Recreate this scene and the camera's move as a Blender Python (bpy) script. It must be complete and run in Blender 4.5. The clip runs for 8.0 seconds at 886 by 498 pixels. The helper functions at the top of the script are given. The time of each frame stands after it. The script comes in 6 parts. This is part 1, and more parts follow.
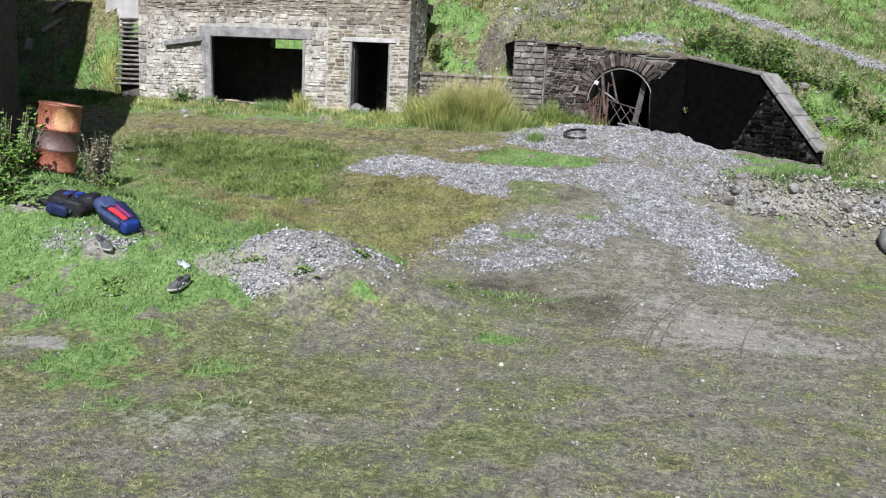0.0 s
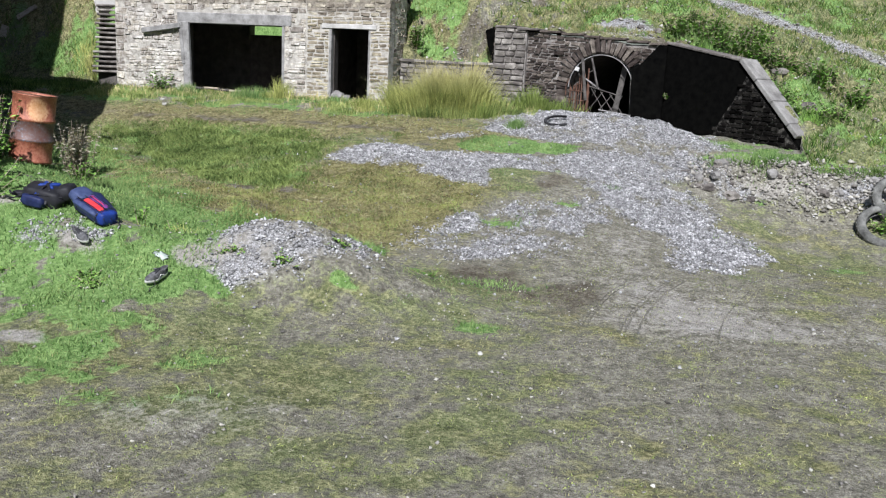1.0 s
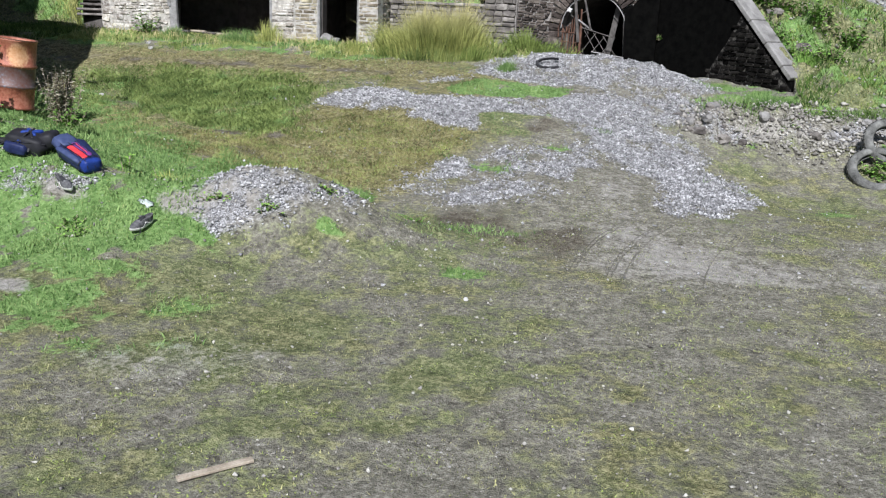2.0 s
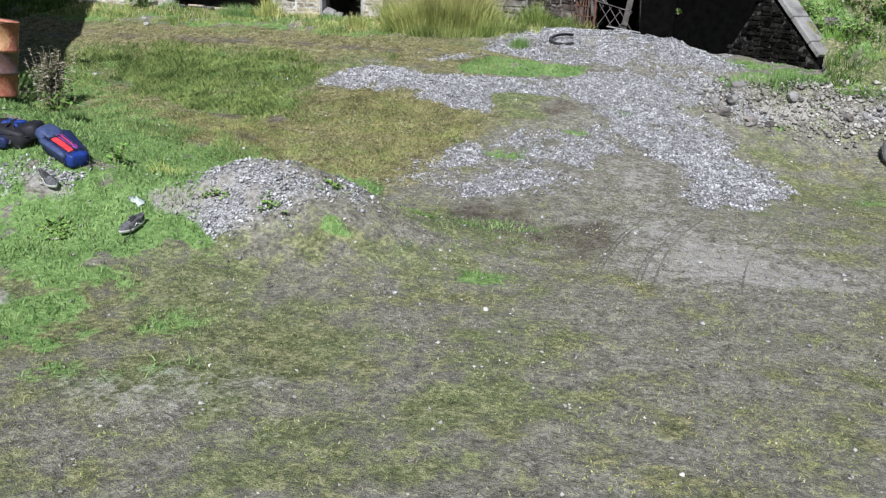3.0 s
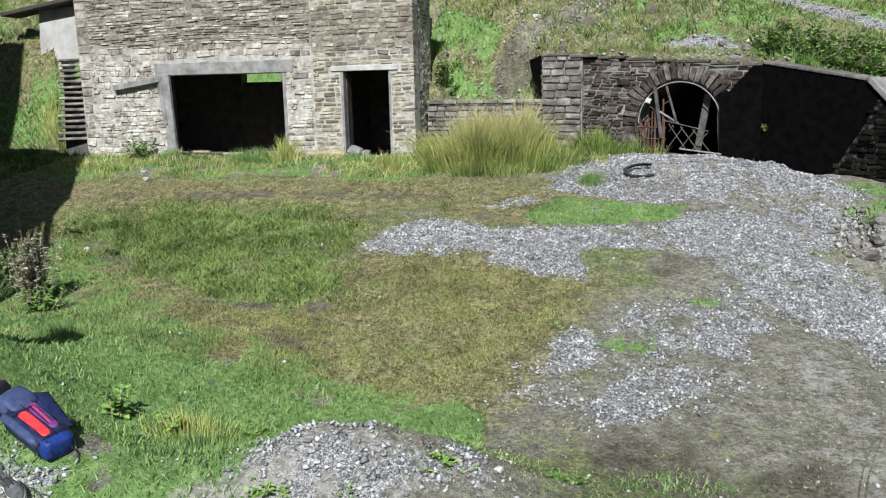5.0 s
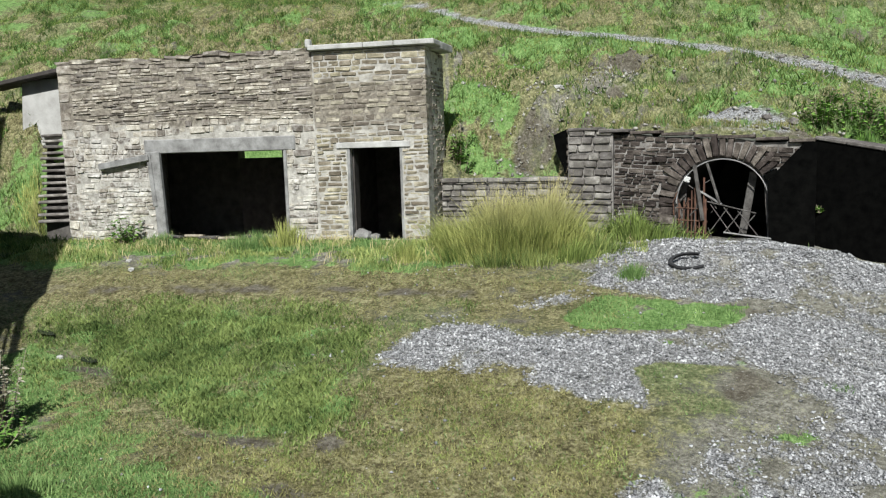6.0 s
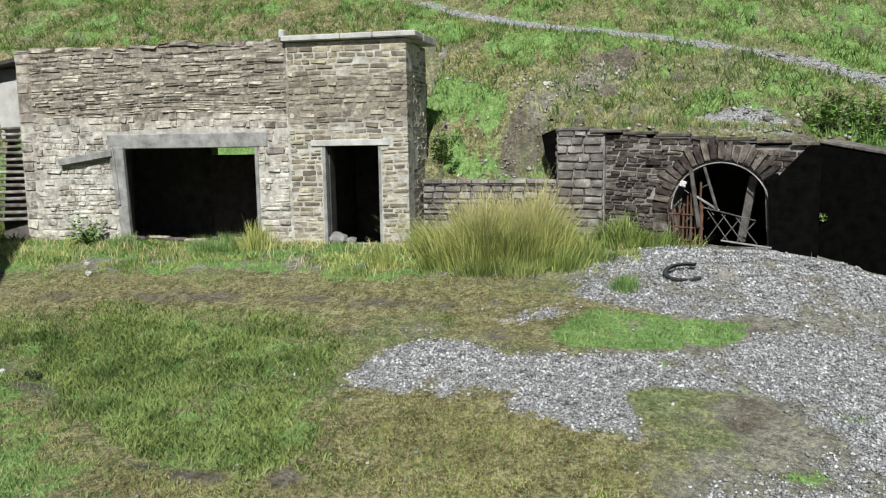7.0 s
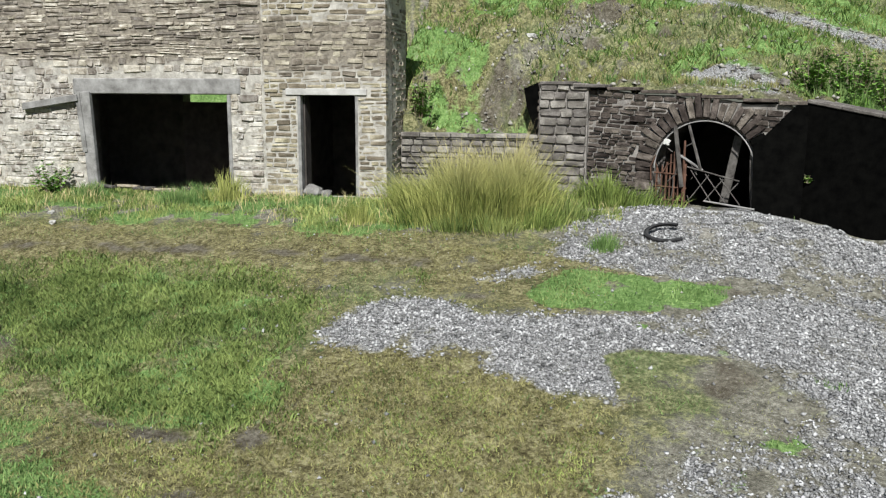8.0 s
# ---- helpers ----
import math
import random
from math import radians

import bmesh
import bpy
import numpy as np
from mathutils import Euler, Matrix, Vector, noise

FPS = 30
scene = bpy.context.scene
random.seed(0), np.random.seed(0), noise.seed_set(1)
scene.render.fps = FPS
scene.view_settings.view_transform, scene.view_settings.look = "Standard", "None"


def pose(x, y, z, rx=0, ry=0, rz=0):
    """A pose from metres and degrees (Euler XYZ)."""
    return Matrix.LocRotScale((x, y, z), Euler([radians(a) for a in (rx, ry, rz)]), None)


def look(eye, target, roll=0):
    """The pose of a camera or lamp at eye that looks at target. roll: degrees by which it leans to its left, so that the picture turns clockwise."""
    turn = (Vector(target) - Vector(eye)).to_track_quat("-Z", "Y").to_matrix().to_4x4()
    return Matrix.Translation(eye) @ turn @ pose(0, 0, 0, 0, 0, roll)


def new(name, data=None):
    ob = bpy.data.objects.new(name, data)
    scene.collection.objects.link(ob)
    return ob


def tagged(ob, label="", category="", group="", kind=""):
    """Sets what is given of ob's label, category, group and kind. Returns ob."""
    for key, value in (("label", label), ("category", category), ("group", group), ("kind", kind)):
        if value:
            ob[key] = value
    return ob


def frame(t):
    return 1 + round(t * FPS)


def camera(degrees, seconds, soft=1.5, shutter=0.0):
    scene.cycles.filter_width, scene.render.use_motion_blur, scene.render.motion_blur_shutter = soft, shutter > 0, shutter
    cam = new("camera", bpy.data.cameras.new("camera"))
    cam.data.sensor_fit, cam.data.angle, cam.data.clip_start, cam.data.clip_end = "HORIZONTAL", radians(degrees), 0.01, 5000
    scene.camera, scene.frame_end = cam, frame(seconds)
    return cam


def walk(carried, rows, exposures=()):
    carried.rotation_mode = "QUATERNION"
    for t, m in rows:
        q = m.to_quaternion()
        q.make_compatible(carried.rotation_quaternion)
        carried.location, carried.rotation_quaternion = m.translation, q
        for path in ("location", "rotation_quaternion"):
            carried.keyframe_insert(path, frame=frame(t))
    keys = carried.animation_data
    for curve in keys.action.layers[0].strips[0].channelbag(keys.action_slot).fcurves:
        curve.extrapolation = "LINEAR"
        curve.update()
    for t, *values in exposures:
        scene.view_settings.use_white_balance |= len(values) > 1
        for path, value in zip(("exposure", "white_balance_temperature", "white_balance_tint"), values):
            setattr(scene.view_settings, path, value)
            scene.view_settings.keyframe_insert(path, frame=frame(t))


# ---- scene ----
cam = camera(55.0, 8.0, soft=1.2)
PATH = [
    (0, (2.453, 0.279, 3.149), (1.91, 2.165, 2.765), 3.0),
    (0.5, (2.486, 0.259, 3.192), (1.963, 2.15, 2.801), 2.8),
    (1, (2.515, 0.308, 3.197), (2.011, 2.198, 2.782), 2.8),
    (1.5, (2.642, 0.295, 3.197), (2.151, 2.178, 2.732), 2.6),
    (2.8, (2.388, 0.947, 3.311), (1.916, 2.789, 2.69), 2.7),
    (3, (2.234, 1.219, 3.332), (1.753, 3.063, 2.724), 2.4),
    (3.5, (1.657, 2.064, 3.348), (1.159, 3.926, 2.813), 1.3),
    (4, (0.971, 2.825, 3.532), (0.495, 4.705, 3.046), 0.8),
    (4.5, (0.434, 3.672, 3.735), (-0.047, 5.563, 3.293), -0.2),
    (5, (-0.057, 4.544, 3.883), (-0.552, 6.444, 3.498), -1.3),
    (5.2, (-0.256, 4.888, 3.916), (-0.755, 6.792, 3.561), -1.5),
    (6.3, (-1.119, 6.948, 4.41), (-1.604, 8.874, 4.18), -1.7),
    (6.5, (-1.118, 7.182, 4.38), (-1.6, 9.11, 4.158), -1.6),
    (7, (-1.118, 7.601, 4.371), (-1.581, 9.528, 4.108), -1.0),
    (7.5, (-1.148, 7.849, 4.37), (-1.584, 9.774, 4.048), -0.2),
    (8, (-1.159, 7.998, 4.317), (-1.572, 9.92, 3.95), 0.3),
]
walk(cam, [(t, look(eye, target, roll)) for t, eye, target, roll in PATH], exposures=[(0.0, 0.47, 6100, 13), (3.5, 0.45, 6000, 12), (5.0, 0.4, 6150, 8), (6.5, 0.29, 6350, 6), (8.0, 0.32, 6400, 7)])

# ---- light ----
SUN_AZ, SUN_EL = radians(-82), radians(44)  # the side that the sun stands on, and its height
to_sun = Vector((math.cos(SUN_AZ) * math.cos(SUN_EL), math.sin(SUN_AZ) * math.cos(SUN_EL), math.sin(SUN_EL)))
world = bpy.data.worlds.new("sky")
scene.world = world
world.use_nodes = True
sky = world.node_tree.nodes.new("ShaderNodeTexSky")
sky.sky_type, sky.sun_disc = "NISHITA", False
sky.sun_elevation, sky.sun_rotation = SUN_EL, math.pi / 2 - SUN_AZ
world.node_tree.nodes["Background"].inputs["Strength"].default_value = 0.043
world.node_tree.links.new(sky.outputs[0], world.node_tree.nodes["Background"].inputs[0])
sun = new("sun", bpy.data.lights.new("sun", "SUN"))
sun.data.energy, sun.data.angle, sun.data.color = 5.0, radians(0.5), (1.0, 0.98, 0.95)
sun.matrix_world = look(to_sun * 60, (0, 0, 0))
scene.view_settings.exposure = 0.42

# ---- materials ----
def tree(name):
    m = bpy.data.materials.new(name)
    m.use_nodes = True
    return m, m.node_tree.nodes, m.node_tree.links, m.node_tree.nodes["Principled BSDF"]


def ramp(n, l, src, stops):
    r = n.new("ShaderNodeValToRGB")
    e = r.color_ramp.elements
    e[0].position, e[0].color = stops[0][0], (*stops[0][1], 1)
    e[1].position, e[1].color = stops[-1][0], (*stops[-1][1], 1)
    for p, c in stops[1:-1]:
        k = e.new(p)
        k.color = (*c, 1)
    l.new(src, r.inputs[0])
    return r.outputs[0]


def noise_tex(n, l, scale, detail=4.0, rough=0.6, coords="World"):
    t = n.new("ShaderNodeTexNoise")
    t.inputs["Scale"].default_value, t.inputs["Detail"].default_value, t.inputs["Roughness"].default_value = scale, detail, rough
    c = n.new("ShaderNodeNewGeometry").outputs["Position"] if coords == "World" else n.new("ShaderNodeTexCoord").outputs[coords]
    l.new(c, t.inputs["Vector"])
    return t.outputs["Fac"]


def mixc(n, l, fac, a, b, mode="MIX"):
    m = n.new("ShaderNodeMix")
    m.data_type, m.blend_type = "RGBA", mode
    for socket, v in ((m.inputs["Factor"], fac), (m.inputs["A"], a), (m.inputs["B"], b)):
        if isinstance(v, (int, float)):
            socket.default_value = v
        elif isinstance(v, tuple):
            socket.default_value = (*v, 1)
        else:
            l.new(v, socket)
    return m.outputs["Result"]


def mathn(n, l, op, a, b=0.0, clamp=False):
    m = n.new("ShaderNodeMath")
    m.operation, m.use_clamp = op, clamp
    for socket, v in zip(m.inputs, (a, b)):
        if isinstance(v, (int, float)):
            socket.default_value = v
        else:
            l.new(v, socket)
    return m.outputs[0]


def bump(n, l, b, height, strength, dist):
    k = n.new("ShaderNodeBump")
    k.inputs["Strength"].default_value, k.inputs["Distance"].default_value = strength, dist
    l.new(height, k.inputs["Height"])
    l.new(k.outputs[0], b.inputs["Normal"])


def material(name, dark, light, rough=0.85, scale=6.0, fine=60.0, relief=0.4, dist=0.01, metal=0.0, vary=0.0, third=None, island=False, coords="World"):
    """Two-scale mottled surface; vary: lightness spread from piece to piece."""
    m, n, l, b = tree(name)
    big, small = noise_tex(n, l, scale, 5, 0.6, coords), noise_tex(n, l, fine, 3, 0.6, coords)
    f = mathn(n, l, "ADD", mathn(n, l, "MULTIPLY", big, 0.65), mathn(n, l, "MULTIPLY", small, 0.35))
    stops = [(0.36, dark), (0.64, light)] if third is None else [(0.34, dark), (0.5, third), (0.66, light)]
    col = ramp(n, l, f, stops)
    if vary:
        if island:
            rnd = n.new("ShaderNodeNewGeometry").outputs["Random Per Island"]
        else:
            rnd = n.new("ShaderNodeObjectInfo").outputs["Random"]
        v = mathn(n, l, "ADD", mathn(n, l, "MULTIPLY", rnd, 2 * vary), 1 - vary)
        hsv = n.new("ShaderNodeHueSaturation")
        l.new(v, hsv.inputs["Value"])
        l.new(mathn(n, l, "ADD", mathn(n, l, "MULTIPLY", rnd, 0.03), 0.485), hsv.inputs["Hue"])
        l.new(col, hsv.inputs["Color"])
        col = hsv.outputs[0]
    l.new(col, b.inputs["Base Color"])
    b.inputs["Roughness"].default_value, b.inputs["Metallic"].default_value = rough, metal
    b.inputs["Specular IOR Level"].default_value = 0.25
    bump(n, l, b, f, relief, dist)
    return m


def ground_material():
    m, n, l, b = tree("ground")

    def attr(name):
        a = n.new("ShaderNodeAttribute")
        a.attribute_name = name
        return a.outputs["Fac"]

    def blend(*pairs):
        out = None
        for v, w in pairs:
            k = mathn(n, l, "MULTIPLY", v, w)
            out = k if out is None else mathn(n, l, "ADD", out, k)
        return out

    broad, mid, small, fine, grit = (noise_tex(n, l, s, 4, 0.6) for s in (0.5, 1.6, 5.5, 19.0, 70.0))
    tone = blend((small, 0.3), (fine, 0.4), (grit, 0.3))
    rough = blend((mid, 0.3), (small, 0.4), (fine, 0.3))

    def edge(a, wob, soft=6.0, level=0.5):
        """A patch's edge, broken by the noise."""
        w = mathn(n, l, "ADD", a, mathn(n, l, "MULTIPLY", mathn(n, l, "SUBTRACT", rough, 0.5), wob))
        return mathn(n, l, "MULTIPLY", mathn(n, l, "SUBTRACT", w, level - 0.5 / soft), soft, True)

    earth = ramp(n, l, tone, [(0.39, (0.082, 0.077, 0.06)), (0.5, (0.198, 0.188, 0.15)), (0.61, (0.39, 0.375, 0.315))])
    wet = ramp(n, l, tone, [(0.38, (0.04, 0.032, 0.02)), (0.5, (0.125, 0.111, 0.084)), (0.62, (0.25, 0.23, 0.185))])
    dust = ramp(n, l, tone, [(0.38, (0.19, 0.178, 0.155)), (0.6, (0.43, 0.41, 0.37))])
    olive = ramp(n, l, tone, [(0.39, (0.05, 0.062, 0.026)), (0.5, (0.152, 0.172, 0.08)), (0.6, (0.32, 0.34, 0.18))])
    brown = ramp(n, l, tone, [(0.41, (0.048, 0.04, 0.018)), (0.5, (0.175, 0.158, 0.078)), (0.58, (0.37, 0.345, 0.19))])
    lush = ramp(n, l, tone, [(0.38, (0.062, 0.12, 0.03)), (0.5, (0.148, 0.25, 0.075)), (0.61, (0.28, 0.41, 0.15))])
    pale = ramp(n, l, blend((fine, 0.35), (grit, 0.65)), [(0.41, (0.06, 0.06, 0.057)), (0.5, (0.25, 0.248, 0.248)), (0.59, (0.55, 0.548, 0.55))])

    turf = mixc(n, l, edge(mathn(n, l, "ADD", mathn(n, l, "MULTIPLY", broad, 0.75), mathn(n, l, "MULTIPLY", attr("dry"), 0.42)), 1.2, 3.0), olive, brown)
    col = mixc(n, l, edge(mathn(n, l, "SUBTRACT", attr("turf"), 0.06), 2.4, 4.0), earth, turf)
    col = mixc(n, l, edge(attr("lush"), 1.9), col, lush)
    col = mixc(n, l, edge(attr("dust"), 1.3, 4.0), col, dust)
    col = mixc(n, l, edge(attr("soil"), 1.5, 4.0), col, wet)
    col = mixc(n, l, edge(attr("gravel"), 1.5, 3.0, 0.6), col, pale)
    bare = mathn(n, l, "SUBTRACT", 1.0, mathn(n, l, "MULTIPLY", edge(mathn(n, l, "MAXIMUM", attr("lush"), attr("turf")), 1.2), 0.7))
    # tyre tracks: thin dark lines beside one another
    lines = None
    for off, wide in ((0.0, 0.013), (0.06, 0.012), (0.21, 0.018), (-0.5, 0.012), (-0.44, 0.012), (1.2, 0.012)):
        d = mathn(n, l, "ABSOLUTE", mathn(n, l, "SUBTRACT", attr("track"), off))
        k = mathn(n, l, "LESS_THAN", mathn(n, l, "ADD", d, mathn(n, l, "MULTIPLY", mathn(n, l, "SUBTRACT", fine, 0.5), 0.05)), wide)
        lines = k if lines is None else mathn(n, l, "MAXIMUM", lines, k)
    broken = mathn(n, l, "MULTIPLY", mathn(n, l, "SUBTRACT", rough, 0.42), 8.0, True)
    col = mixc(n, l, mathn(n, l, "MULTIPLY", mathn(n, l, "MULTIPLY", lines, broken), 0.65), col, (0.05, 0.045, 0.036))
    for size, share, colour in ((17.0, 0.84, (0.5, 0.48, 0.45)), (34.0, 0.8, (0.42, 0.4, 0.36)), (26.0, 0.86, (0.03, 0.026, 0.02))):
        spots = n.new("ShaderNodeTexVoronoi")
        spots.inputs["Scale"].default_value = size
        l.new(n.new("ShaderNodeNewGeometry").outputs["Position"], spots.inputs["Vector"])
        chips = ramp(n, l, spots.outputs["Distance"], [(0.2, (1, 1, 1)), (0.28, (0, 0, 0))])
        rare = mathn(n, l, "GREATER_THAN", spots.outputs["Color"], share)
        col = mixc(n, l, mathn(n, l, "MULTIPLY", mathn(n, l, "MULTIPLY", chips, rare), bare), col, colour)
    l.new(col, b.inputs["Base Color"])
    b.inputs["Roughness"].default_value = 0.95
    b.inputs["Specular IOR Level"].default_value = 0.12
    bump(n, l, b, blend((small, 0.9), (fine, 0.9), (grit, 0.8)), 0.8, 0.05)
    return m


def blade_material(name, low, high, island=True):
    m, n, l, b = tree(name)
    rnd = n.new("ShaderNodeNewGeometry").outputs["Random Per Island"]
    drift = mathn(n, l, "ADD", mathn(n, l, "MULTIPLY", mathn(n, l, "SUBTRACT", noise_tex(n, l, 1.4, 4), 0.5), 2.2), 0.5, True)
    f = mathn(n, l, "ADD", mathn(n, l, "MULTIPLY", rnd, 0.45), mathn(n, l, "MULTIPLY", drift, 0.55))
    l.new(ramp(n, l, f, [(0.2, low), (0.8, high)]), b.inputs["Base Color"])
    b.inputs["Roughness"].default_value = 0.7
    b.inputs["Specular IOR Level"].default_value = 0.2
    return m


GROUND = ground_material()
BLOCK = material("sandstone_block", (0.12, 0.102, 0.078), (0.42, 0.38, 0.31), vary=0.4, third=(0.235, 0.205, 0.162), scale=4.0, relief=0.9, dist=0.025)
TAN = material("tan_block", (0.13, 0.108, 0.073), (0.48, 0.43, 0.33), vary=0.45, third=(0.27, 0.235, 0.17), scale=4.0, relief=0.9, dist=0.025)
SOOTY = material("sooty_stone", (0.028, 0.023, 0.02), (0.2, 0.17, 0.15), vary=0.5, third=(0.085, 0.071, 0.062), relief=1.0, dist=0.03)
SOOTY_JOINED = material("sooty_stone_far", (0.028, 0.023, 0.02), (0.2, 0.17, 0.15), vary=0.5, third=(0.085, 0.071, 0.062), relief=1.0, dist=0.03, island=True)
MORTAR = material("lime_mortar", (0.25, 0.23, 0.19), (0.6, 0.565, 0.49), relief=0.8, dist=0.015)
OLD_MORTAR = material("dark_mortar", (0.07, 0.063, 0.057), (0.36, 0.335, 0.31), scale=2.5, relief=0.8, dist=0.015)
# near-black: stands in for shade at the portal, also colours the timber building
NEAR_BLACK = material("near_black", (0.0015, 0.0015, 0.0015), (0.005, 0.005, 0.0045), rough=1.0, relief=0.3)
CONCRETE = material("concrete", (0.3, 0.29, 0.27), (0.48, 0.47, 0.45), scale=2.5, relief=0.3)
COPING = material("coping_stone", (0.3, 0.29, 0.27), (0.55, 0.54, 0.52), scale=3, relief=0.4)
TIMBER = material("weathered_timber", (0.13, 0.125, 0.12), (0.36, 0.355, 0.345), scale=4, fine=90, relief=0.5)
LATH = material("bleached_wood", (0.22, 0.18, 0.13), (0.46, 0.4, 0.32), scale=8)
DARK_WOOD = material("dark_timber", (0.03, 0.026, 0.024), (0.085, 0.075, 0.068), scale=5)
ROOF = material("roof_slate", (0.1, 0.1, 0.11), (0.22, 0.21, 0.22))
RUST = material("rusty_iron", (0.05, 0.027, 0.02), (0.17, 0.09, 0.06), rough=0.8, scale=9, relief=0.5)
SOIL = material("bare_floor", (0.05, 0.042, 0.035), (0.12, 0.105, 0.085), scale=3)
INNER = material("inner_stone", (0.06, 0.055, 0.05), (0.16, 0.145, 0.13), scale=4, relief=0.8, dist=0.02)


def pointing(name, low, high):
    """Mortar that has weathered grey-brown and washed out between two levels, and is pale lime elsewhere."""
    m = material(name, (0.22, 0.205, 0.18), (0.56, 0.535, 0.485), relief=0.8, dist=0.015)
    n, l, b = m.node_tree.nodes, m.node_tree.links, m.node_tree.nodes["Principled BSDF"]
    old = b.inputs["Base Color"].links[0].from_socket
    pos = n.new("ShaderNodeSeparateXYZ")
    l.new(n.new("ShaderNodeNewGeometry").outputs["Position"], pos.inputs[0])
    z = mathn(n, l, "ADD", pos.outputs["Z"], mathn(n, l, "MULTIPLY", mathn(n, l, "SUBTRACT", noise_tex(n, l, 1.1, 4), 0.5), 1.1))
    f = mathn(n, l, "MULTIPLY", mathn(n, l, "MULTIPLY", mathn(n, l, "SUBTRACT", z, low), 4.0, True), mathn(n, l, "MULTIPLY", mathn(n, l, "SUBTRACT", high, z), 6.0, True))
    grey = ramp(n, l, noise_tex(n, l, 16, 4), [(0.35, (0.1, 0.085, 0.065)), (0.65, (0.3, 0.265, 0.215))])
    l.new(mixc(n, l, mathn(n, l, "MULTIPLY", f, 0.9), old, grey), b.inputs["Base Color"])
    return m


RUBBLE_POINTING, PIER_POINTING = pointing("rubble_pointing", 4.75, 9.0), pointing("pier_pointing", 4.55, 5.75)


def limed(name, island):
    """Rubble stone with worn limewash on the lower wall."""
    m = material(name, (0.12, 0.098, 0.075), (0.55, 0.515, 0.46), vary=0.5, third=(0.31, 0.275, 0.23), relief=1.0, dist=0.03, island=island)
    n, l, b = m.node_tree.nodes, m.node_tree.links, m.node_tree.nodes["Principled BSDF"]
    old = b.inputs["Base Color"].links[0].from_socket
    pos = n.new("ShaderNodeSeparateXYZ")
    l.new(n.new("ShaderNodeNewGeometry").outputs["Position"], pos.inputs[0])
    reach = n.new("ShaderNodeMapRange")
    reach.inputs["From Min"].default_value, reach.inputs["From Max"].default_value = 5.1, 4.3
    l.new(pos.outputs["Z"], reach.inputs["Value"])
    worn = mathn(n, l, "ADD", mathn(n, l, "MULTIPLY", noise_tex(n, l, 1.3, 4), 0.6), mathn(n, l, "MULTIPLY", noise_tex(n, l, 14, 4), 0.5))
    f = mathn(n, l, "MULTIPLY", mathn(n, l, "MULTIPLY", mathn(n, l, "SUBTRACT", worn, 0.5), 6.0, True), reach.outputs[0])
    l.new(mixc(n, l, mathn(n, l, "MULTIPLY", f, 0.85), old, (0.66, 0.64, 0.6)), b.inputs["Base Color"])
    return m


LIMED, LIMED_JOINED = limed("limewashed_rubble", False), limed("limewashed_rubble_far", True)
GREY = material("grey_stone", (0.075, 0.066, 0.06), (0.36, 0.335, 0.305), vary=0.4, third=(0.165, 0.15, 0.135), scale=4.0, relief=0.9, dist=0.025)
RAKING = material("weathered_coping", (0.12, 0.115, 0.108), (0.31, 0.3, 0.285), scale=3, relief=0.6, dist=0.02)
# the wing wall's pointing and stones, darkened to paint in its shade
SHADE_MORTAR = material("shade_pointing", (0.003, 0.003, 0.003), (0.15, 0.14, 0.125), third=(0.01, 0.0095, 0.009), scale=7, relief=0.8, dist=0.015)
SHADE_STONE = material("shade_stone", (0.0015, 0.0015, 0.0015), (0.022, 0.02, 0.018), vary=0.8, relief=1.0, dist=0.03)

for coat in (SHADE_MORTAR, NEAR_BLACK, SHADE_STONE, SOOTY, SOOTY_JOINED):
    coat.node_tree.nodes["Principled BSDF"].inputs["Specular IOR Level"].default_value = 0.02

# ---- helpers for meshes ----
def mesh_ob(name, verts, faces, mat, parent=None, smooth=False):
    me = bpy.data.meshes.new(name)
    me.from_pydata(verts, [], faces)
    me.materials.append(mat)
    if smooth:
        me.polygons.foreach_set("use_smooth", [True] * len(me.polygons))
    ob = new(name, me)
    ob.parent = parent
    return ob


def part(name, bm, mat, parent=None, label="", smooth=False):
    """Links a bmesh as one mesh object, under a thing or a part where one is given."""
    me = bpy.data.meshes.new(name)
    bmesh.ops.recalc_face_normals(bm, faces=bm.faces)
    bm.to_mesh(me)
    bm.free()
    me.materials.append(mat)
    if smooth:
        me.polygons.foreach_set("use_smooth", [True] * len(me.polygons))
    ob = new(name, me)
    ob.parent = parent
    return tagged(ob, label) if label else ob


def empty(name, at=(0, 0, 0)):
    ob = new(name)
    ob.location = at
    return ob


def box(bm, lo, hi, bevel=0.0, turn=None):
    """A box from corner to corner, its edges broken by bevel."""
    lo, hi = Vector(lo), Vector(hi)
    made = bmesh.ops.create_cube(bm, size=1.0)["verts"]
    for v in made:
        v.co = Vector([(lo[i] + hi[i]) / 2 + v.co[i] * (hi[i] - lo[i]) for i in range(3)])
    if bevel:
        edges = list({e for v in made for e in v.link_edges})
        made = list({v for f in bmesh.ops.bevel(bm, geom=edges, offset=bevel, segments=1, affect="EDGES", profile=0.5)["faces"] for v in f.verts} | {v for v in made if v.is_valid})
    if turn is not None:
        bmesh.ops.transform(bm, matrix=turn, verts=made)
    return made


def rod(bm, a, b, r0, r1=None, sides=8):
    """A round bar between two points."""
    a, b = Vector(a), Vector(b)
    d = b - a
    m = Matrix.Translation((a + b) / 2) @ d.to_track_quat("Z", "Y").to_matrix().to_4x4()
    bmesh.ops.create_cone(bm, cap_ends=True, segments=sides, radius1=r0, radius2=r0 if r1 is None else r1, depth=d.length, matrix=m)


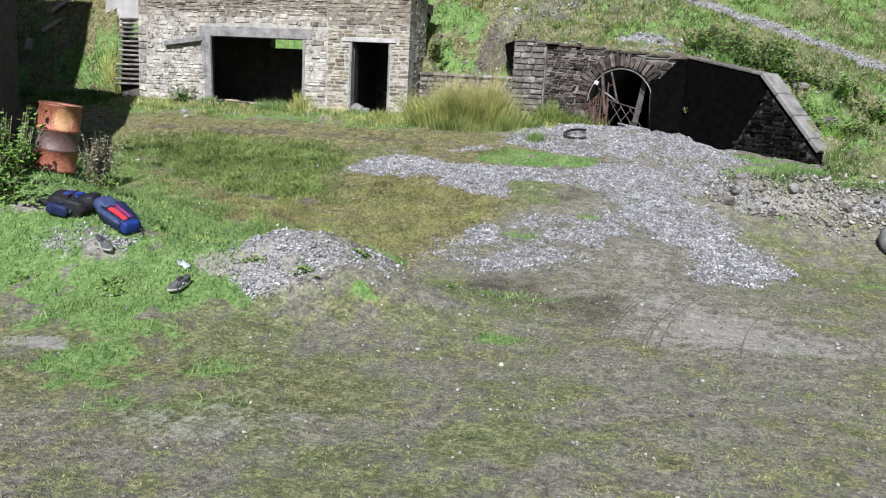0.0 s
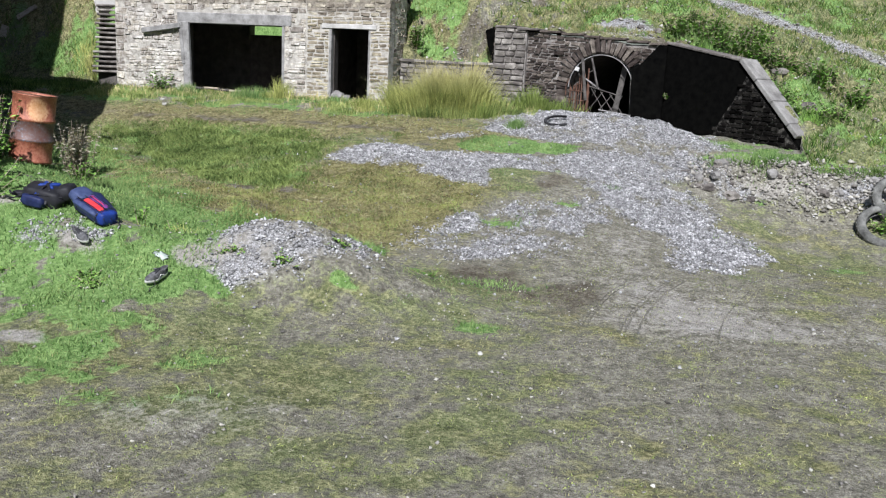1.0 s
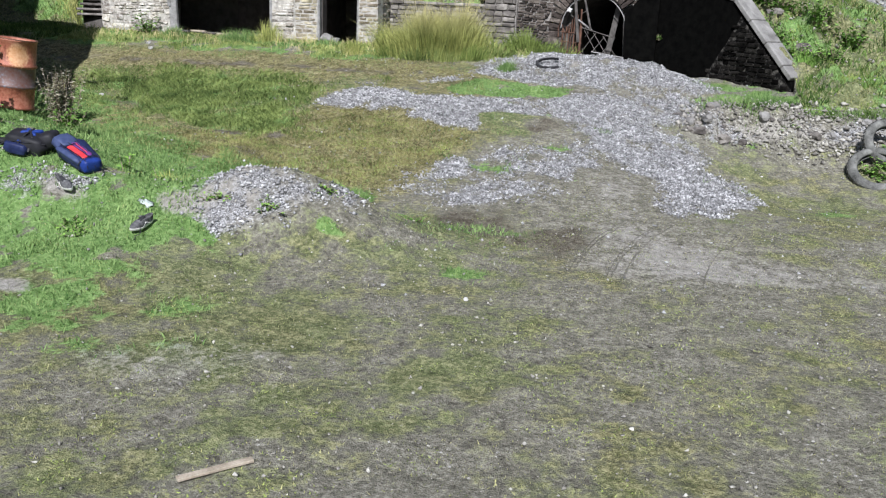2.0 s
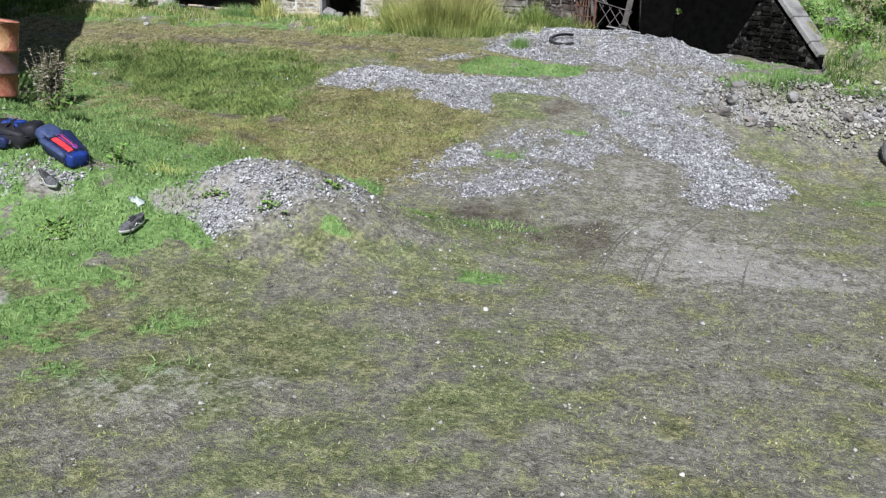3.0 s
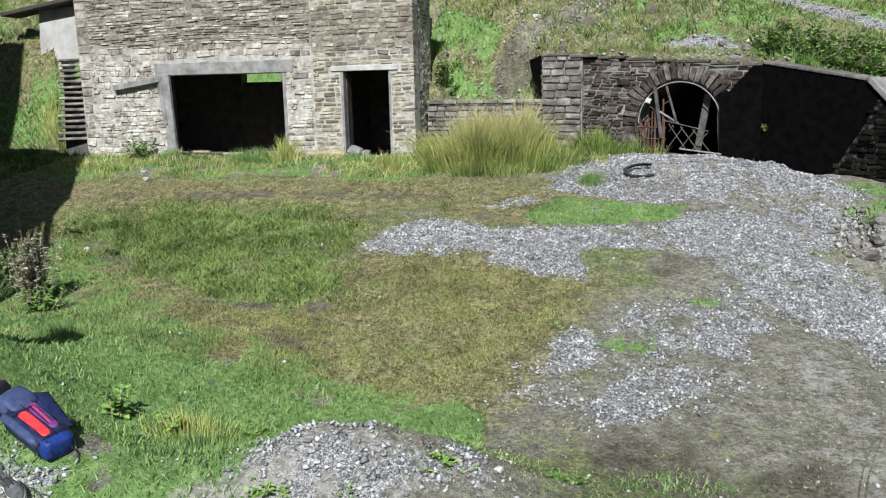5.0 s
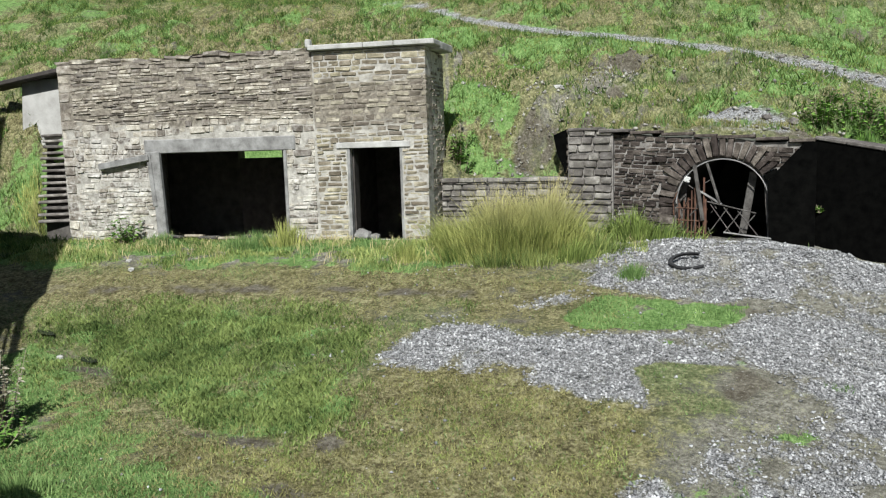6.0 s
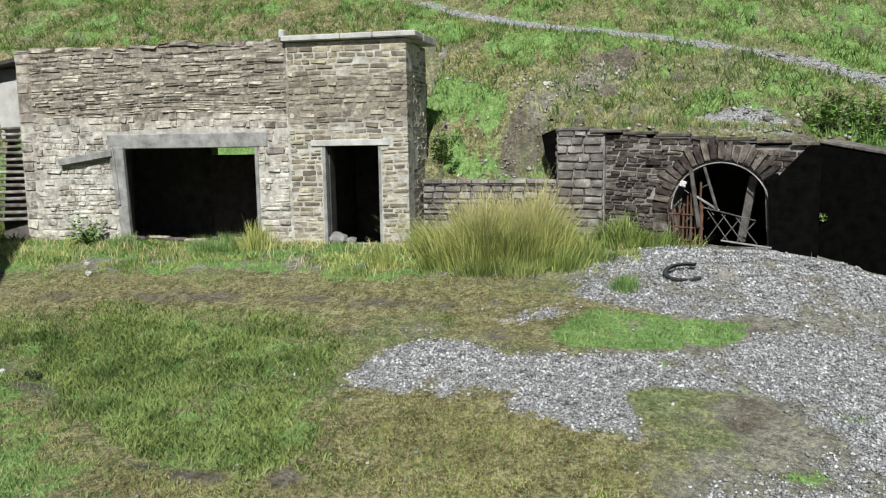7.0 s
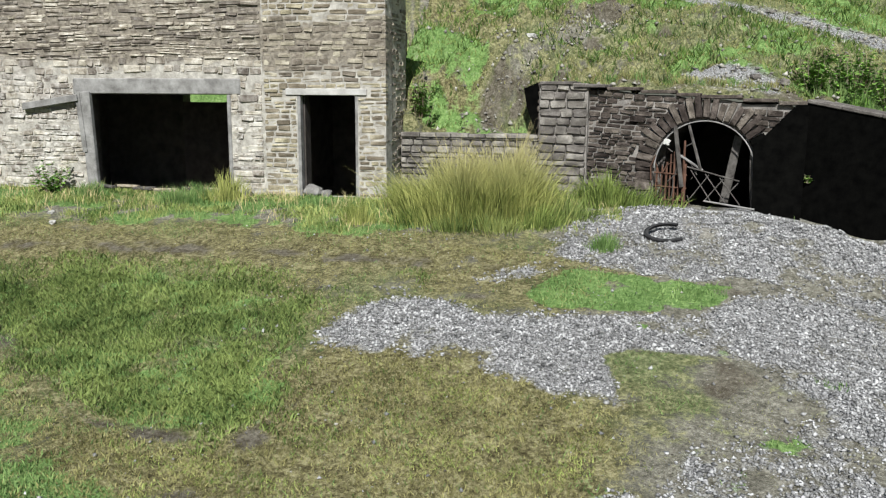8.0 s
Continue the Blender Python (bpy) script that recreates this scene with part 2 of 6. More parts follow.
def bump2(x, y, cx, cy, rx, ry=None, turn=0.0):
    """A round hump, 1 at its middle."""
    ry = rx if ry is None else ry
    c, s = math.cos(radians(turn)), math.sin(radians(turn))
    u, v = (x - cx) * c + (y - cy) * s, -(x - cx) * s + (y - cy) * c
    return np.exp(-(u / rx) ** 2 - (v / ry) ** 2)


def step(a, b, v):
    t = np.clip((v - a) / (b - a), 0, 1)
    return t * t * (3 - 2 * t)


def ripple(x, y):
    """Small unevenness of the ground, the same at each place."""
    return (np.sin(1.7 * x + 0.6 * y) * np.sin(1.3 * y - 0.4 * x + 1) + 0.6 * np.sin(3.9 * x - 2.3 * y + 2) * np.sin(3.1 * y + 1.9 * x)
            + 0.4 * np.sin(8.3 * x + 5.1 * y) * np.sin(7.7 * y - 4.4 * x))


LATTICE = np.random.RandomState(7).rand(4, 128, 128)


def value_noise(x, y, scale, layer=0):
    u, v = x * scale + 31.7 * layer, y * scale + 17.3 * layer
    i, j = np.floor(u).astype(int), np.floor(v).astype(int)
    f, g = u - i, v - j
    f, g = f * f * (3 - 2 * f), g * g * (3 - 2 * g)
    t = LATTICE[layer % 4]
    at = lambda a, b: t[a % 128, b % 128]
    return (at(i, j) * (1 - f) + at(i + 1, j) * f) * (1 - g) + (at(i, j + 1) * (1 - f) + at(i + 1, j + 1) * f) * g


def mottle(x, y, scale, layer=0):
    """Uneven mottling about 0, in three sizes."""
    return value_noise(x, y, scale, layer) + 0.55 * value_noise(x, y, 2.3 * scale, layer + 1) + 0.35 * value_noise(x, y, 5.1 * scale, layer + 2) - 0.95


def yard_z(x, y):
    z = 2.15 * step(10.5, 25.5, y)
    z = z - 1.0 * bump2(x, y, 5.8, 17.8, 3.6, 2.9) - 0.35 * bump2(x, y, -11, 18.5, 4, 3)
    z = z + 0.95 * bump2(x, y, -2.35, 11.0, 1.5, 0.92, 12) + 0.3 * bump2(x, y, -6.5, 13.8, 2.2, 1.5)         # rubble heap
    z = z + 0.7 * bump2(x, y, -5.2, 10.4, 1.6, 1.0) + 1.15 * bump2(x, y, -7.6, 11.4, 1.7, 1.5)
    z = z + 1.2 * bump2(x, y, -12.5, 9.5, 4.5, 4.0) + 0.25 * bump2(x, y, -3.9, 9.3, 1.2)
    z = z + 0.05 * ripple(2.1 * x, 2.1 * y) * bump2(x, y, 1.2, 22.2, 2.6, 1.4, -30)
    z = z + 0.16 * bump2(x, y, 0.2, 23.0, 1.9, 1.0, -20) + 0.16 * bump2(x, y, 2.0, 21.9, 1.6, 0.9, -35) - 0.25 * bump2(x, y, 4.2, 21.8, 1.2, 0.8, -38)  # gravel heap
    z = z - 0.36 * bump2(x, y, 3.0, 23.6, 1.5, 0.55, -39) + 0.05 * ripple(1.7 * x + 1, 1.7 * y) * bump2(x, y, 1.5, 22.8, 2.2, 1.4, -30)
    z = z - 0.11 * (bump2(x, y, -10.35, 18.65, 0.7, 0.3, -33) + bump2(x, y, -11.9, 19.5, 1.1, 0.34, -33) + bump2(x, y, -9.0, 17.9, 0.8, 0.22, -38))
    z = z - 0.75 * step(24.75, 25.0, y) * (x > -15.0) * (x < -6.1) * (y < 29)
    return z + 0.1 * bump2(x, y, -3.2, 18.5, 2.0, 0.6, -5) + 0.13 * np.clip(mottle(x, y, 1.5, 2), -0.5, 0.5) * bump2(x, y, -2.4, 11.0, 2.0, 1.1, 12) + 0.05 * np.clip(mottle(x, y, 1.1, 1), -0.5, 0.5) * bump2(x, y, -8.0, 18.2, 3.5, 2.2)


def wing_line(x):
    """The y of the line on which the earth behind the yard starts."""
    y = np.where(x < -6.35, 31.0, 26.0)
    y = np.where(x > -2.95, 25.75 - 0.19 * (x + 2.9), y)
    y = np.where(x > 2.0, 25.0 - 0.8 * (x - 2.0), y)
    return np.where(x < -15.35, 25.2, y)


HOLLOWS = ((3.6, 31.8, 0.55), (4.4, 32.3, 0.4), (1.5, 31.5, 0.4), (-2.0, 28.9, 0.3), (-2.1, 27.5, 0.28), (-5.2, 28.7, 0.25), (-0.4, 28.3, 0.2))


def path_y(x):
    """The line of the trodden path over the hillside."""
    return 31.4 - 0.4 * (x + 2.7) + 0.2 * np.clip(-x - 2.7, 0, 6)


def ground_z(x, y):
    x, y = np.asarray(x, float), np.asarray(y, float)
    low = yard_z(x, y)
    hill = 4.55 + 0.45 * (y - 25.6) - 0.1 * np.clip(x + 3, 0, 30) - 0.01 * np.clip(y - 36, 0, 40) ** 2
    hill = np.where(y > 56, 4.55 + 0.45 * 30.4 - 4 + 0.0 * y - 0.1 * np.clip(x + 3, 0, 30) + 0.05 * (y - 56), hill)
    hill = hill - 1.15 * bump2(x, y, -4.6, 25.9, 2.2, 1.3) - 0.8 * bump2(x, y, -3.4, 26.0, 0.6, 0.6) + 0.35 * bump2(x, y, 2.2, 25.2, 1.6, 1.0)
    by_path = np.exp(-(((y - path_y(x)) / 1.1) ** 2))
    hill = hill + (0.13 * ripple(0.7 * x, 0.7 * y) + 0.05 * ripple(1.9 * x + 1, 1.9 * y)) * (1 - 0.85 * by_path) + 0.35 * np.sin(0.31 * x + 1.1) * np.sin(0.27 * y)
    hill = hill - 0.1 * np.exp(-(((y - path_y(x)) / 0.7) ** 2)) * step(-9.5, -6, x)  # the trodden path, cut into the slope
    hill = hill + (0.5 * np.clip(mottle(x, y, 1.5, 1), -0.15, 0.5) + 0.22 * np.clip(mottle(x, 1.5 * y, 3.2, 2), -0.3, 0.5)) * (1 - by_path) * step(45, 38, y)
    for hx, hy, r in HOLLOWS:
        hill = hill - 1.1 * bump2(x, y, hx, hy, r * 1.8, r * 0.6)
    hill = np.where((x > -3.0) & (x < 2.3), np.minimum(hill, 4.46 - 0.08 * (x + 2.9) + 0.6 * np.clip(y - wing_line(x), 0, 9)), hill)  # level with the ledge
    right = x > 5.35
    edge = 20.35 + 0.12 * np.sin(2.1 * x) + 0.08 * np.sin(5.3 * x + 1)
    bank = low + (np.maximum(hill, low + 0.25) - low) * step(-0.55, 0.1, y - edge)
    behind = np.where(right, step(-0.5, 0.3, y - edge), (y > wing_line(x)) * 1.0)
    z = np.where(right, bank, np.where(y > wing_line(x), np.maximum(hill, low), low))
    left = x < -15.35
    z = np.where(left & (y > 24.6), np.maximum(low, low + (hill - low) * step(24.6, 27.0, y)), z)
    off = x + 15.85 + 0.65 * (y - 25.1)
    z = z - 0.5 * step(-0.7, -0.5, off) * step(0.95, 0.8, off) * step(24.7, 25.0, y) * step(27.2, 26.8, y)  # a cutting for the steps
    near = step(2.95, 3.5, x) * (x <= 5.35)
    lip = low + np.maximum(1.52 + 0.1 * (y - 20.5) - low, 0.0) * step(-0.4, 0.08, y - 20.3 + 0.3 * (5.35 - x) + 0.14 * np.sin(4 * x) + 0.07 * np.sin(11 * x + 1))
    z = np.where((near > 0) & (y < wing_line(x)), low + (lip - low) * near, z)
    return z + 0.018 * ripple(x * 1.3, y * 1.3) * (1 - behind)


def graded(lo, hi, fine, far, grow=1.18):
    """Grid lines, close together from lo to hi and wider and wider apart out to far."""
    inner = list(np.arange(lo, hi, fine))
    out, d, v = [], fine, hi
    while v < far:
        out.append(v)
        d *= grow
        v += d
    back, d, v = [], fine * grow, lo - fine * grow
    while v > -far:
        back.append(v)
        d *= grow
        v -= d
    return np.array(back[::-1] + inner + out + [far])


XS, YS = graded(-16.5, 8.0, 0.075, 900), graded(3.0, 33.0, 0.075, 900)
GX, GY = np.meshgrid(XS, YS)
GZ = ground_z(GX, GY)
nx, ny = len(XS), len(YS)
idx = np.arange(nx * ny).reshape(ny, nx)
quads = np.stack([idx[:-1, :-1], idx[:-1, 1:], idx[1:, 1:], idx[1:, :-1]], -1).reshape(-1, 4)
# the sheet is open where the tunnel's mouth goes into the hill
zq = GZ.ravel()[quads]
xq, yq = GX.ravel()[quads].mean(1), GY.ravel()[quads].mean(1)
mouth = ((zq.max(1) - zq.min(1)) > 0.9) & (xq > -2.9) & (xq < 2.2) & (yq > 23)
quads = quads[~mouth]


def band(x, y, a, b, r0, r1, soft=0.3):
    """A strip from a to b, r0 wide at one end and r1 at the other: 1 within, 0 outside."""
    dx, dy = b[0] - a[0], b[1] - a[1]
    t = np.clip(((x - a[0]) * dx + (y - a[1]) * dy) / (dx * dx + dy * dy), 0, 1)
    d = np.hypot(x - a[0] - t * dx, y - a[1] - t * dy) - (r0 + (r1 - r0) * t)
    return step(soft, -soft, d)


def blob(x, y, pts, soft=0.3):
    """An irregular patch with the given corners: 1 within, 0 outside, with a soft edge."""
    out = np.zeros(np.shape(x))
    px, py = np.array(pts, float).T
    near = (x > px.min() - soft) & (x < px.max() + soft) & (y > py.min() - soft) & (y < py.max() + soft)
    u, v = x[near], y[near]
    d2, odd = np.full(u.shape, 1e9), np.zeros(u.shape, bool)
    for (ax, ay), (bx, by) in zip(pts, pts[1:] + pts[:1]):
        ex, ey = bx - ax, by - ay
        t = np.clip(((u - ax) * ex + (v - ay) * ey) / (ex * ex + ey * ey), 0, 1)
        d2 = np.minimum(d2, (u - ax - t * ex) ** 2 + (v - ay - t * ey) ** 2)
        if ey:
            odd ^= ((ay > v) != (by > v)) & (u < ax + (v - ay) * ex / ey)
    d = np.sqrt(d2)
    out[near] = step(soft, -soft, np.where(odd, -d, d))
    return out


TONGUE = [(-5.1, 17.95), (-4.85, 18.55), (-4.6, 19.1), (-4.15, 19.5), (-3.45, 19.25), (-2.2, 19.27), (-1.2, 19.4), (-0.3, 19.55), (0.35, 20.2), (0.7, 20.6), (1.85, 20.1), (1.5, 18.9), (0.15, 18.45), (-1.0, 18.4), (-1.3, 18.2), (-1.2, 17.95), (-0.98, 17.5), (-1.16, 17.3), (-1.75, 17.4), (-2.7, 17.8), (-3.9, 18.05)]
STONE_HEAP = [(-2.4, 21.55), (-2.1, 22.4), (-1.6, 23.8), (-0.9, 24.8), (0.3, 25.2), (2.0, 24.8), (3.4, 23.6), (3.3, 21.6), (2.4, 20.7), (0.5, 20.7), (-0.05, 20.5), (-0.9, 20.7), (-1.6, 21.0)]
GREEN_PATCH = [(-2.45, 19.8), (-2.0, 20.75), (-1.5, 20.85), (-0.9, 20.7), (-0.05, 20.5), (0.5, 20.7), (0.25, 20.1), (-0.15, 19.65), (-1.5, 19.45), (-2.1, 19.45)]
NOTCH = [(-1.28, 18.2), (-1.0, 18.4), (-0.4, 18.4), (0.15, 18.4), (0.7, 18.2), (0.4, 17.9), (0.0, 17.5), (-0.5, 17.0), (-0.8, 17.1), (-1.1, 17.5)]
WORN_LOBE = [(-1.95, 13.6), (-1.65, 14.7), (-1.25, 15.6), (-0.75, 16.6), (-0.3, 16.8), (0.4, 17.5), (1.4, 17.3), (1.3, 16.3), (1.1, 15.2), (0.95, 14.1), (0.1, 13.6), (-1.0, 13.25)]
FRESH_LOBE = [(2.6, 14.5), (2.9, 14.05), (3.7, 14.6), (4.35, 16.5), (4.25, 17.6), (3.7, 17.8), (2.9, 18.1), (2.2, 18.0), (2.4, 17.0), (2.5, 16.2)]
MOUND_TOP = [(-3.1, 9.95), (-3.5, 10.6), (-3.2, 11.1), (-2.6, 11.35), (-2.3, 11.1), (-2.05, 10.95), (-1.8, 11.25), (-1.35, 11.3), (-1.1, 11.0), (-1.25, 10.75), (-1.75, 10.7), (-1.9, 10.4), (-2.2, 10.05), (-2.6, 9.8)]
FRESH_GRASS = [(-4.9, 8.7), (-4.1, 8.7), (-3.5, 9.4), (-3.0, 9.8), (-2.5, 10.6), (-2.2, 11.4), (-1.7, 11.9), (-1.7, 12.6), (-2.4, 13.3), (-3.3, 13.4), (-4.1, 13.7), (-5.0, 14.0), (-6.1, 14.3), (-7.4, 15.3), (-8.8, 16.3), (-10.9, 18.1), (-12.0, 18.6), (-15.0, 18.0), (-14.0, 9.0), (-8.0, 8.4)]
CLUMPED_TURF = [(-12.4, 20.0), (-10.5, 20.5), (-8.5, 20.35), (-6.8, 19.9), (-5.5, 19.1), (-5.1, 18.2), (-5.0, 17.2), (-4.9, 16.3), (-5.4, 15.95), (-6.2, 15.85), (-7.3, 16.6), (-8.6, 17.4), (-9.9, 18.1), (-11.5, 18.9)]
BROWN_TURF = [(-6.4, 14.3), (-6.6, 15.5), (-5.0, 15.8), (-4.6, 16.9), (-4.4, 17.9), (-2.9, 17.8), (-1.5, 17.3), (-0.9, 16.6), (-1.3, 15.6), (-1.7, 14.7), (-2.3, 13.9), (-3.0, 13.6), (-3.9, 13.4), (-5.0, 13.7)]
DARK_EARTH = [(-0.9, 13.0), (-0.3, 13.4), (0.7, 13.2), (1.6, 13.0), (1.9, 12.6), (1.7, 11.9), (1.0, 11.3), (0.4, 11.3), (-0.5, 12.0)]


def most(*layers):
    out = layers[0]
    for v in layers[1:]:
        out = np.maximum(out, v)
    return out


def patches(x, y):
    """How much of gravel, turf, lush grass, bare soil and dust lies at a place."""
    a, b, c, e = mottle(x, y, 0.9, 0), mottle(x, y, 1.6, 1), mottle(x, y, 0.6, 2), mottle(x, y, 3.1, 3)
    hill = (y > wing_line(x)) | ((x > 5.35) & (y > 20.7)) | ((x < -15.35) & (y > 24.8))
    # crushed stone: the long tongue, the heap before the portal, the worn lobes of the track
    g = most(blob(x, y, TONGUE, 0.38), 0.78 * blob(x, y, STONE_HEAP, 0.4), 0.95 * band(x, y, (1.6, 22.6), (2.9, 21.6), 0.7, 0.7, 0.5), 0.85 * band(x, y, (2.3, 20.6), (3.0, 20.0), 0.6, 0.4, 0.4), 0.85 * band(x, y, (1.2, 19.5), (2.6, 17.4), 1.15, 1.1, 0.5), 0.66 * blob(x, y, WORN_LOBE, 0.5), 0.95 * blob(x, y, FRESH_LOBE, 0.35),
             0.62 * band(x, y, (-3.2, 20.3), (-2.2, 20.75), 0.1, 0.2, 0.3), 0.62 * band(x, y, (-4.9, 19.75), (-4.3, 19.8), 0.06, 0.08, 0.2), 0.5 * band(x, y, (1.2, 16.2), (2.5, 16.8), 0.6, 0.8, 0.5),
             0.62 * band(x, y, (3.5, 19.45), (5.2, 19.95), 0.25, 0.25, 0.35), 0.6 * band(x, y, (5.2, 19.95), (8.0, 20.1), 0.25, 0.25, 0.35))
    heap = most(0.72 * blob(x, y, MOUND_TOP, 0.35), 0.5 * bump2(x, y, -5.3, 9.9, 0.8, 0.4))
    patch, notch = blob(x, y, GREEN_PATCH, 0.14), blob(x, y, NOTCH, 0.22)
    g = most(g, heap) - 1.2 * patch - 0.9 * notch * (0.75 + 0.25 * step(0.1, -0.3, x)) - 0.42 * bump2(x, y, 1.75, 15.3, 0.6, 1.2) - 0.5 * bump2(x, y, 0.5, 20.35, 0.6, 0.2)
    for px, py, r in ((-3.5, 18.4, 0.22), (-0.3, 19.0, 0.16), (-0.85, 19.1, 0.14), (1.3, 18.3, 0.2), (0.1, 18.65, 0.18), (0.6, 16.9, 0.25), (0.2, 16.1, 0.22), (-0.4, 15.3, 0.3), (0.5, 15.0, 0.2), (-0.7, 14.5, 0.25), (2.3, 20.6, 0.2), (-2.5, 10.9, 0.2), (-1.6, 10.4, 0.25)):
        g = g - 0.55 * bump2(x, y, px, py, r * 1.4, r)
    g = g + (0.6 * b + 0.6 * e) * step(0.05, 0.3, g)
    # fresh grass
    lush = 1.05 * blob(x, y, FRESH_GRASS, 0.9) + 0.3 * blob(x, y, [(-4.3, 12.0), (-2.4, 12.5), (-3.4, 13.1), (-4.6, 13.5), (-6.2, 13.8), (-8.0, 15.0), (-9.5, 15.0), (-8.0, 11.0), (-5.6, 11.0)], 0.5) + 0.25 * bump2(x, y, -9, 12.5, 4, 3) + 0.8 * patch + 0.5 * bump2(x, y, -3.4, 19.75, 0.6, 0.25) - 0.85 * blob(x, y, MOUND_TOP, 0.3)
    lush = lush + 0.6 * bump2(x, y, -2.05, 11.5, 0.5, 0.3) + 0.25 * bump2(x, y, -0.8, 11.0, 0.4, 1.0) + 0.8 * bump2(x, y, 4.6, 22.0, 1.4, 1.0) + 0.9 * band(x, y, (3.7, 20.5), (5.3, 21.0), 0.6, 0.7, 0.4) + 0.5 * bump2(x, y, 4.6, 19.35, 0.4, 0.25) + 0.7 * step(22.6, 23.6, y + 0.8 * c) * (1 - step(-4, -1.5, x)) + 0.4 * bump2(x, y, -4.2, 7.4, 3.0, 1.8)
    lush = lush + 0.9 * bump2(x, y, 0.4, 10.3, 0.32, 0.3) + 0.5 * bump2(x, y, 0.2, 12.3, 0.7, 0.3, 15) + 0.5 * step(21.7, 22.5, y + 0.9 * c + 0.4 * b) * (1 - step(-5, -2.0, x))
    lush = lush + 0.42 * blob(x, y, CLUMPED_TURF, 1.1) + 0.35 * bump2(x, y, 0, 15.5, 2.2, 1.4) * (1 - step(0.5, 0.8, g)) + 0.3 * bump2(x, y, 5.8, 16.6, 1.0, 0.9) + 0.3 * bump2(x, y, 3.7, 17.2, 0.7, 0.8)
    for px, py, r in ((-3.5, 18.4, 0.22), (-0.3, 19.0, 0.16), (-0.85, 19.1, 0.14), (1.3, 18.3, 0.2), (0.1, 18.65, 0.18), (0.6, 16.9, 0.25), (-0.4, 15.3, 0.3), (2.3, 20.6, 0.2), (-2.3, 10.6, 0.14), (-2.7, 10.3, 0.14), (-1.55, 10.45, 0.18)):
        lush = lush + 0.45 * bump2(x, y, px, py, r * 1.3, r * 0.8)
    lush = lush + (0.8 * a + 0.6 * b + 0.9 * e) * step(0.05, 0.4, lush)
    turf = 0.5 * blob(x, y, CLUMPED_TURF, 1.0) + 0.4 * blob(x, y, BROWN_TURF, 1.0) + 0.34 * bump2(x, y, -3.0, 7.5, 5, 3) + 0.42 + 0.3 * bump2(x, y, -9, 21.3, 6, 0.8) + 0.3 * bump2(x, y, -0.4, 12.3, 1.4, 0.7) + 0.3 * bump2(x, y, 5.8, 16.4, 1.6, 1.6)
    turf = turf + 0.45 * notch * step(0.3, -0.6, x)
    turf = turf + 0.4 * step(13.0, 14.2, y) * step(-0.6, -2.2, x) * step(23.0, 22.0, y)
    turf = turf + 0.25 * c + 0.3 * a + 0.4 * e - 0.45 * bump2(x, y, 1.6, 14.6, 1.3, 2.0) - 0.35 * bump2(x, y, 2.6, 12.3, 1.4, 1.2)
    soil = 0.62 * bump2(x, y, -10.5, 21.15, 3.2, 0.32, 2) + 0.5 * bump2(x, y, -5.6, 20.9, 3.0, 0.3, -3) + 0.75 * band(x, y, (-6.1, 15.75), (-5.0, 15.9), 0.1, 0.12, 0.22) + 0.6 * band(x, y, (-8.0, 16.5), (-6.1, 15.75), 0.03, 0.1, 0.25) + 0.5 * band(x, y, (-10.2, 18.3), (-8.0, 16.6), 0.1, 0.05, 0.3) + 0.6 * band(x, y, (-5.0, 15.9), (-4.5, 17.4), 0.12, 0.12, 0.4)
    soil = soil + 0.6 * blob(x, y, [(-5.5, 14.6), (-5.2, 15.0), (-4.5, 14.8), (-4.4, 14.3), (-5.0, 14.3)], 0.35) + 0.5 * bump2(x, y, 0.5, 20.35, 0.5, 0.16) + 0.55 * bump2(x, y, -3.2, 19.7, 0.5, 0.2) + 0.55 * blob(x, y, DARK_EARTH, 0.7) + 0.5 * notch * step(-0.6, 0.1, x) + 0.5 * bump2(x, y, -9.9, 18.2, 0.9, 0.3, -25) + 0.4 * bump2(x, y, -10.75, 18.75, 0.6, 0.3, -20)
    soil = soil + (0.5 * b + 0.35 * e) * step(0.05, 0.3, soil)
    # the hillside: grass of several greens, a bare scar, the trodden path
    path = np.exp(-(((y - path_y(x)) / (0.27 + 0.04 * np.clip(x + 2, 0, 6))) ** 4)) * step(-13, -9, x)
    scar = most(blob(x, y, [(-1.7, 29.2), (-2.4, 29.1), (-3.1, 27.7), (-3.9, 27.1), (-4.1, 26.6), (-3.3, 26.7), (-2.7, 27.1), (-1.7, 27.8), (-1.3, 28.6)], 0.5), 0.8 * band(x, y, (-6.7, 31.2), (-5.9, 30.6), 0.3, 0.2, 0.4))
    lip = band(x, y, (-2.9, 26.0), (2.0, 25.2), 0.2, 0.25, 0.4)
    hill_soil = 0.3 * scar + 0.45 * lip + 0.22 * np.clip(ripple(0.55 * x + 4, 0.5 * y), 0, 1) + (0.5 * e + 0.25 * b) * step(0.05, 0.3, scar + lip) + 0.6 * np.clip(b, 0, 1)
    for hx, hy, r in HOLLOWS:
        hill_soil = hill_soil + 0.9 * bump2(x, y, hx, hy + 0.08, r * 1.5, r * 0.6)
    g = np.where(hill, most(0.8 * path + 0.3 * e * step(0.05, 0.3, path), 0.85 * blob(x, y, [(-0.2, 26.1), (0.5, 26.4), (1.3, 26.1), (1.9, 25.4), (1.6, 25.1), (0.3, 25.4)], 0.25) + 0.3 * e), g)
    lush = np.where(hill, 0.36 + 0.15 * ripple(0.8 * x + 2, 0.7 * y) + 1.1 * a + 0.6 * b - 1.0 * scar - 0.5 * lip + 0.4 * blob(x, y, [(-7.3, 31.0), (-5.2, 28.2), (-4.8, 26.8), (-6.0, 25.9), (-7.5, 26.0), (-10.0, 31.0)], 0.7), lush)
    turf = np.where(hill, 0.95 - 0.5 * scar + 0.7 * e, turf)
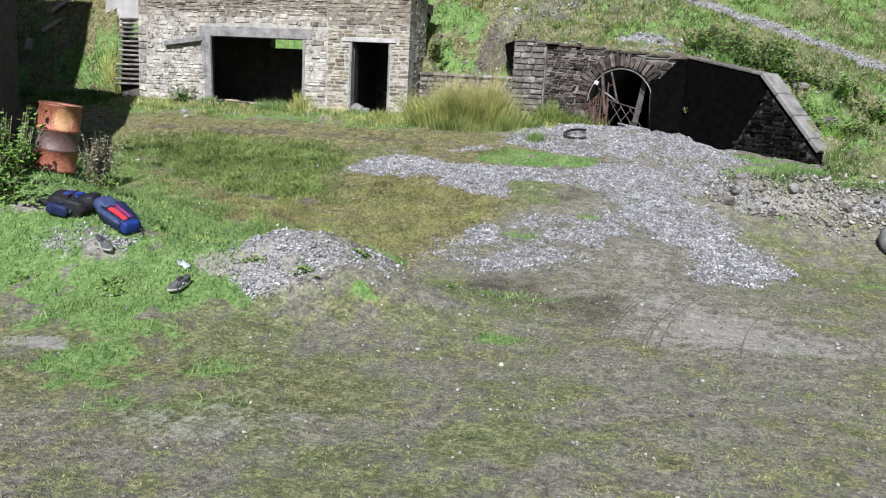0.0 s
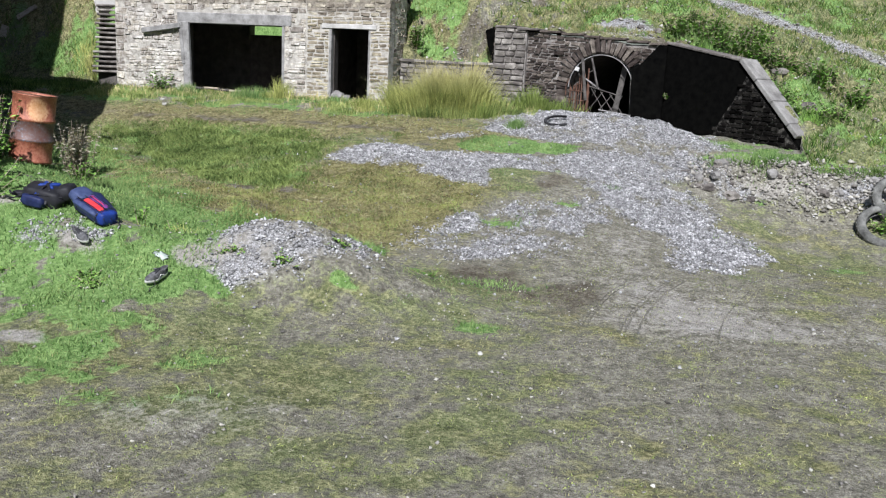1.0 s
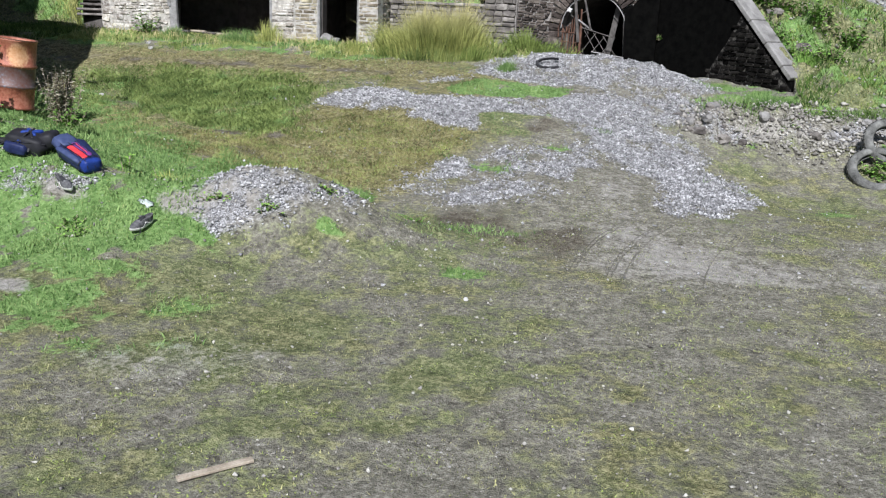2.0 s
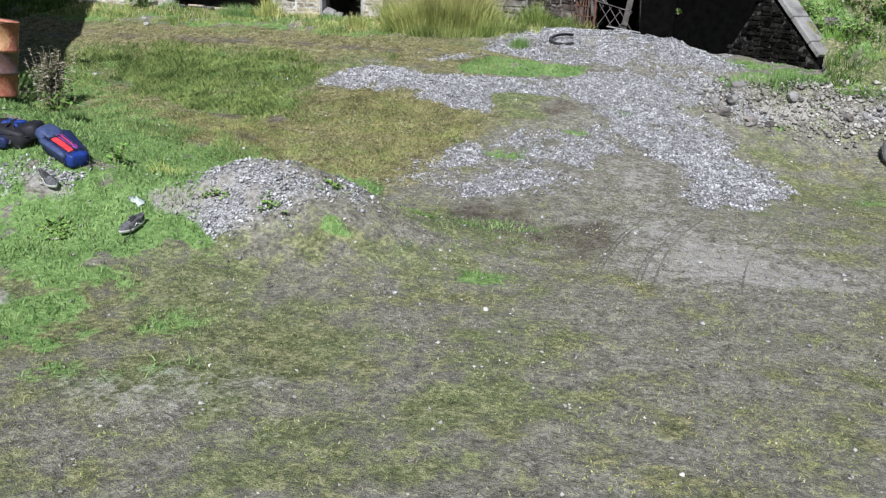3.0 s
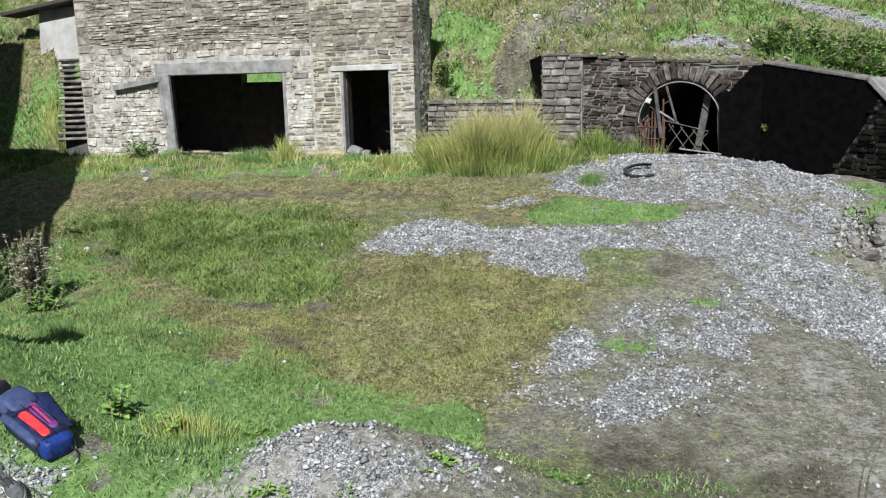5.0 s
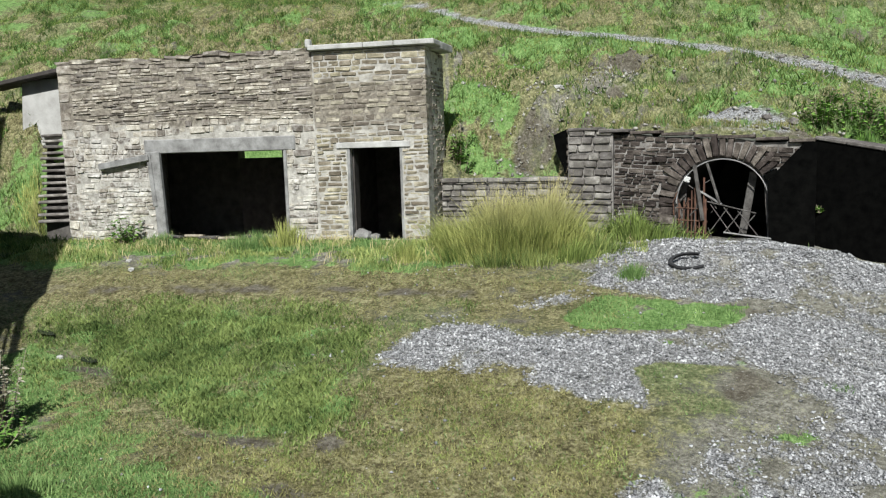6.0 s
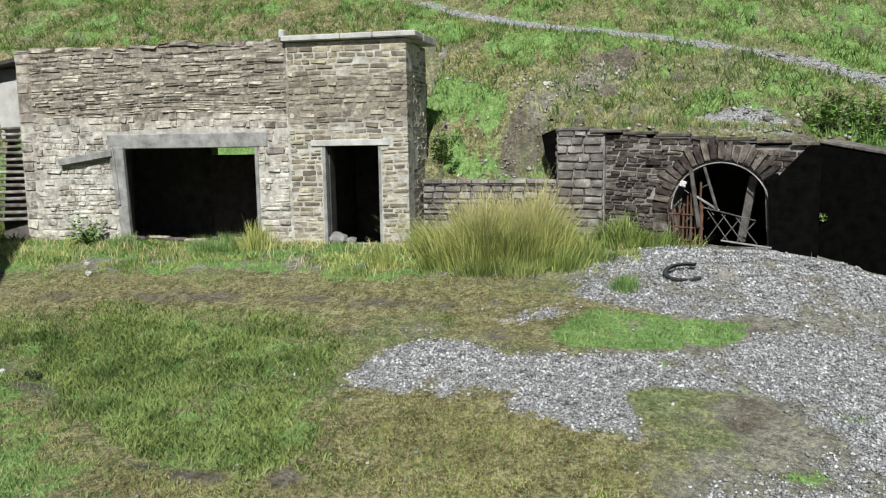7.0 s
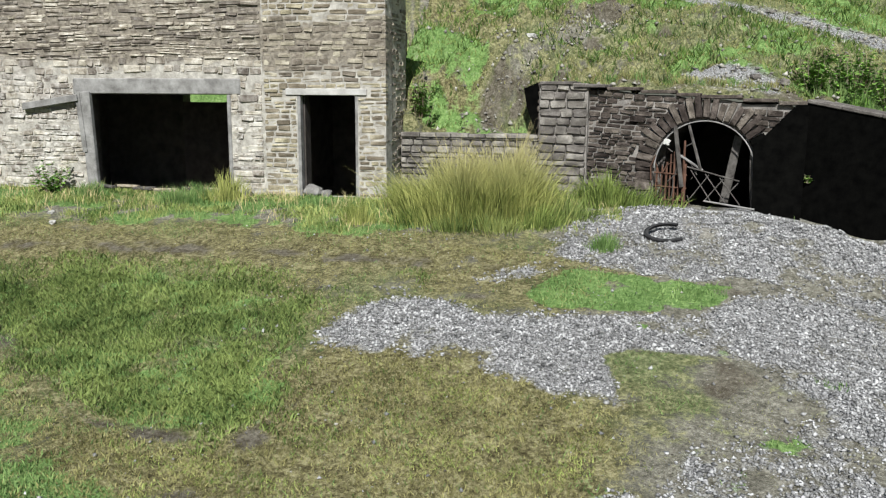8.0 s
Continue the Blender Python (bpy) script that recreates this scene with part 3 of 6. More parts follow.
    soil = np.where(hill, hill_soil * (1 - path), soil)
    dust = 0.9 * bump2(x, y, -5.2, 9.85, 0.75, 0.22, -12) + 0.8 * bump2(x, y, -6.75, 10.35, 0.4, 0.15) + 0.75 * bump2(x, y, -4.4, 7.75, 0.5, 0.22) + 0.7 * bump2(x, y, -5.5, 8.0, 0.4, 0.2) + 0.75 * bump2(x, y, -3.55, 10.05, 0.35, 0.25)
    # first term: grey foreground dust, raised to paint in the pale haze there
    dust = dust + 0.42 * bump2(x, y, -1.5, 6.6, 2.8, 0.9, 10) + 0.5 * bump2(x, y, 4.3, 11.7, 2.1, 0.7, 10) + 0.6 * blob(x, y, MOUND_TOP, 0.3) + 0.6 * bump2(x, y, 1.75, 15.2, 0.8, 1.7, -5) + 0.5 * bump2(x, y, 2.6, 12.4, 1.2, 1.2)
    dust = dust + 0.55 * bump2(x, y, -0.2, 22.6, 1.3, 0.9) + 0.7 * most(band(x, y, (3.4, 19.5), (5.2, 19.95), 0.22, 0.22, 0.3), band(x, y, (5.2, 19.95), (8.0, 20.15), 0.22, 0.25, 0.3))
    dust = np.where(hill, 0.36 * scar * (1 - path) + 0.4 * e * step(0.05, 0.3, scar), dust + 0.4 * a * step(0.05, 0.3, dust))
    return [np.clip(v, 0, 1) for v in (g, turf, lush, soil, dust)]


def withered(x, y):
    """How dry and brown the turf is."""
    return np.clip(0.9 * blob(x, y, BROWN_TURF, 0.9) + 0.45 * step(13.0, 14.2, y) * step(-0.6, -2.2, x) * (1 - blob(x, y, CLUMPED_TURF, 0.8)) + 0.8 * bump2(x, y, -9, 21.2, 6, 0.7) + 0.7 * bump2(x, y, -4.8, 17.0, 0.8, 0.8) + 0.5 * mottle(x, y, 0.8, 1), 0, 1)


def track(x, y):
    """How far a place lies to the side of the tyre tracks' line."""
    return np.clip(x - (2.06 + 0.03 * (y - 11) + 0.075 * np.clip(y - 11, 0, 9) ** 2), -2, 2) + 9.0 * (1 - step(10.2, 11.0, y) * step(14.2, 13.6, y))


ground = mesh_ob("ground", np.stack([GX.ravel(), GY.ravel(), GZ.ravel()], -1).tolist(), quads.tolist(), GROUND, smooth=True)
tagged(ground, "rough yard of gravel, soil and patchy grass below a grassy hillside", "ground", kind="structure")
for key, values in zip(("gravel", "turf", "lush", "soil", "dust", "track", "dry"), patches(GX.ravel(), GY.ravel()) + [track(GX.ravel(), GY.ravel()), withered(GX.ravel(), GY.ravel())]):
    ground.data.attributes.new(key, "FLOAT", "POINT").data.foreach_set("value", np.ascontiguousarray(values, dtype=np.float32))

# ---- masonry ----
def block_template(seed):
    """A stone one unit wide, deep and high: eight-cornered, its face (towards -y) smaller and uneven, its back flat."""
    r = random.Random(seed)
    cuts = [(r.uniform(0.02, 0.1), r.uniform(0.06, 0.3)) for _ in range(4)]
    skew, lean = r.uniform(-0.13, 0.13), r.uniform(-0.05, 0.05)
    ring = []
    for (sx, sz), (cx, cz), flip in zip(((-1, -1), (1, -1), (1, 1), (-1, 1)), cuts, (0, 1, 0, 1)):
        two = [(sx * 0.5, sz * (0.5 - cz)), (sx * (0.5 - cx), sz * 0.5)]
        ring += two[::-1] if flip else two
    ring = [(u + lean * v, v + skew * u * (v > 0)) for u, v in ring]
    rows = []
    for y, inset, jit in ((0.5, 0.0, 0.0), (-0.3, 0.0, 0.03), (-0.5, 0.055, 0.035)):
        rows += [(u * (1 - 1.0 * inset) + r.uniform(-jit, jit), y + (r.uniform(-0.1, 0.1) if y == -0.5 else 0), v * (1 - 2.4 * inset) + r.uniform(-jit, jit) * 1.6) for u, v in ring]
    faces = [tuple(range(16, 24))]
    for a in (0, 8):
        faces += [(a + k, a + (k + 1) % 8, a + 8 + (k + 1) % 8, a + 8 + k) for k in range(8)]
    return rows, [f[::-1] for f in faces]


BLOCKS = [block_template(k) for k in range(14)]
BLOCK_MESHES = {}


def block_mesh(kind, mat, name):
    if (kind, mat.name) not in BLOCK_MESHES:
        me = bpy.data.meshes.new(name)
        me.from_pydata(BLOCKS[kind][0], [], BLOCKS[kind][1])
        me.materials.append(mat)
        BLOCK_MESHES[kind, mat.name] = me
    return BLOCK_MESHES[kind, mat.name]


def courses(rng, u0, u1, v0, v1, heights, lengths, gap, clear, wave=0.0):
    """Stones of a wall between u0 and u1, v0 and v1, as (u, v, width, height): heights and lengths give a range for a level v, clear says what stays open."""
    out, v = [], v0
    while v < v1 - 0.02:
        lo, hi = heights(v)
        h = min(rng.uniform(lo, hi), v1 - v)
        u = u0 - rng.uniform(0, 0.1)
        while u < u1 - 0.02:
            lo, hi = lengths(v)
            w = rng.uniform(lo, hi)
            a, b = max(u, u0), min(u + w, u1)
            u += w
            if b - a < 0.05:
                continue
            mid = (a + b) / 2
            # a stone that runs into an opening is cut off at its side
            spans = [(a, b)]
            for c0, c1, d0, d1 in clear:
                if v + h > d0 + 0.03 and v < d1 - 0.03:
                    cut = []
                    for s, e in spans:
                        if e <= c0 or s >= c1:
                            cut.append((s, e))
                        else:
                            cut += [q for q in ((s, c0), (c1, e)) if q[1] - q[0] > 0.06]
                    spans = cut
            for s, e in spans:
                out.append(((s + e) / 2, v + h / 2 + wave * math.sin(1.3 * mid + 2 * v), e - s - gap * rng.uniform(0.5, 1.8), (h - gap * rng.uniform(0.5, 1.6)) * rng.choice((1, 1, 1, 0.93, 0.82, 1.08))))
        v += h
    return out


def lay(stones, parent, mat, joined_mat, rng, m=None, name="stone", depth=0.14, proud=0.02, single=300, tilt=0.01, keep=None):
    """Sets the stones: the single nearest ones as objects of their own, the rest in one mesh."""
    m = m or Matrix()
    stones = sorted(stones, key=keep) if keep else stones
    verts, faces = [], []
    for k, (u, v, w, h) in enumerate(stones):
        kind, y = rng.randrange(14), -rng.uniform(-0.2, 1.0) * proud
        t = m @ Matrix.LocRotScale((u, y + depth / 2, v), Euler((0, rng.gauss(0, tilt), 0)), (w, depth, h))
        if k < single:
            ob = new(name, block_mesh(kind, mat, name))
            ob.matrix_basis = t
            ob.parent = parent
        else:
            base = len(verts)
            verts += [tuple(t @ Vector(p)) for p in BLOCKS[kind][0]]
            faces += [tuple(base + i for i in f) for f in BLOCKS[kind][1]]
    if verts:
        tagged(mesh_ob(name + "work", verts, faces, joined_mat, parent), kind="stuff")


def wall_with_holes(name, u0, u1, v0, v1, y0, y1, clear, mat, parent, m=None):
    """A wall of full thickness with openings that go through it."""
    us = sorted({u0, u1, *(c for o in clear for c in o[:2] if u0 < c < u1)})
    vs = sorted({v0, v1, *(c for o in clear for c in o[2:] if v0 < c < v1)})
    bm = bmesh.new()
    solid = lambda a, b, c, d: not any(o[0] <= a and b <= o[1] and o[2] <= c and d <= o[3] for o in clear)
    cells = {(i, j) for i in range(len(us) - 1) for j in range(len(vs) - 1) if solid(us[i], us[i + 1], vs[j], vs[j + 1])}
    for i, j in cells:
        a, b, c, d = us[i], us[i + 1], vs[j], vs[j + 1]
        for ring in ([(a, y0, c), (b, y0, c), (b, y0, d), (a, y0, d)], [(a, y1, d), (b, y1, d), (b, y1, c), (a, y1, c)]):
            bm.faces.new([bm.verts.new(p) for p in ring])
        for (di, dj), ring in (((-1, 0), [(a, y0, d), (a, y1, d), (a, y1, c), (a, y0, c)]), ((1, 0), [(b, y0, c), (b, y1, c), (b, y1, d), (b, y0, d)]),
                               ((0, -1), [(a, y0, c), (a, y1, c), (b, y1, c), (b, y0, c)]), ((0, 1), [(a, y0, d), (b, y0, d), (b, y1, d), (a, y1, d)])):
            if (i + di, j + dj) not in cells:
                bm.faces.new([bm.verts.new(p) for p in ring])
    bmesh.ops.remove_doubles(bm, verts=bm.verts, dist=1e-4)
    ob = part(name, bm, mat, parent)
    if m is not None:
        ob.matrix_basis = m
    return ob


# ---- the stone shed ----
FRONT, RUBBLE_END = 24.65, -8.55
GARAGE, DOORWAY = (-12.72, -9.34, 2.08, 4.2), (-7.8, -6.53, 2.1, 4.2)


def stone_shed():
    rng = random.Random(11)
    shed = tagged(empty("stone_shed", (-10.5, 26.8, 2.1)), "derelict rubble-stone shed with wide dark garage opening and narrow doorway", "shed")
    back = Matrix.Translation((10.5, -26.8, -2.1))
    front = wall_with_holes("front_wall", -15.2, RUBBLE_END, 1.6, 6.38, FRONT + 0.006, FRONT + 0.45, [GARAGE], RUBBLE_POINTING, shed, back)
    tagged(front, "rubble wall with pale mortar and traces of limewash")
    clear = [(-12.95, -9.05, 4.18, 4.56), (-12.74, -9.28, 1.0, 4.2)]
    wall = courses(rng, -14.85, RUBBLE_END - 0.02, 1.95, 6.32, lambda v: (0.04, 0.095) if 4.9 < v < 6.05 else (0.07, 0.17), lambda v: (0.1, 0.55) if v > 4.9 else (0.1, 0.46), 0.016, clear, 0.035)
    for k in range(20):  # quoins at the corner
        long = k % 2
        wall.append((-15.2 + (0.22 if long else 0.15), 2.05 + 0.222 * k, 0.42 if long else 0.28, 0.205))
    wall = [s for s in wall if not (s[0] - s[2] / 2 < -14.8 and s[2] < 0.2 and s[0] < -15)]
    at_front = Matrix.Translation((0, FRONT + 0.008, 0))
    lay(wall, front, LIMED, LIMED_JOINED, rng, m=at_front, proud=0.04, tilt=0.035, keep=lambda s: -s[0])
    # ragged top course
    top = [(u, 6.42 + 0.03 * math.sin(2.1 * u) + 0.02 * math.sin(5 * u), rng.uniform(0.25, 0.5), rng.uniform(0.07, 0.13)) for u in np.arange(-15.0, -8.6, 0.36)]
    lay(top, front, LIMED, LIMED_JOINED, rng, m=at_front, name="top_stone", depth=0.42, proud=0.03, tilt=0.05)
    # the squared block on its right
    pier = wall_with_holes("pier_wall", RUBBLE_END, -5.92, 1.6, 6.36, FRONT + 0.0, FRONT + 0.45, [DOORWAY], PIER_POINTING, shed, back)
    clear = [(-8.1, -6.25, 4.19, 4.34), (-7.82, -6.5, 1.0, 4.2)]
    blocks = courses(rng, RUBBLE_END + 0.02, -5.9, 1.98, 6.34, lambda v: (0.11, 0.15) if v > 5.75 else (0.1, 0.17) if v > 4.5 else (0.07, 0.14), lambda v: (0.16, 0.42), 0.026, clear, 0.015)
    for mat, ours in ((TAN, [s for s in blocks if not 4.5 < s[1] < 5.75]), (BLOCK, [s for s in blocks if 4.5 < s[1] < 5.75])):
        lay(ours, pier, mat, mat, rng, proud=0.02, single=220, tilt=0.025, keep=lambda s: s[1], m=Matrix.Translation((0, FRONT - 0.003, 0)))
    side = wall_with_holes("side_wall", FRONT + 0.45, 26.3, 1.6, 6.3, -6.3, -5.94, [], MORTAR, shed, None)
    side.matrix_basis = back @ Matrix(((0, 1, 0, 0), (1, 0, 0, 0), (0, 0, 1, 0), (0, 0, 0, 1)))
    flank = courses(rng, FRONT + 0.05, 26.3, 2.0, 6.3, lambda v: (0.07, 0.15), lambda v: (0.15, 0.4), 0.03, [])
    lay(flank, side, BLOCK, BLOCK, rng, proud=0.03, m=side.matrix_basis.inverted() @ back @ Matrix.Translation((-5.95, 0, 0)) @ Matrix.Rotation(math.pi / 2, 4, "Z"))
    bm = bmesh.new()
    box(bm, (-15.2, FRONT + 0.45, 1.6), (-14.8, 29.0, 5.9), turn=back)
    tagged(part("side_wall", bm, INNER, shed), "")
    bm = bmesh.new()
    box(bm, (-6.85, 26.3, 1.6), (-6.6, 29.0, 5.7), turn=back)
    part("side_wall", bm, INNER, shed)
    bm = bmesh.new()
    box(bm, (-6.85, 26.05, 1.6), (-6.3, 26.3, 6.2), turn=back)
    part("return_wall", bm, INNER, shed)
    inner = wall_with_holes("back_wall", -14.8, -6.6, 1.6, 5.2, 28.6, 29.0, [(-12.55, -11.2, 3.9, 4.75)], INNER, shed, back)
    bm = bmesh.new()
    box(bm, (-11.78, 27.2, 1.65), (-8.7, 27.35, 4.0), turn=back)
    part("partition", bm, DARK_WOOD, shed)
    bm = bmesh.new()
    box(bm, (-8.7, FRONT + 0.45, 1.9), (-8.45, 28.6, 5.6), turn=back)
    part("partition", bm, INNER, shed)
    bm = bmesh.new()
    roof = [(-15.25, FRONT + 0.4, 6.12), (-6.6, FRONT + 0.4, 6.12), (-6.6, 29.1, 5.1), (-15.25, 29.1, 5.1)]
    lowr = [bm.verts.new(p) for p in roof]
    upr = [bm.verts.new((x, y, z + 0.14)) for x, y, z in roof]
    bm.faces.new(lowr[::-1]), bm.faces.new(upr)
    for k in range(4):
        bm.faces.new((lowr[k], lowr[(k + 1) % 4], upr[(k + 1) % 4], upr[k]))
    bmesh.ops.transform(bm, matrix=back, verts=bm.verts)
    part("roof", bm, ROOF, shed)
    # coping of the right block: long slabs with worn edges, and its return along the side
    for a, b in ((-8.6, -7.3), (-7.29, -6.6), (-6.59, -5.68)):
        bm = bmesh.new()
        box(bm, (a, FRONT - 0.14, 6.38), (b, FRONT + 0.5, 6.5), 0.02, back)
        part("coping_slab", bm, COPING, shed, "pale stone coping slab")
    bm = bmesh.new()
    box(bm, (-6.62, FRONT + 0.51, 6.33), (-5.68, FRONT + 1.62, 6.5), 0.02, back)
    part("coping_slab", bm, COPING, shed, "pale stone coping slab")
    bm = bmesh.new()
    box(bm, (-8.72, FRONT + 0.02, 6.46), (-8.6, FRONT + 0.2, 6.66), 0.03, back)
    part("finial_stone", bm, COPING, shed)
    bm = bmesh.new()
    box(bm, (-12.95, FRONT - 0.02, 4.2), (-9.05, FRONT + 0.42, 4.53), 0.02, back)
    part("lintel", bm, TIMBER, shed, "long grey weathered lintel")
    bm = bmesh.new()
    box(bm, (-9.36, FRONT - 0.02, 1.9), (-9.28, FRONT + 0.4, 4.2), 0.012, back)
    part("door_jamb", bm, TIMBER, shed)
    # leaning door post and the slipped board
    bm = bmesh.new()
    box(bm, (-0.13, -0.06, 0), (0.12, 0.07, 2.3), 0.02, back @ pose(-12.56, FRONT - 0.03, 1.95, 0, 0, 0) @ pose(0, 0, 0, 0, -2.2, 0))
    box(bm, (-0.05, -0.085, 1.0), (0.06, -0.061, 2.3), 0.008, back @ pose(-12.62, FRONT - 0.03, 1.95, 0, 0, 0) @ pose(0, 0, 0, 0, -4.6, 0))
    part("door_post", bm, TIMBER, shed, "weathered leaning timber post")
    bm = bmesh.new()
    box(bm, (-0.7, -0.16, -0.075), (0.68, -0.05, 0.075), 0.012, back @ pose(-13.45, FRONT, 4.02, 0, -8.5, 0))
    part("board", bm, TIMBER, shed, "weathered board hanging askew")
    # doorway
    bm = bmesh.new()
    box(bm, (-8.05, FRONT - 0.035, 4.2), (-6.32, FRONT + 0.4, 4.335), 0.012, back)
    part("door_lintel", bm, COPING, shed, "pale stone lintel")
    for a, b in ((-7.81, -7.74), (-6.57, -6.51)):
        bm = bmesh.new()
        box(bm, (a, FRONT - 0.005, 1.95), (b, FRONT + 0.16, 4.2), 0.008, back)
        part("door_frame", bm, TIMBER, shed, "bleached timber door frame")
    # dark strips added over the left jambs, so their reveals look shaded
    for x0, z1 in ((-12.715, 4.19), (-7.74, 4.19)):
        bm = bmesh.new()
        box(bm, (x0, FRONT + (0.03 if x0 < -9 else 0.17), 1.95), (x0 + 0.035, FRONT + 0.46, z1), 0.0, back)
        part("reveal_shade", bm, DARK_WOOD, shed)
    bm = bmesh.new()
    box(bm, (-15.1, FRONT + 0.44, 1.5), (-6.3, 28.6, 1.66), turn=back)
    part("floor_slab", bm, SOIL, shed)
    return shed


def tumbled_stone(x, y, z, sx, sy, sz, mat, label, turn=0.0, seed=0):
    r = random.Random(seed)
    bm = bmesh.new()
    bmesh.ops.create_icosphere(bm, subdivisions=2, radius=0.5)
    for v in bm.verts:
        d = v.co.normalized()
        k = max(abs(d.x), abs(d.y), abs(d.z))
        v.co = d * (0.5 / (0.35 + 0.65 * k)) * r.uniform(0.74, 1.14)
        v.co = Vector((v.co.x * sx, v.co.y * sy, v.co.z * sz))
    ob = part("loose_stone", bm, mat)
    ob.matrix_basis = pose(x, y, z, r.uniform(-8, 8), r.uniform(-8, 8), turn)
    return tagged(ob, label, "stone")


# ---- the tunnel mouth ----
FACADE = pose(-2.9, 25.6, 0, 0, 0, -11)
DIP = math.tan(radians(-4.5))  # its courses have sunk to one side
ARCH_U, ARCH_V, ARCH_R = 3.24, 2.85, 0.95


def tunnel_portal():
    rng = random.Random(5)
    portal = tagged(empty("tunnel_portal", FACADE.translation), "soot-dark stone tunnel portal with rough arch, sunk into the hillside", "tunnel portal")
    turn = pose(0, 0, 0, 0, 0, -11)
    shear = turn @ Matrix(((1, 0, 0, 0), (0, 1, 0, 0), (DIP, 0, 1, 0), (0, 0, 0, 1)))
    # backing wall, cut by the arch
    bm = bmesh.new()
    seg = 20
    pts = [(ARCH_U - ARCH_R, 1.2)] + [(ARCH_U - ARCH_R * math.cos(math.pi * k / seg), ARCH_V + ARCH_R * math.sin(math.pi * k / seg)) for k in range(seg + 1)] + [(ARCH_U + ARCH_R, 1.2)]
    top = [(0.0, 1.2), (0.0, 4.42)] + [(5.0 * k / 10, 4.42 + DIP * 5.0 * k / 10 + 0.03 * math.sin(3 * k)) for k in range(1, 11)] + [(5.0, 1.2)]
    outline = top + pts[::-1]
    for y, flip in ((0.015, False), (0.5, True)):
        f = bm.faces.new([bm.verts.new((u, y, v)) for u, v in outline])
        if flip:
            f.normal_flip()
    bm.verts.ensure_lookup_table()
    n = len(outline)
    for k in range(n):
        bm.faces.new((bm.verts[k], bm.verts[(k + 1) % n], bm.verts[n + (k + 1) % n], bm.verts[n + k]))
    bmesh.ops.triangulate(bm, faces=[f for f in bm.faces if len(f.verts) > 4])
    bmesh.ops.transform(bm, matrix=turn, verts=bm.verts)
    body = part("facade_wall", bm, OLD_MORTAR, portal, "sooty coursed stone wall")
    stones = courses(rng, 0.98, 5.0, 1.5, 4.9, lambda v: (0.07, 0.13), lambda v: (0.12, 0.36), 0.02, [], 0.02)

    def open_here(s):
        u, v = s[0], s[1] + DIP * s[0]
        r = math.hypot(u - ARCH_U, max(v - ARCH_V, 0))
        return r < ARCH_R + 0.33 and v > ARCH_V - 0.05 or abs(u - ARCH_U) < ARCH_R + 0.1 and v <= ARCH_V
    stones = [s for s in stones if not open_here(s) and s[1] + DIP * s[0] < 4.4 + DIP * s[0] - 0.02]
    lay(stones, body, SOOTY, SOOTY_JOINED, rng, m=shear, proud=0.06, tilt=0.03)
    ring = new("arch_ring")
    ring.parent = portal
    count = 25
    for k in range(count):
        a = math.pi * (k + 0.5) / count
        h = rng.uniform(0.3, 0.46) if 3 < k < 20 else rng.uniform(0.24, 0.36)
        # the last voussoirs are black too, inside the painted shadow
        ob = new("voussoir", block_mesh(rng.randrange(14), SOOTY if k < 20 else NEAR_BLACK, "voussoir"))
        r = ARCH_R + h / 2 + 0.01
        ob.matrix_basis = turn @ Matrix.LocRotScale((ARCH_U - r * math.cos(a), 0.045 - rng.uniform(0, 0.03), ARCH_V + r * math.sin(a)), Euler((0, -(math.pi / 2 - a), 0)), (math.pi * (ARCH_R + 0.14) / count - 0.02, 0.2, h))
        ob.parent = ring
    for side in (-1,):  # jamb stones
        v = 1.6
        while v < ARCH_V:
            h = rng.uniform(0.16, 0.24)
            ob = new("jamb_stone", block_mesh(rng.randrange(14), SOOTY, "jamb_stone"))
            ob.matrix_basis = turn @ Matrix.LocRotScale((ARCH_U + side * (ARCH_R + 0.17), 0.05, v + h / 2), None, (0.34, 0.2, h - 0.015))
            ob.parent = ring
            v += h
    # arch rim: a bent iron strap round the opening
    bm = bmesh.new()
    for k in range(24):
        p = [(ARCH_U - (ARCH_R - 0.03) * math.cos(math.pi * q / 24), -0.05, ARCH_V + (ARCH_R - 0.03) * math.sin(math.pi * q / 24)) for q in (k, k + 1)]
        rod(bm, *p, 0.014, sides=6)
    bmesh.ops.transform(bm, matrix=turn, verts=bm.verts)
    part("arch_strap", bm, TIMBER, portal, "bent grey strap round the arch")
    # the pier at its end stands proud
    bm = bmesh.new()
    box(bm, (-0.02, -0.1, 1.4), (0.98, 0.9, 4.46), turn=turn)
    pier = part("end_pier", bm, OLD_MORTAR, portal, "grey squared stone pier")
    lay(courses(rng, 0.0, 0.97, 1.5, 4.5, lambda v: (0.12, 0.19), lambda v: (0.22, 0.5), 0.02, [], 0.01), pier, GREY, GREY, rng, m=turn @ Matrix.Translation((0, -0.15, 0)), proud=0.03, tilt=0.025)
    # added black block in place of the dark hollow beside the pier
    bm = bmesh.new()
    prof = [(-0.42, 4.36), (-0.06, 4.5), (-0.06, 3.0), (-0.14, 3.45), (-0.34, 3.95)]
    f0, f1 = ([bm.verts.new((u, y, v)) for u, v in prof] for y in (0.1, 0.75))
    bm.faces.new(f0), bm.faces.new(f1[::-1])
    for k in range(5):
        bm.faces.new((f0[k], f1[k], f1[(k + 1) % 5], f0[(k + 1) % 5]))
    bmesh.ops.transform(bm, matrix=turn, verts=bm.verts)
    part("dark_gap", bm, NEAR_BLACK, portal, "black block standing in for the dark gap beside the pier")
    flank = turn @ Matrix.Translation((-0.06, 0.9, 0)) @ Matrix.Rotation(-math.pi / 2, 4, "Z")
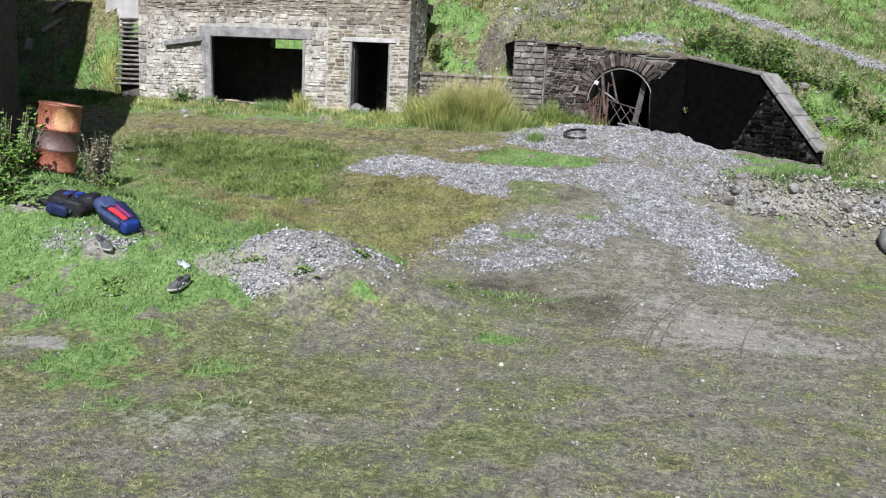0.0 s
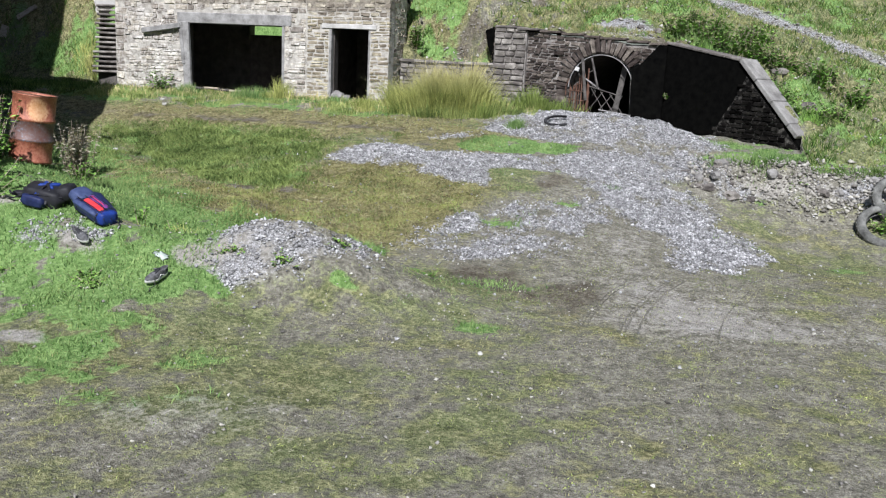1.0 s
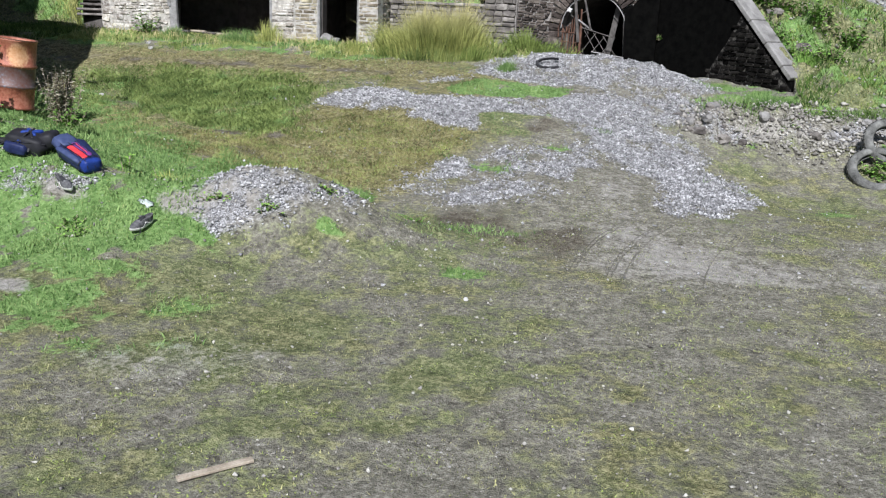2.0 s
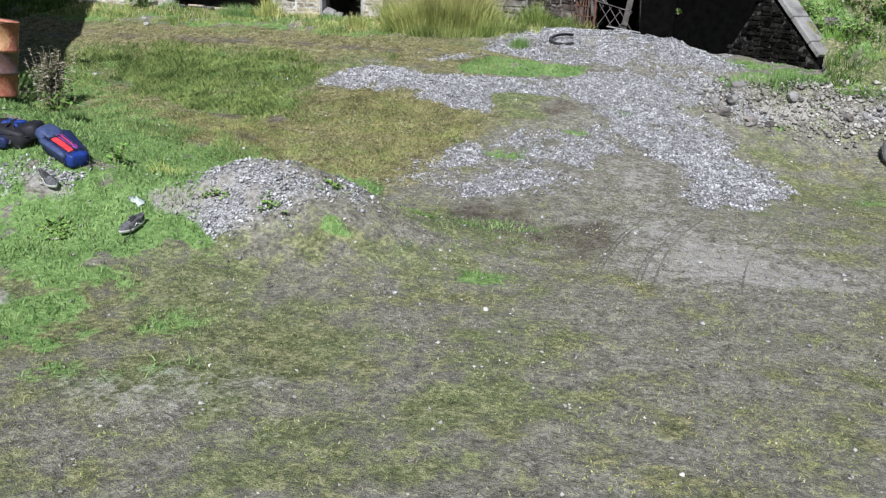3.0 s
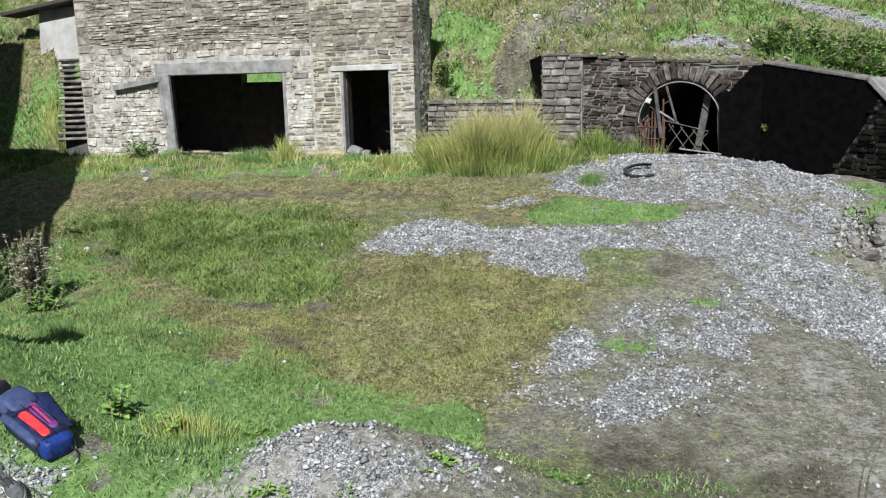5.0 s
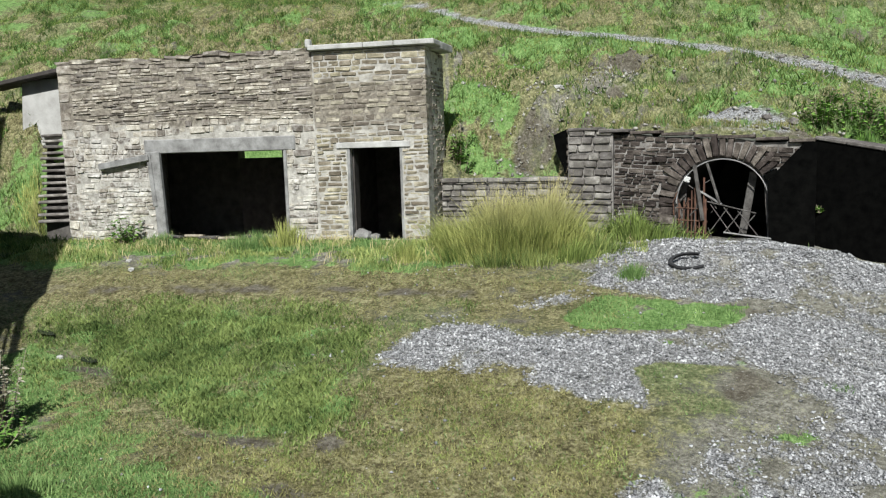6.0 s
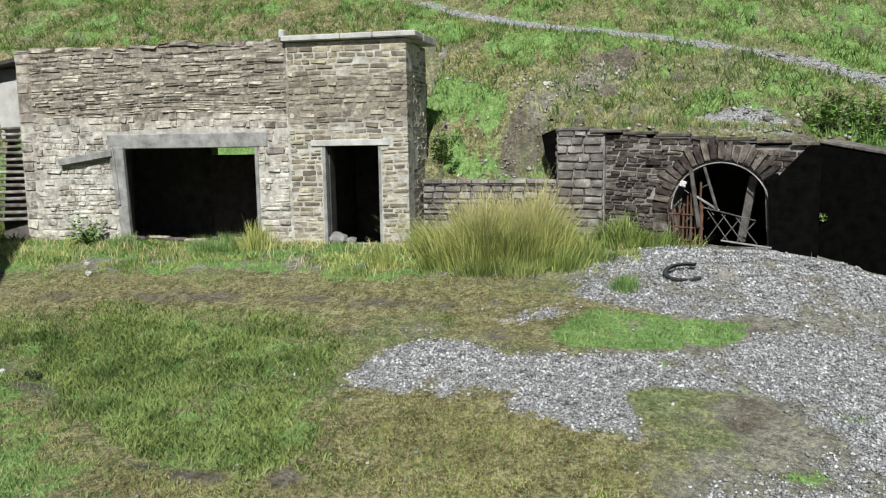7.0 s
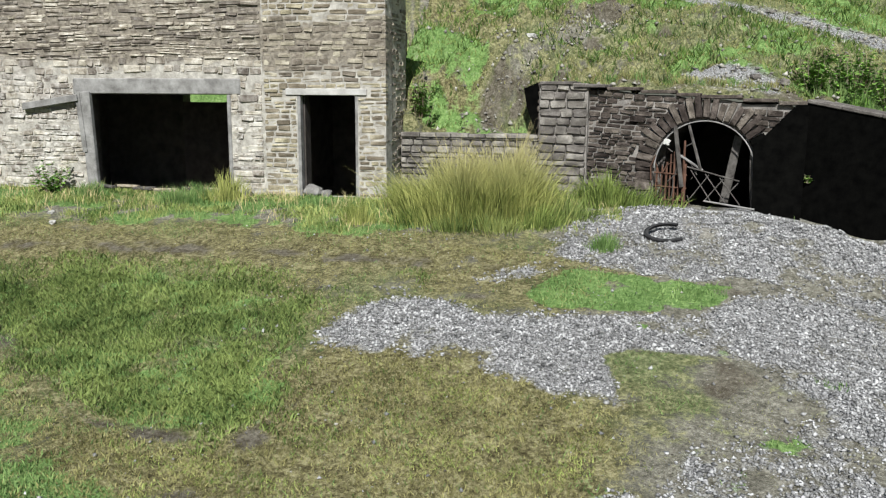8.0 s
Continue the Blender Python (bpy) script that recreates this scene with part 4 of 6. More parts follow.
    lay(courses(rng, 0.05, 0.95, 1.5, 4.5, lambda v: (0.13, 0.21), lambda v: (0.26, 0.5), 0.02, []), pier, SOOTY, SOOTY, rng, m=flank, proud=0.015)
    # ledge stones along the top
    k, u = 0, 0.0
    while u < 4.95:
        w = min(rng.uniform(0.35, 0.8), 5.0 - u)
        bm = bmesh.new()
        box(bm, (u, -0.08 if u > 0.98 else -0.18, 4.43 + DIP * u), (u + w - 0.015, 0.5, 4.5 + DIP * u), 0.015, turn)
        part("ledge_stone", bm, SOOTY if u > 0.98 else GREY, portal)
        u += w
    # the barrel behind
    bm = bmesh.new()
    a = [bm.verts.new((u, 0.45, v)) for u, v in pts]
    b = [bm.verts.new((u, 7.0, v)) for u, v in pts]
    for k in range(len(pts) - 1):
        bm.faces.new((a[k], b[k], b[k + 1], a[k + 1]))
    bm.faces.new(b)
    bm.faces.new([bm.verts.new(p) for p in ((2.3, 0.45, 1.75), (4.4, 0.45, 1.75), (4.4, 7, 1.75), (2.3, 7, 1.75))])
    # outer skin, so that no light leaks in
    bmesh.ops.transform(bm, matrix=turn, verts=bm.verts)
    part("barrel", bm, INNER, portal)
    bm = bmesh.new()
    box(bm, (2.1, 0.5, 3.9), (4.6, 7.2, 4.05), turn=turn)
    box(bm, (2.1, 0.5, 1.0), (2.3, 7.2, 3.9), turn=turn)
    box(bm, (4.4, 0.5, 1.0), (4.6, 7.2, 3.9), turn=turn)
    box(bm, (2.1, 7.05, 1.0), (4.6, 7.25, 4.0), turn=turn)
    part("barrel_vault", bm, INNER, portal)
    # black skin that paints the wing wall's cast shadow onto the facade
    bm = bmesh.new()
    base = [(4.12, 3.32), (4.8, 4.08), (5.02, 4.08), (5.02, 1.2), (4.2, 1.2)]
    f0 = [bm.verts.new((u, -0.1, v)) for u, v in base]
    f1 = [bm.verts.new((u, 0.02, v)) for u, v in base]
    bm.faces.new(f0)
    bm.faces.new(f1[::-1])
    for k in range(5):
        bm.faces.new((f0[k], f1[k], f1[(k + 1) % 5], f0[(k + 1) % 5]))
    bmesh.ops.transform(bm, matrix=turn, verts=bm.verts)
    part("shadow_skin", bm, NEAR_BLACK, portal, "black skin standing in for the wing wall's shadow")
    return portal




def wing_wall():
    rng = random.Random(8)
    wing = tagged(empty("wing_wall", (2.0, 24.72, 0)), "retaining wall painted shade-black with pale sloping coping and earth behind", "retaining wall")
    turn = pose(0, 0, 0, 0, 0, -39)
    top = [(0.0, 4.12), (2.35, 3.72), (4.15, 1.95)]
    bm = bmesh.new()
    prof = [(0.0, 0.8), (4.35, 0.8), (4.35, 1.6)] + top[::-1]
    f0 = [bm.verts.new((u, 0.0, v)) for u, v in prof]
    f1 = [bm.verts.new((u, 0.45, v)) for u, v in prof]
    bm.faces.new(f0[::-1])
    bm.faces.new(f1)
    for k in range(len(prof)):
        bm.faces.new((f0[k], f0[(k + 1) % len(prof)], f1[(k + 1) % len(prof)], f1[k]))
    bmesh.ops.transform(bm, matrix=turn, verts=bm.verts)
    # black base colour stands in for the shade on this face
    body = part("wall_body", bm, NEAR_BLACK, wing)
    line = lambda u: 4.12 - 0.17 * u if u < 2.35 else 3.72 - 0.983 * (u - 2.35)
    stones = courses(rng, 1.75, 4.3, 1.0, 3.5, lambda v: (0.08, 0.14), lambda v: (0.14, 0.32), 0.026, [], 0.02)
    stones = [s for s in stones if s[1] + s[3] / 2 < line(s[0] + s[2] / 2) - 0.02 and s[1] < 1.75 + 1.75 * (s[0] - 1.75) + rng.uniform(-0.25, 0.2)]
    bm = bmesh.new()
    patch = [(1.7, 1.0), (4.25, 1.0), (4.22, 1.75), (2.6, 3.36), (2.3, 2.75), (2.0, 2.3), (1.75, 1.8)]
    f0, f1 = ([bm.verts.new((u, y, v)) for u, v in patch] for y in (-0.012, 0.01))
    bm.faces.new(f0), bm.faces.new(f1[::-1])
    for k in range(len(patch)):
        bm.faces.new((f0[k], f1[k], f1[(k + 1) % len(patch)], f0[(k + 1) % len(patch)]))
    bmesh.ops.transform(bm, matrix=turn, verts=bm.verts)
    part("pointing", bm, SHADE_MORTAR, wing, "bare grey pointing between black stones")
    lay(stones, body, SHADE_STONE, SHADE_STONE, rng, m=turn @ Matrix.Translation((0, -0.03, 0)), proud=0.03, depth=0.1)
    u = 0.0
    while u < 2.3:  # level coping
        w = min(rng.uniform(0.5, 0.8), 2.35 - u)
        bm = bmesh.new()
        box(bm, (0, -0.03, 0), (w - 0.012, 0.52, 0.07), 0.015, turn @ pose(u, 0, line(u), 0, math.degrees(math.atan(0.17)), 0))
        part("coping_stone", bm, GREY, wing)
        u += w
    s, total = 0.0, math.hypot(1.8, 1.77)
    while s < total - 0.05:  # raking coping
        w = min(rng.uniform(0.6, 0.85), total - s)
        bm = bmesh.new()
        box(bm, (s + 0.006, -0.06, 0), (s + w - 0.006, 0.55, 0.12), 0.018, turn @ pose(2.35, 0, 3.72, 0, 44.5, 0))
        part("coping_stone", bm, RAKING, wing, "pale weathered coping stone")
        s += w
    return wing


def low_wall():
    rng = random.Random(3)
    wall = tagged(empty("low_wall", (-5.9, 25.7, 2.0)), "low grey stone retaining wall behind the rushes", "wall")
    bm = bmesh.new()
    box(bm, (0, 0.06, -0.5), (3.0, 0.45, 1.32))
    body = part("wall_body", bm, OLD_MORTAR, wall)
    lay(courses(rng, 0, 3.0, -0.3, 1.33, lambda v: (0.09, 0.16), lambda v: (0.15, 0.42), 0.022, []), body, GREY, GREY, rng, proud=0.02)
    u = 0.0
    while u < 2.95:
        w = min(rng.uniform(0.3, 0.7), 3.0 - u)
        bm = bmesh.new()
        box(bm, (u, -0.03, 1.335), (u + w - 0.015, 0.5, 1.335 + rng.uniform(0.07, 0.1)), 0.015)
        part("cap_stone", bm, GREY, wall)
        u += w
    return wall


stone_shed()
tunnel_portal()
wing_wall()
low_wall()

# ---- the dark timber building beside the yard, and the slatted fence that runs from it ----
def timber_building():
    base = Vector((-15.0, 16.5))
    house = tagged(empty("timber_building", (base.x, base.y, 1.2)), "tall black timber building standing beside the yard", "building")
    a, b = Vector((-12.1, 14.7)), Vector((-14.4, 18.5))
    out = Vector((-1, -0.6)).normalized()
    c, d = b + out * 15 + Vector((0, 9)), a + out * 15

    def block(name, pts, z0, z1, mat, rise=0.0):
        bm = bmesh.new()
        lo = [bm.verts.new((p.x - base.x, p.y - base.y, z0 - 1.2)) for p in pts]
        hi = [bm.verts.new((p.x - base.x, p.y - base.y, z1 - 1.2 + (rise if k in (1, 2) else 0))) for k, p in enumerate(pts)]
        bm.faces.new(lo[::-1]), bm.faces.new(hi)
        for k in range(4):
            bm.faces.new((lo[k], lo[(k + 1) % 4], hi[(k + 1) % 4], hi[k]))
        return part(name, bm, mat, house)
    block("wall", (a, b, c, d), 0.0, 7.4, NEAR_BLACK, 0.9)
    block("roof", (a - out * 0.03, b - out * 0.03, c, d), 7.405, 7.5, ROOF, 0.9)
    # upper storey out of view, added to shade the hillside on the left
    block("upper_wall", (Vector((-16.4, 13.4)), Vector((-17.5, 18.7)), c + Vector((0.4, -0.3)), d), 7.3, 13.3, NEAR_BLACK)
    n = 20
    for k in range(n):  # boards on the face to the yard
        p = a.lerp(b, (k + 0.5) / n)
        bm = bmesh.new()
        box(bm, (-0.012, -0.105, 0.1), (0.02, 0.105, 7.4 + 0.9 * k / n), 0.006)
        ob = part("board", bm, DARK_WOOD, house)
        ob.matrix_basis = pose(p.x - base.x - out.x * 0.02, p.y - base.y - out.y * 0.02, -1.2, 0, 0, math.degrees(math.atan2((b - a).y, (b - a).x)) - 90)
    return house


def slat_screen():
    """A tall slatted gallery screen that carries on the line of the building's eave."""
    a, b = Vector((-12.1, 14.4)), Vector((-9.75, 10.9))
    screen = tagged(empty("slat_screen", (a.x, a.y, 0)), "tall dark slatted timber screen beside the timber building", "screen")
    d = (b - a)
    L, ang = d.length, math.degrees(math.atan2(d.y, d.x))
    turn = pose(0, 0, 0, 0, 0, ang)
    for u in (0.05, L / 2, L):
        z = float(ground_z(a.x + d.x * u / L, a.y + d.y * u / L))
        bm = bmesh.new()
        box(bm, (u - 0.08, -0.06, z - 0.2), (u + 0.08, 0.06, 7.2 - 0.8 * u / L), 0.01, turn)
        part("post", bm, DARK_WOOD, screen)
    for k in range(9):
        bm = bmesh.new()
        z, tall = 3.9 + 0.33 * k, 0.17 + (0.2 if k == 8 else 0)
        box(bm, (0, -0.085, 0), (L, -0.06, tall), 0.004, turn @ pose(0, 0, z + 0.3, 0, math.degrees(math.atan(0.8 / L)), 0))
        part("slat", bm, DARK_WOOD, screen)
    return screen


def stone_steps():
    """Steep steps up the bank beside the shed, with the concrete block above them."""
    rng = random.Random(4)
    flight = tagged(empty("stone_steps", (-15.9, 25.1, 2.2)), "steep flight of rough stone steps up the grassy bank", "steps")
    for k in range(15):
        x, y = -15.85 - 0.075 * k, 25.1 + 0.115 * k
        z = 2.6 + 0.157 * k
        bm = bmesh.new()
        box(bm, (-0.45 + rng.uniform(-0.07, 0.07), -0.14, -0.075), (0.62, 0.3, 0.0), 0.02, pose(x + 15.9, y - 25.1, z - 2.2, rng.uniform(-2, 2), rng.uniform(-2, 2), 14))
        part("step", bm, GREY, flight)
    # core in darker stone than the treads, so the gaps look shaded
    bm = bmesh.new()
    prof = [(0.04, 0.3), (1.65, 2.52), (2.2, 2.52), (2.2, -0.6), (0.04, -0.6)]
    near, far = ([bm.verts.new((u - 0.65 * v, v, w)) for v, w in prof] for u in (-0.35, 0.62))
    bm.faces.new(near), bm.faces.new(far[::-1])
    for k in range(5):
        bm.faces.new((near[k], far[k], far[(k + 1) % 5], near[(k + 1) % 5]))
    part("core", bm, INNER, flight)
    slab = tagged(empty("concrete_chute", (-17.0, 26.75, 4.55)), "leaning pale concrete slab above the steps", "concrete slab")
    bm = bmesh.new()
    box(bm, (-1.0, -0.1, -0.3), (1.3, 0.14, 1.75), 0.025, pose(0, 0, 0, -6, 0, 4))
    part("panel", bm, CONCRETE, slab)
    bm = bmesh.new()
    box(bm, (-1.06, -0.2, -0.12), (1.3, -0.1, 0.06), 0.02, pose(0, 0, 0, -6, 3, 4))
    part("sill", bm, CONCRETE, slab)
    # dark strip along the top of the panel
    bm = bmesh.new()
    box(bm, (-1.7, -0.35, 1.78), (1.5, 0.5, 1.9), 0.02, pose(0, 0, 0, 0, -9, 4))
    part("dark_strip", bm, DARK_WOOD, slab)
    for (x0, y0), (x1, y1), wide in (((-20.1, 26.46), (-19.47, 26.83), 0.13), ((-20.22, 26.08), (-19.68, 26.41), 0.15), ((-20.55, 25.73), (-20.59, 25.95), 0.14)):
        a, b = Vector((x0, y0, float(ground_z(x0, y0)) + 0.1)), Vector((x1, y1, float(ground_z(x1, y1)) + 0.1))
        board = empty("plank", (a + b) / 2)
        bm = bmesh.new()
        half = (b - a).length / 2
        box(bm, (-half, -wide, -0.02), (half, wide, 0.02), 0.005, (b - a).to_track_quat("X", "Z").to_matrix().to_4x4() @ pose(0, 0, 0, 35, 0, 0))
        part("board", bm, LATH, board)
        tagged(board, "pale loose plank lying on the bank", "plank", "loose planks")


timber_building()
slat_screen()
stone_steps()


# ---- rusty oil drum ----
def rust_paint():
    m, n, l, b = tree("drum_paint")
    f = mathn(n, l, "ADD", mathn(n, l, "MULTIPLY", noise_tex(n, l, 3.2, 5, coords="Object"), 0.6), mathn(n, l, "MULTIPLY", noise_tex(n, l, 26, 4, coords="Object"), 0.4))
    red = ramp(n, l, f, [(0.36, (0.12, 0.038, 0.022)), (0.5, (0.29, 0.095, 0.055)), (0.62, (0.4, 0.165, 0.105))])
    blue = ramp(n, l, f, [(0.36, (0.12, 0.05, 0.035)), (0.52, (0.13, 0.085, 0.08)), (0.62, (0.17, 0.165, 0.19))])
    pos = n.new("ShaderNodeSeparateXYZ")
    l.new(n.new("ShaderNodeTexCoord").outputs["Object"], pos.inputs[0])
    z = mathn(n, l, "ADD", pos.outputs["Z"], mathn(n, l, "MULTIPLY", mathn(n, l, "SUBTRACT", f, 0.5), 0.12))
    band = mathn(n, l, "MULTIPLY", mathn(n, l, "GREATER_THAN", z, 0.335), mathn(n, l, "LESS_THAN", z, 0.64))
    col = mixc(n, l, band, red, blue)
    spot = n.new("ShaderNodeVectorMath")
    spot.operation = "DISTANCE"
    l.new(n.new("ShaderNodeTexCoord").outputs["Object"], spot.inputs[0])
    spot.inputs[1].default_value = (0.2, -0.26, 0.83)
    flake = mathn(n, l, "MULTIPLY", mathn(n, l, "SUBTRACT", mathn(n, l, "ADD", 0.19, mathn(n, l, "MULTIPLY", mathn(n, l, "SUBTRACT", f, 0.5), 0.3)), spot.outputs["Value"]), 14.0, True)
    col = mixc(n, l, flake, col, ramp(n, l, f, [(0.4, (0.45, 0.2, 0.07)), (0.6, (0.6, 0.36, 0.2))]))
    l.new(col, b.inputs["Base Color"])
    b.inputs["Roughness"].default_value, b.inputs["Metallic"].default_value = 0.6, 0.15
    bump(n, l, b, f, 0.4, 0.01)
    return m


def oil_drum(x, y):
    drum = tagged(empty("oil_drum", (x, y, float(ground_z(x, y)) - 0.01)), "rusty red steel oil drum with a faded blue band", "oil drum")
    R, H, seg = 0.315, 1.06, 40
    lean = pose(0, 0, 0, -2.5, 6.5, 12)
    prof = [(0.0, 0.02), (R - 0.01, 0.02), (R - 0.004, 0.0), (R + 0.01, 0.0), (R + 0.012, 0.03), (R, 0.045), (R, 0.32), (R + 0.018, 0.335), (R + 0.02, 0.35), (R + 0.018, 0.365), (R, 0.38),
            (R, 0.64), (R + 0.018, 0.655), (R + 0.02, 0.67), (R + 0.018, 0.685), (R, 0.7), (R, H - 0.03), (R + 0.012, H - 0.02), (R + 0.012, H), (R - 0.006, H), (R - 0.012, H - 0.03), (R - 0.02, 0.2), (0.0, 0.2)]
    bm = bmesh.new()
    rings = []
    for r, z in prof:
        ring = []
        for k in range(seg):
            a = 2 * math.pi * k / seg
            dent = 0.045 * math.exp(-((a - 5.75) / 0.22) ** 2 - ((z - 0.88) / 0.14) ** 2) + 0.02 * math.exp(-((a - 4.1) / 0.3) ** 2 - ((z - 0.15) / 0.1) ** 2)
            rr = max(r - dent * (r > 0.2), 0.0)
            ring.append(bm.verts.new((rr * math.cos(a), rr * math.sin(a), z)))
        rings.append(ring)
    for p, q in zip(rings, rings[1:]):
        for k in range(seg):
            bm.faces.new((p[k], p[(k + 1) % seg], q[(k + 1) % seg], q[k]))
    bmesh.ops.remove_doubles(bm, verts=bm.verts, dist=1e-5)
    ob = part("body", bm, rust_paint(), drum, smooth=True)
    ob.matrix_basis = lean
    bm = bmesh.new()
    for k in range(seg):
        a, b = 2 * math.pi * k / seg, 2 * math.pi * (k + 1) / seg
        rod(bm, ((R + 0.004) * math.cos(a), (R + 0.004) * math.sin(a), H), ((R + 0.004) * math.cos(b), (R + 0.004) * math.sin(b), H), 0.011, sides=5)
    part("rim", bm, RUST, drum).matrix_basis = lean
    return drum


oil_drum(-7.4, 11.65)


# ---- rucksacks ----
NAVY = material("navy_nylon", (0.008, 0.011, 0.04), (0.022, 0.032, 0.1), rough=0.55, scale=12, fine=220, relief=0.25, dist=0.004, coords="Object")
ROYAL = material("royal_blue_nylon", (0.008, 0.02, 0.12), (0.022, 0.055, 0.26), rough=0.5, scale=12, fine=220, relief=0.25, dist=0.004, coords="Object")
RED = material("red_nylon", (0.45, 0.02, 0.03), (0.7, 0.06, 0.07), rough=0.5, scale=12, fine=220, relief=0.25, dist=0.004, coords="Object")
PURPLE = material("purple_nylon", (0.12, 0.03, 0.16), (0.25, 0.06, 0.26), rough=0.5, scale=12, fine=220, relief=0.25, dist=0.004, coords="Object")
SLATE = material("slate_blue_nylon", (0.03, 0.042, 0.1), (0.06, 0.08, 0.17), rough=0.6, scale=12, fine=220, relief=0.25, dist=0.004, coords="Object")
WEB = material("black_webbing", (0.008, 0.008, 0.01), (0.025, 0.025, 0.03), rough=0.6, fine=300, relief=0.3, dist=0.002, coords="Object")


def cushion(bm, size, at=(0, 0, 0), turn=(0, 0, 0), soft=0.6, lumps=0.05, seed=0):
    """A stuffed, rounded form of the given size."""
    r = random.Random(seed)
    off = Vector((r.uniform(0, 9), r.uniform(0, 9), r.uniform(0, 9)))
    made = bmesh.ops.create_cube(bm, size=1.0)["verts"]
    geom = list({e for v in made for e in v.link_edges})
    bmesh.ops.subdivide_edges(bm, edges=geom, cuts=5, use_grid_fill=True)
    verts = [v for v in bm.verts if v.index == -1 or not v.tag]
    for v in verts:
        v.tag = True
        d = v.co * 2
        ball = d.normalized()
        co = d.lerp(ball * 1.12, soft) / 2
        co = co * (1 + lumps * noise.noise(co * 4 + off))
        v.co = Vector((co.x * size[0], co.y * size[1], co.z * size[2]))
    bmesh.ops.transform(bm, matrix=pose(*at, *turn), verts=verts)


def strap(bm, pts, width=0.035, thick=0.008):
    """A flat band that follows the points."""
    for p, q in zip(pts, pts[1:]):
        p, q = Vector(p), Vector(q)
        d = q - p
        m = Matrix.Translation((p + q) / 2) @ d.to_track_quat("X", "Z").to_matrix().to_4x4()
        box(bm, (-d.length / 2 - 0.004, -width / 2, -thick / 2), (d.length / 2 + 0.004, width / 2, thick / 2), 0.002, m)


def red_rucksack(m):
    """Lies on its back: x along its length, lid towards -x."""
    bag = tagged(empty("rucksack"), "navy and royal blue rucksack with a long red front panel", "rucksack")

    def add(name, mat, label="", **kw):
        bm = bmesh.new()
        cushion(bm, **kw)
        return part(name, bm, mat, bag, label, smooth=True)
    add("body", NAVY, size=(0.68, 0.38, 0.24), at=(0, 0, 0.11), soft=0.35, seed=1)
    add("side_panel", SLATE, "slate blue side panel", size=(0.56, 0.1, 0.17), at=(-0.04, -0.17, 0.14), turn=(28, 0, 0), soft=0.45, seed=9)
    add("lid", SLATE, "slate blue lid pocket", size=(0.3, 0.4, 0.22), at=(-0.42, 0.06, 0.17), turn=(0, 14, 12), soft=0.55, seed=2)
    add("base_panel", ROYAL, "royal blue base", size=(0.15, 0.37, 0.235), at=(0.3, 0, 0.12), soft=0.45, seed=3)
    add("front_pocket", PURPLE, "purple ribbed upper panel", size=(0.44, 0.13, 0.09), at=(-0.05, 0.1, 0.215), turn=(-6, 2, -3), soft=0.4, seed=4)
    for k in range(4):
        add("rib", (NAVY, RED, NAVY, NAVY)[k], size=(0.36 - 0.03 * k, 0.016, 0.02), at=(-0.05, 0.055 + 0.032 * k, 0.262 - 0.004 * k), turn=(0, 2, -3), soft=0.4, seed=30 + k)
    add("front_panel", RED, "bright red front panel", size=(0.43, 0.125, 0.07), at=(0.02, -0.05, 0.222), turn=(12, 2, 0), soft=0.45, lumps=0.02, seed=5)
    add("side_pocket", NAVY, size=(0.42, 0.1, 0.15), at=(0.05, 0.2, 0.09), soft=0.5, seed=6)
    add("back_flap", NAVY, "dark open back flap", size=(0.56, 0.2, 0.035), at=(-0.16, 0.3, 0.15), turn=(-14, 8, -10), soft=0.15, seed=8)
    for y in (-0.13, 0.02, 0.16):
        bm = bmesh.new()
        strap(bm, [(-0.3, y, 0.25), (-0.1, y, 0.25), (0.12, y + 0.01, 0.252), (0.33, y, 0.235), (0.39, y, 0.12)], 0.012)
        part("strap", bm, WEB, bag)
    for x in (-0.2, 0.26):
        bm = bmesh.new()
        strap(bm, [(x, -0.23, 0.05), (x, -0.21, 0.17), (x + 0.01, -0.12, 0.255), (x, 0.1, 0.27), (x, 0.2, 0.19), (x, 0.25, 0.06)], 0.014)
        part("strap", bm, WEB, bag)
    bm = bmesh.new()
    strap(bm, [(0.36, 0.12, 0.1), (0.45, 0.14, 0.05), (0.5, 0.1, 0.02)], 0.02)
    part("strap_end", bm, WEB, bag)
    bag.matrix_basis = m
    return bag


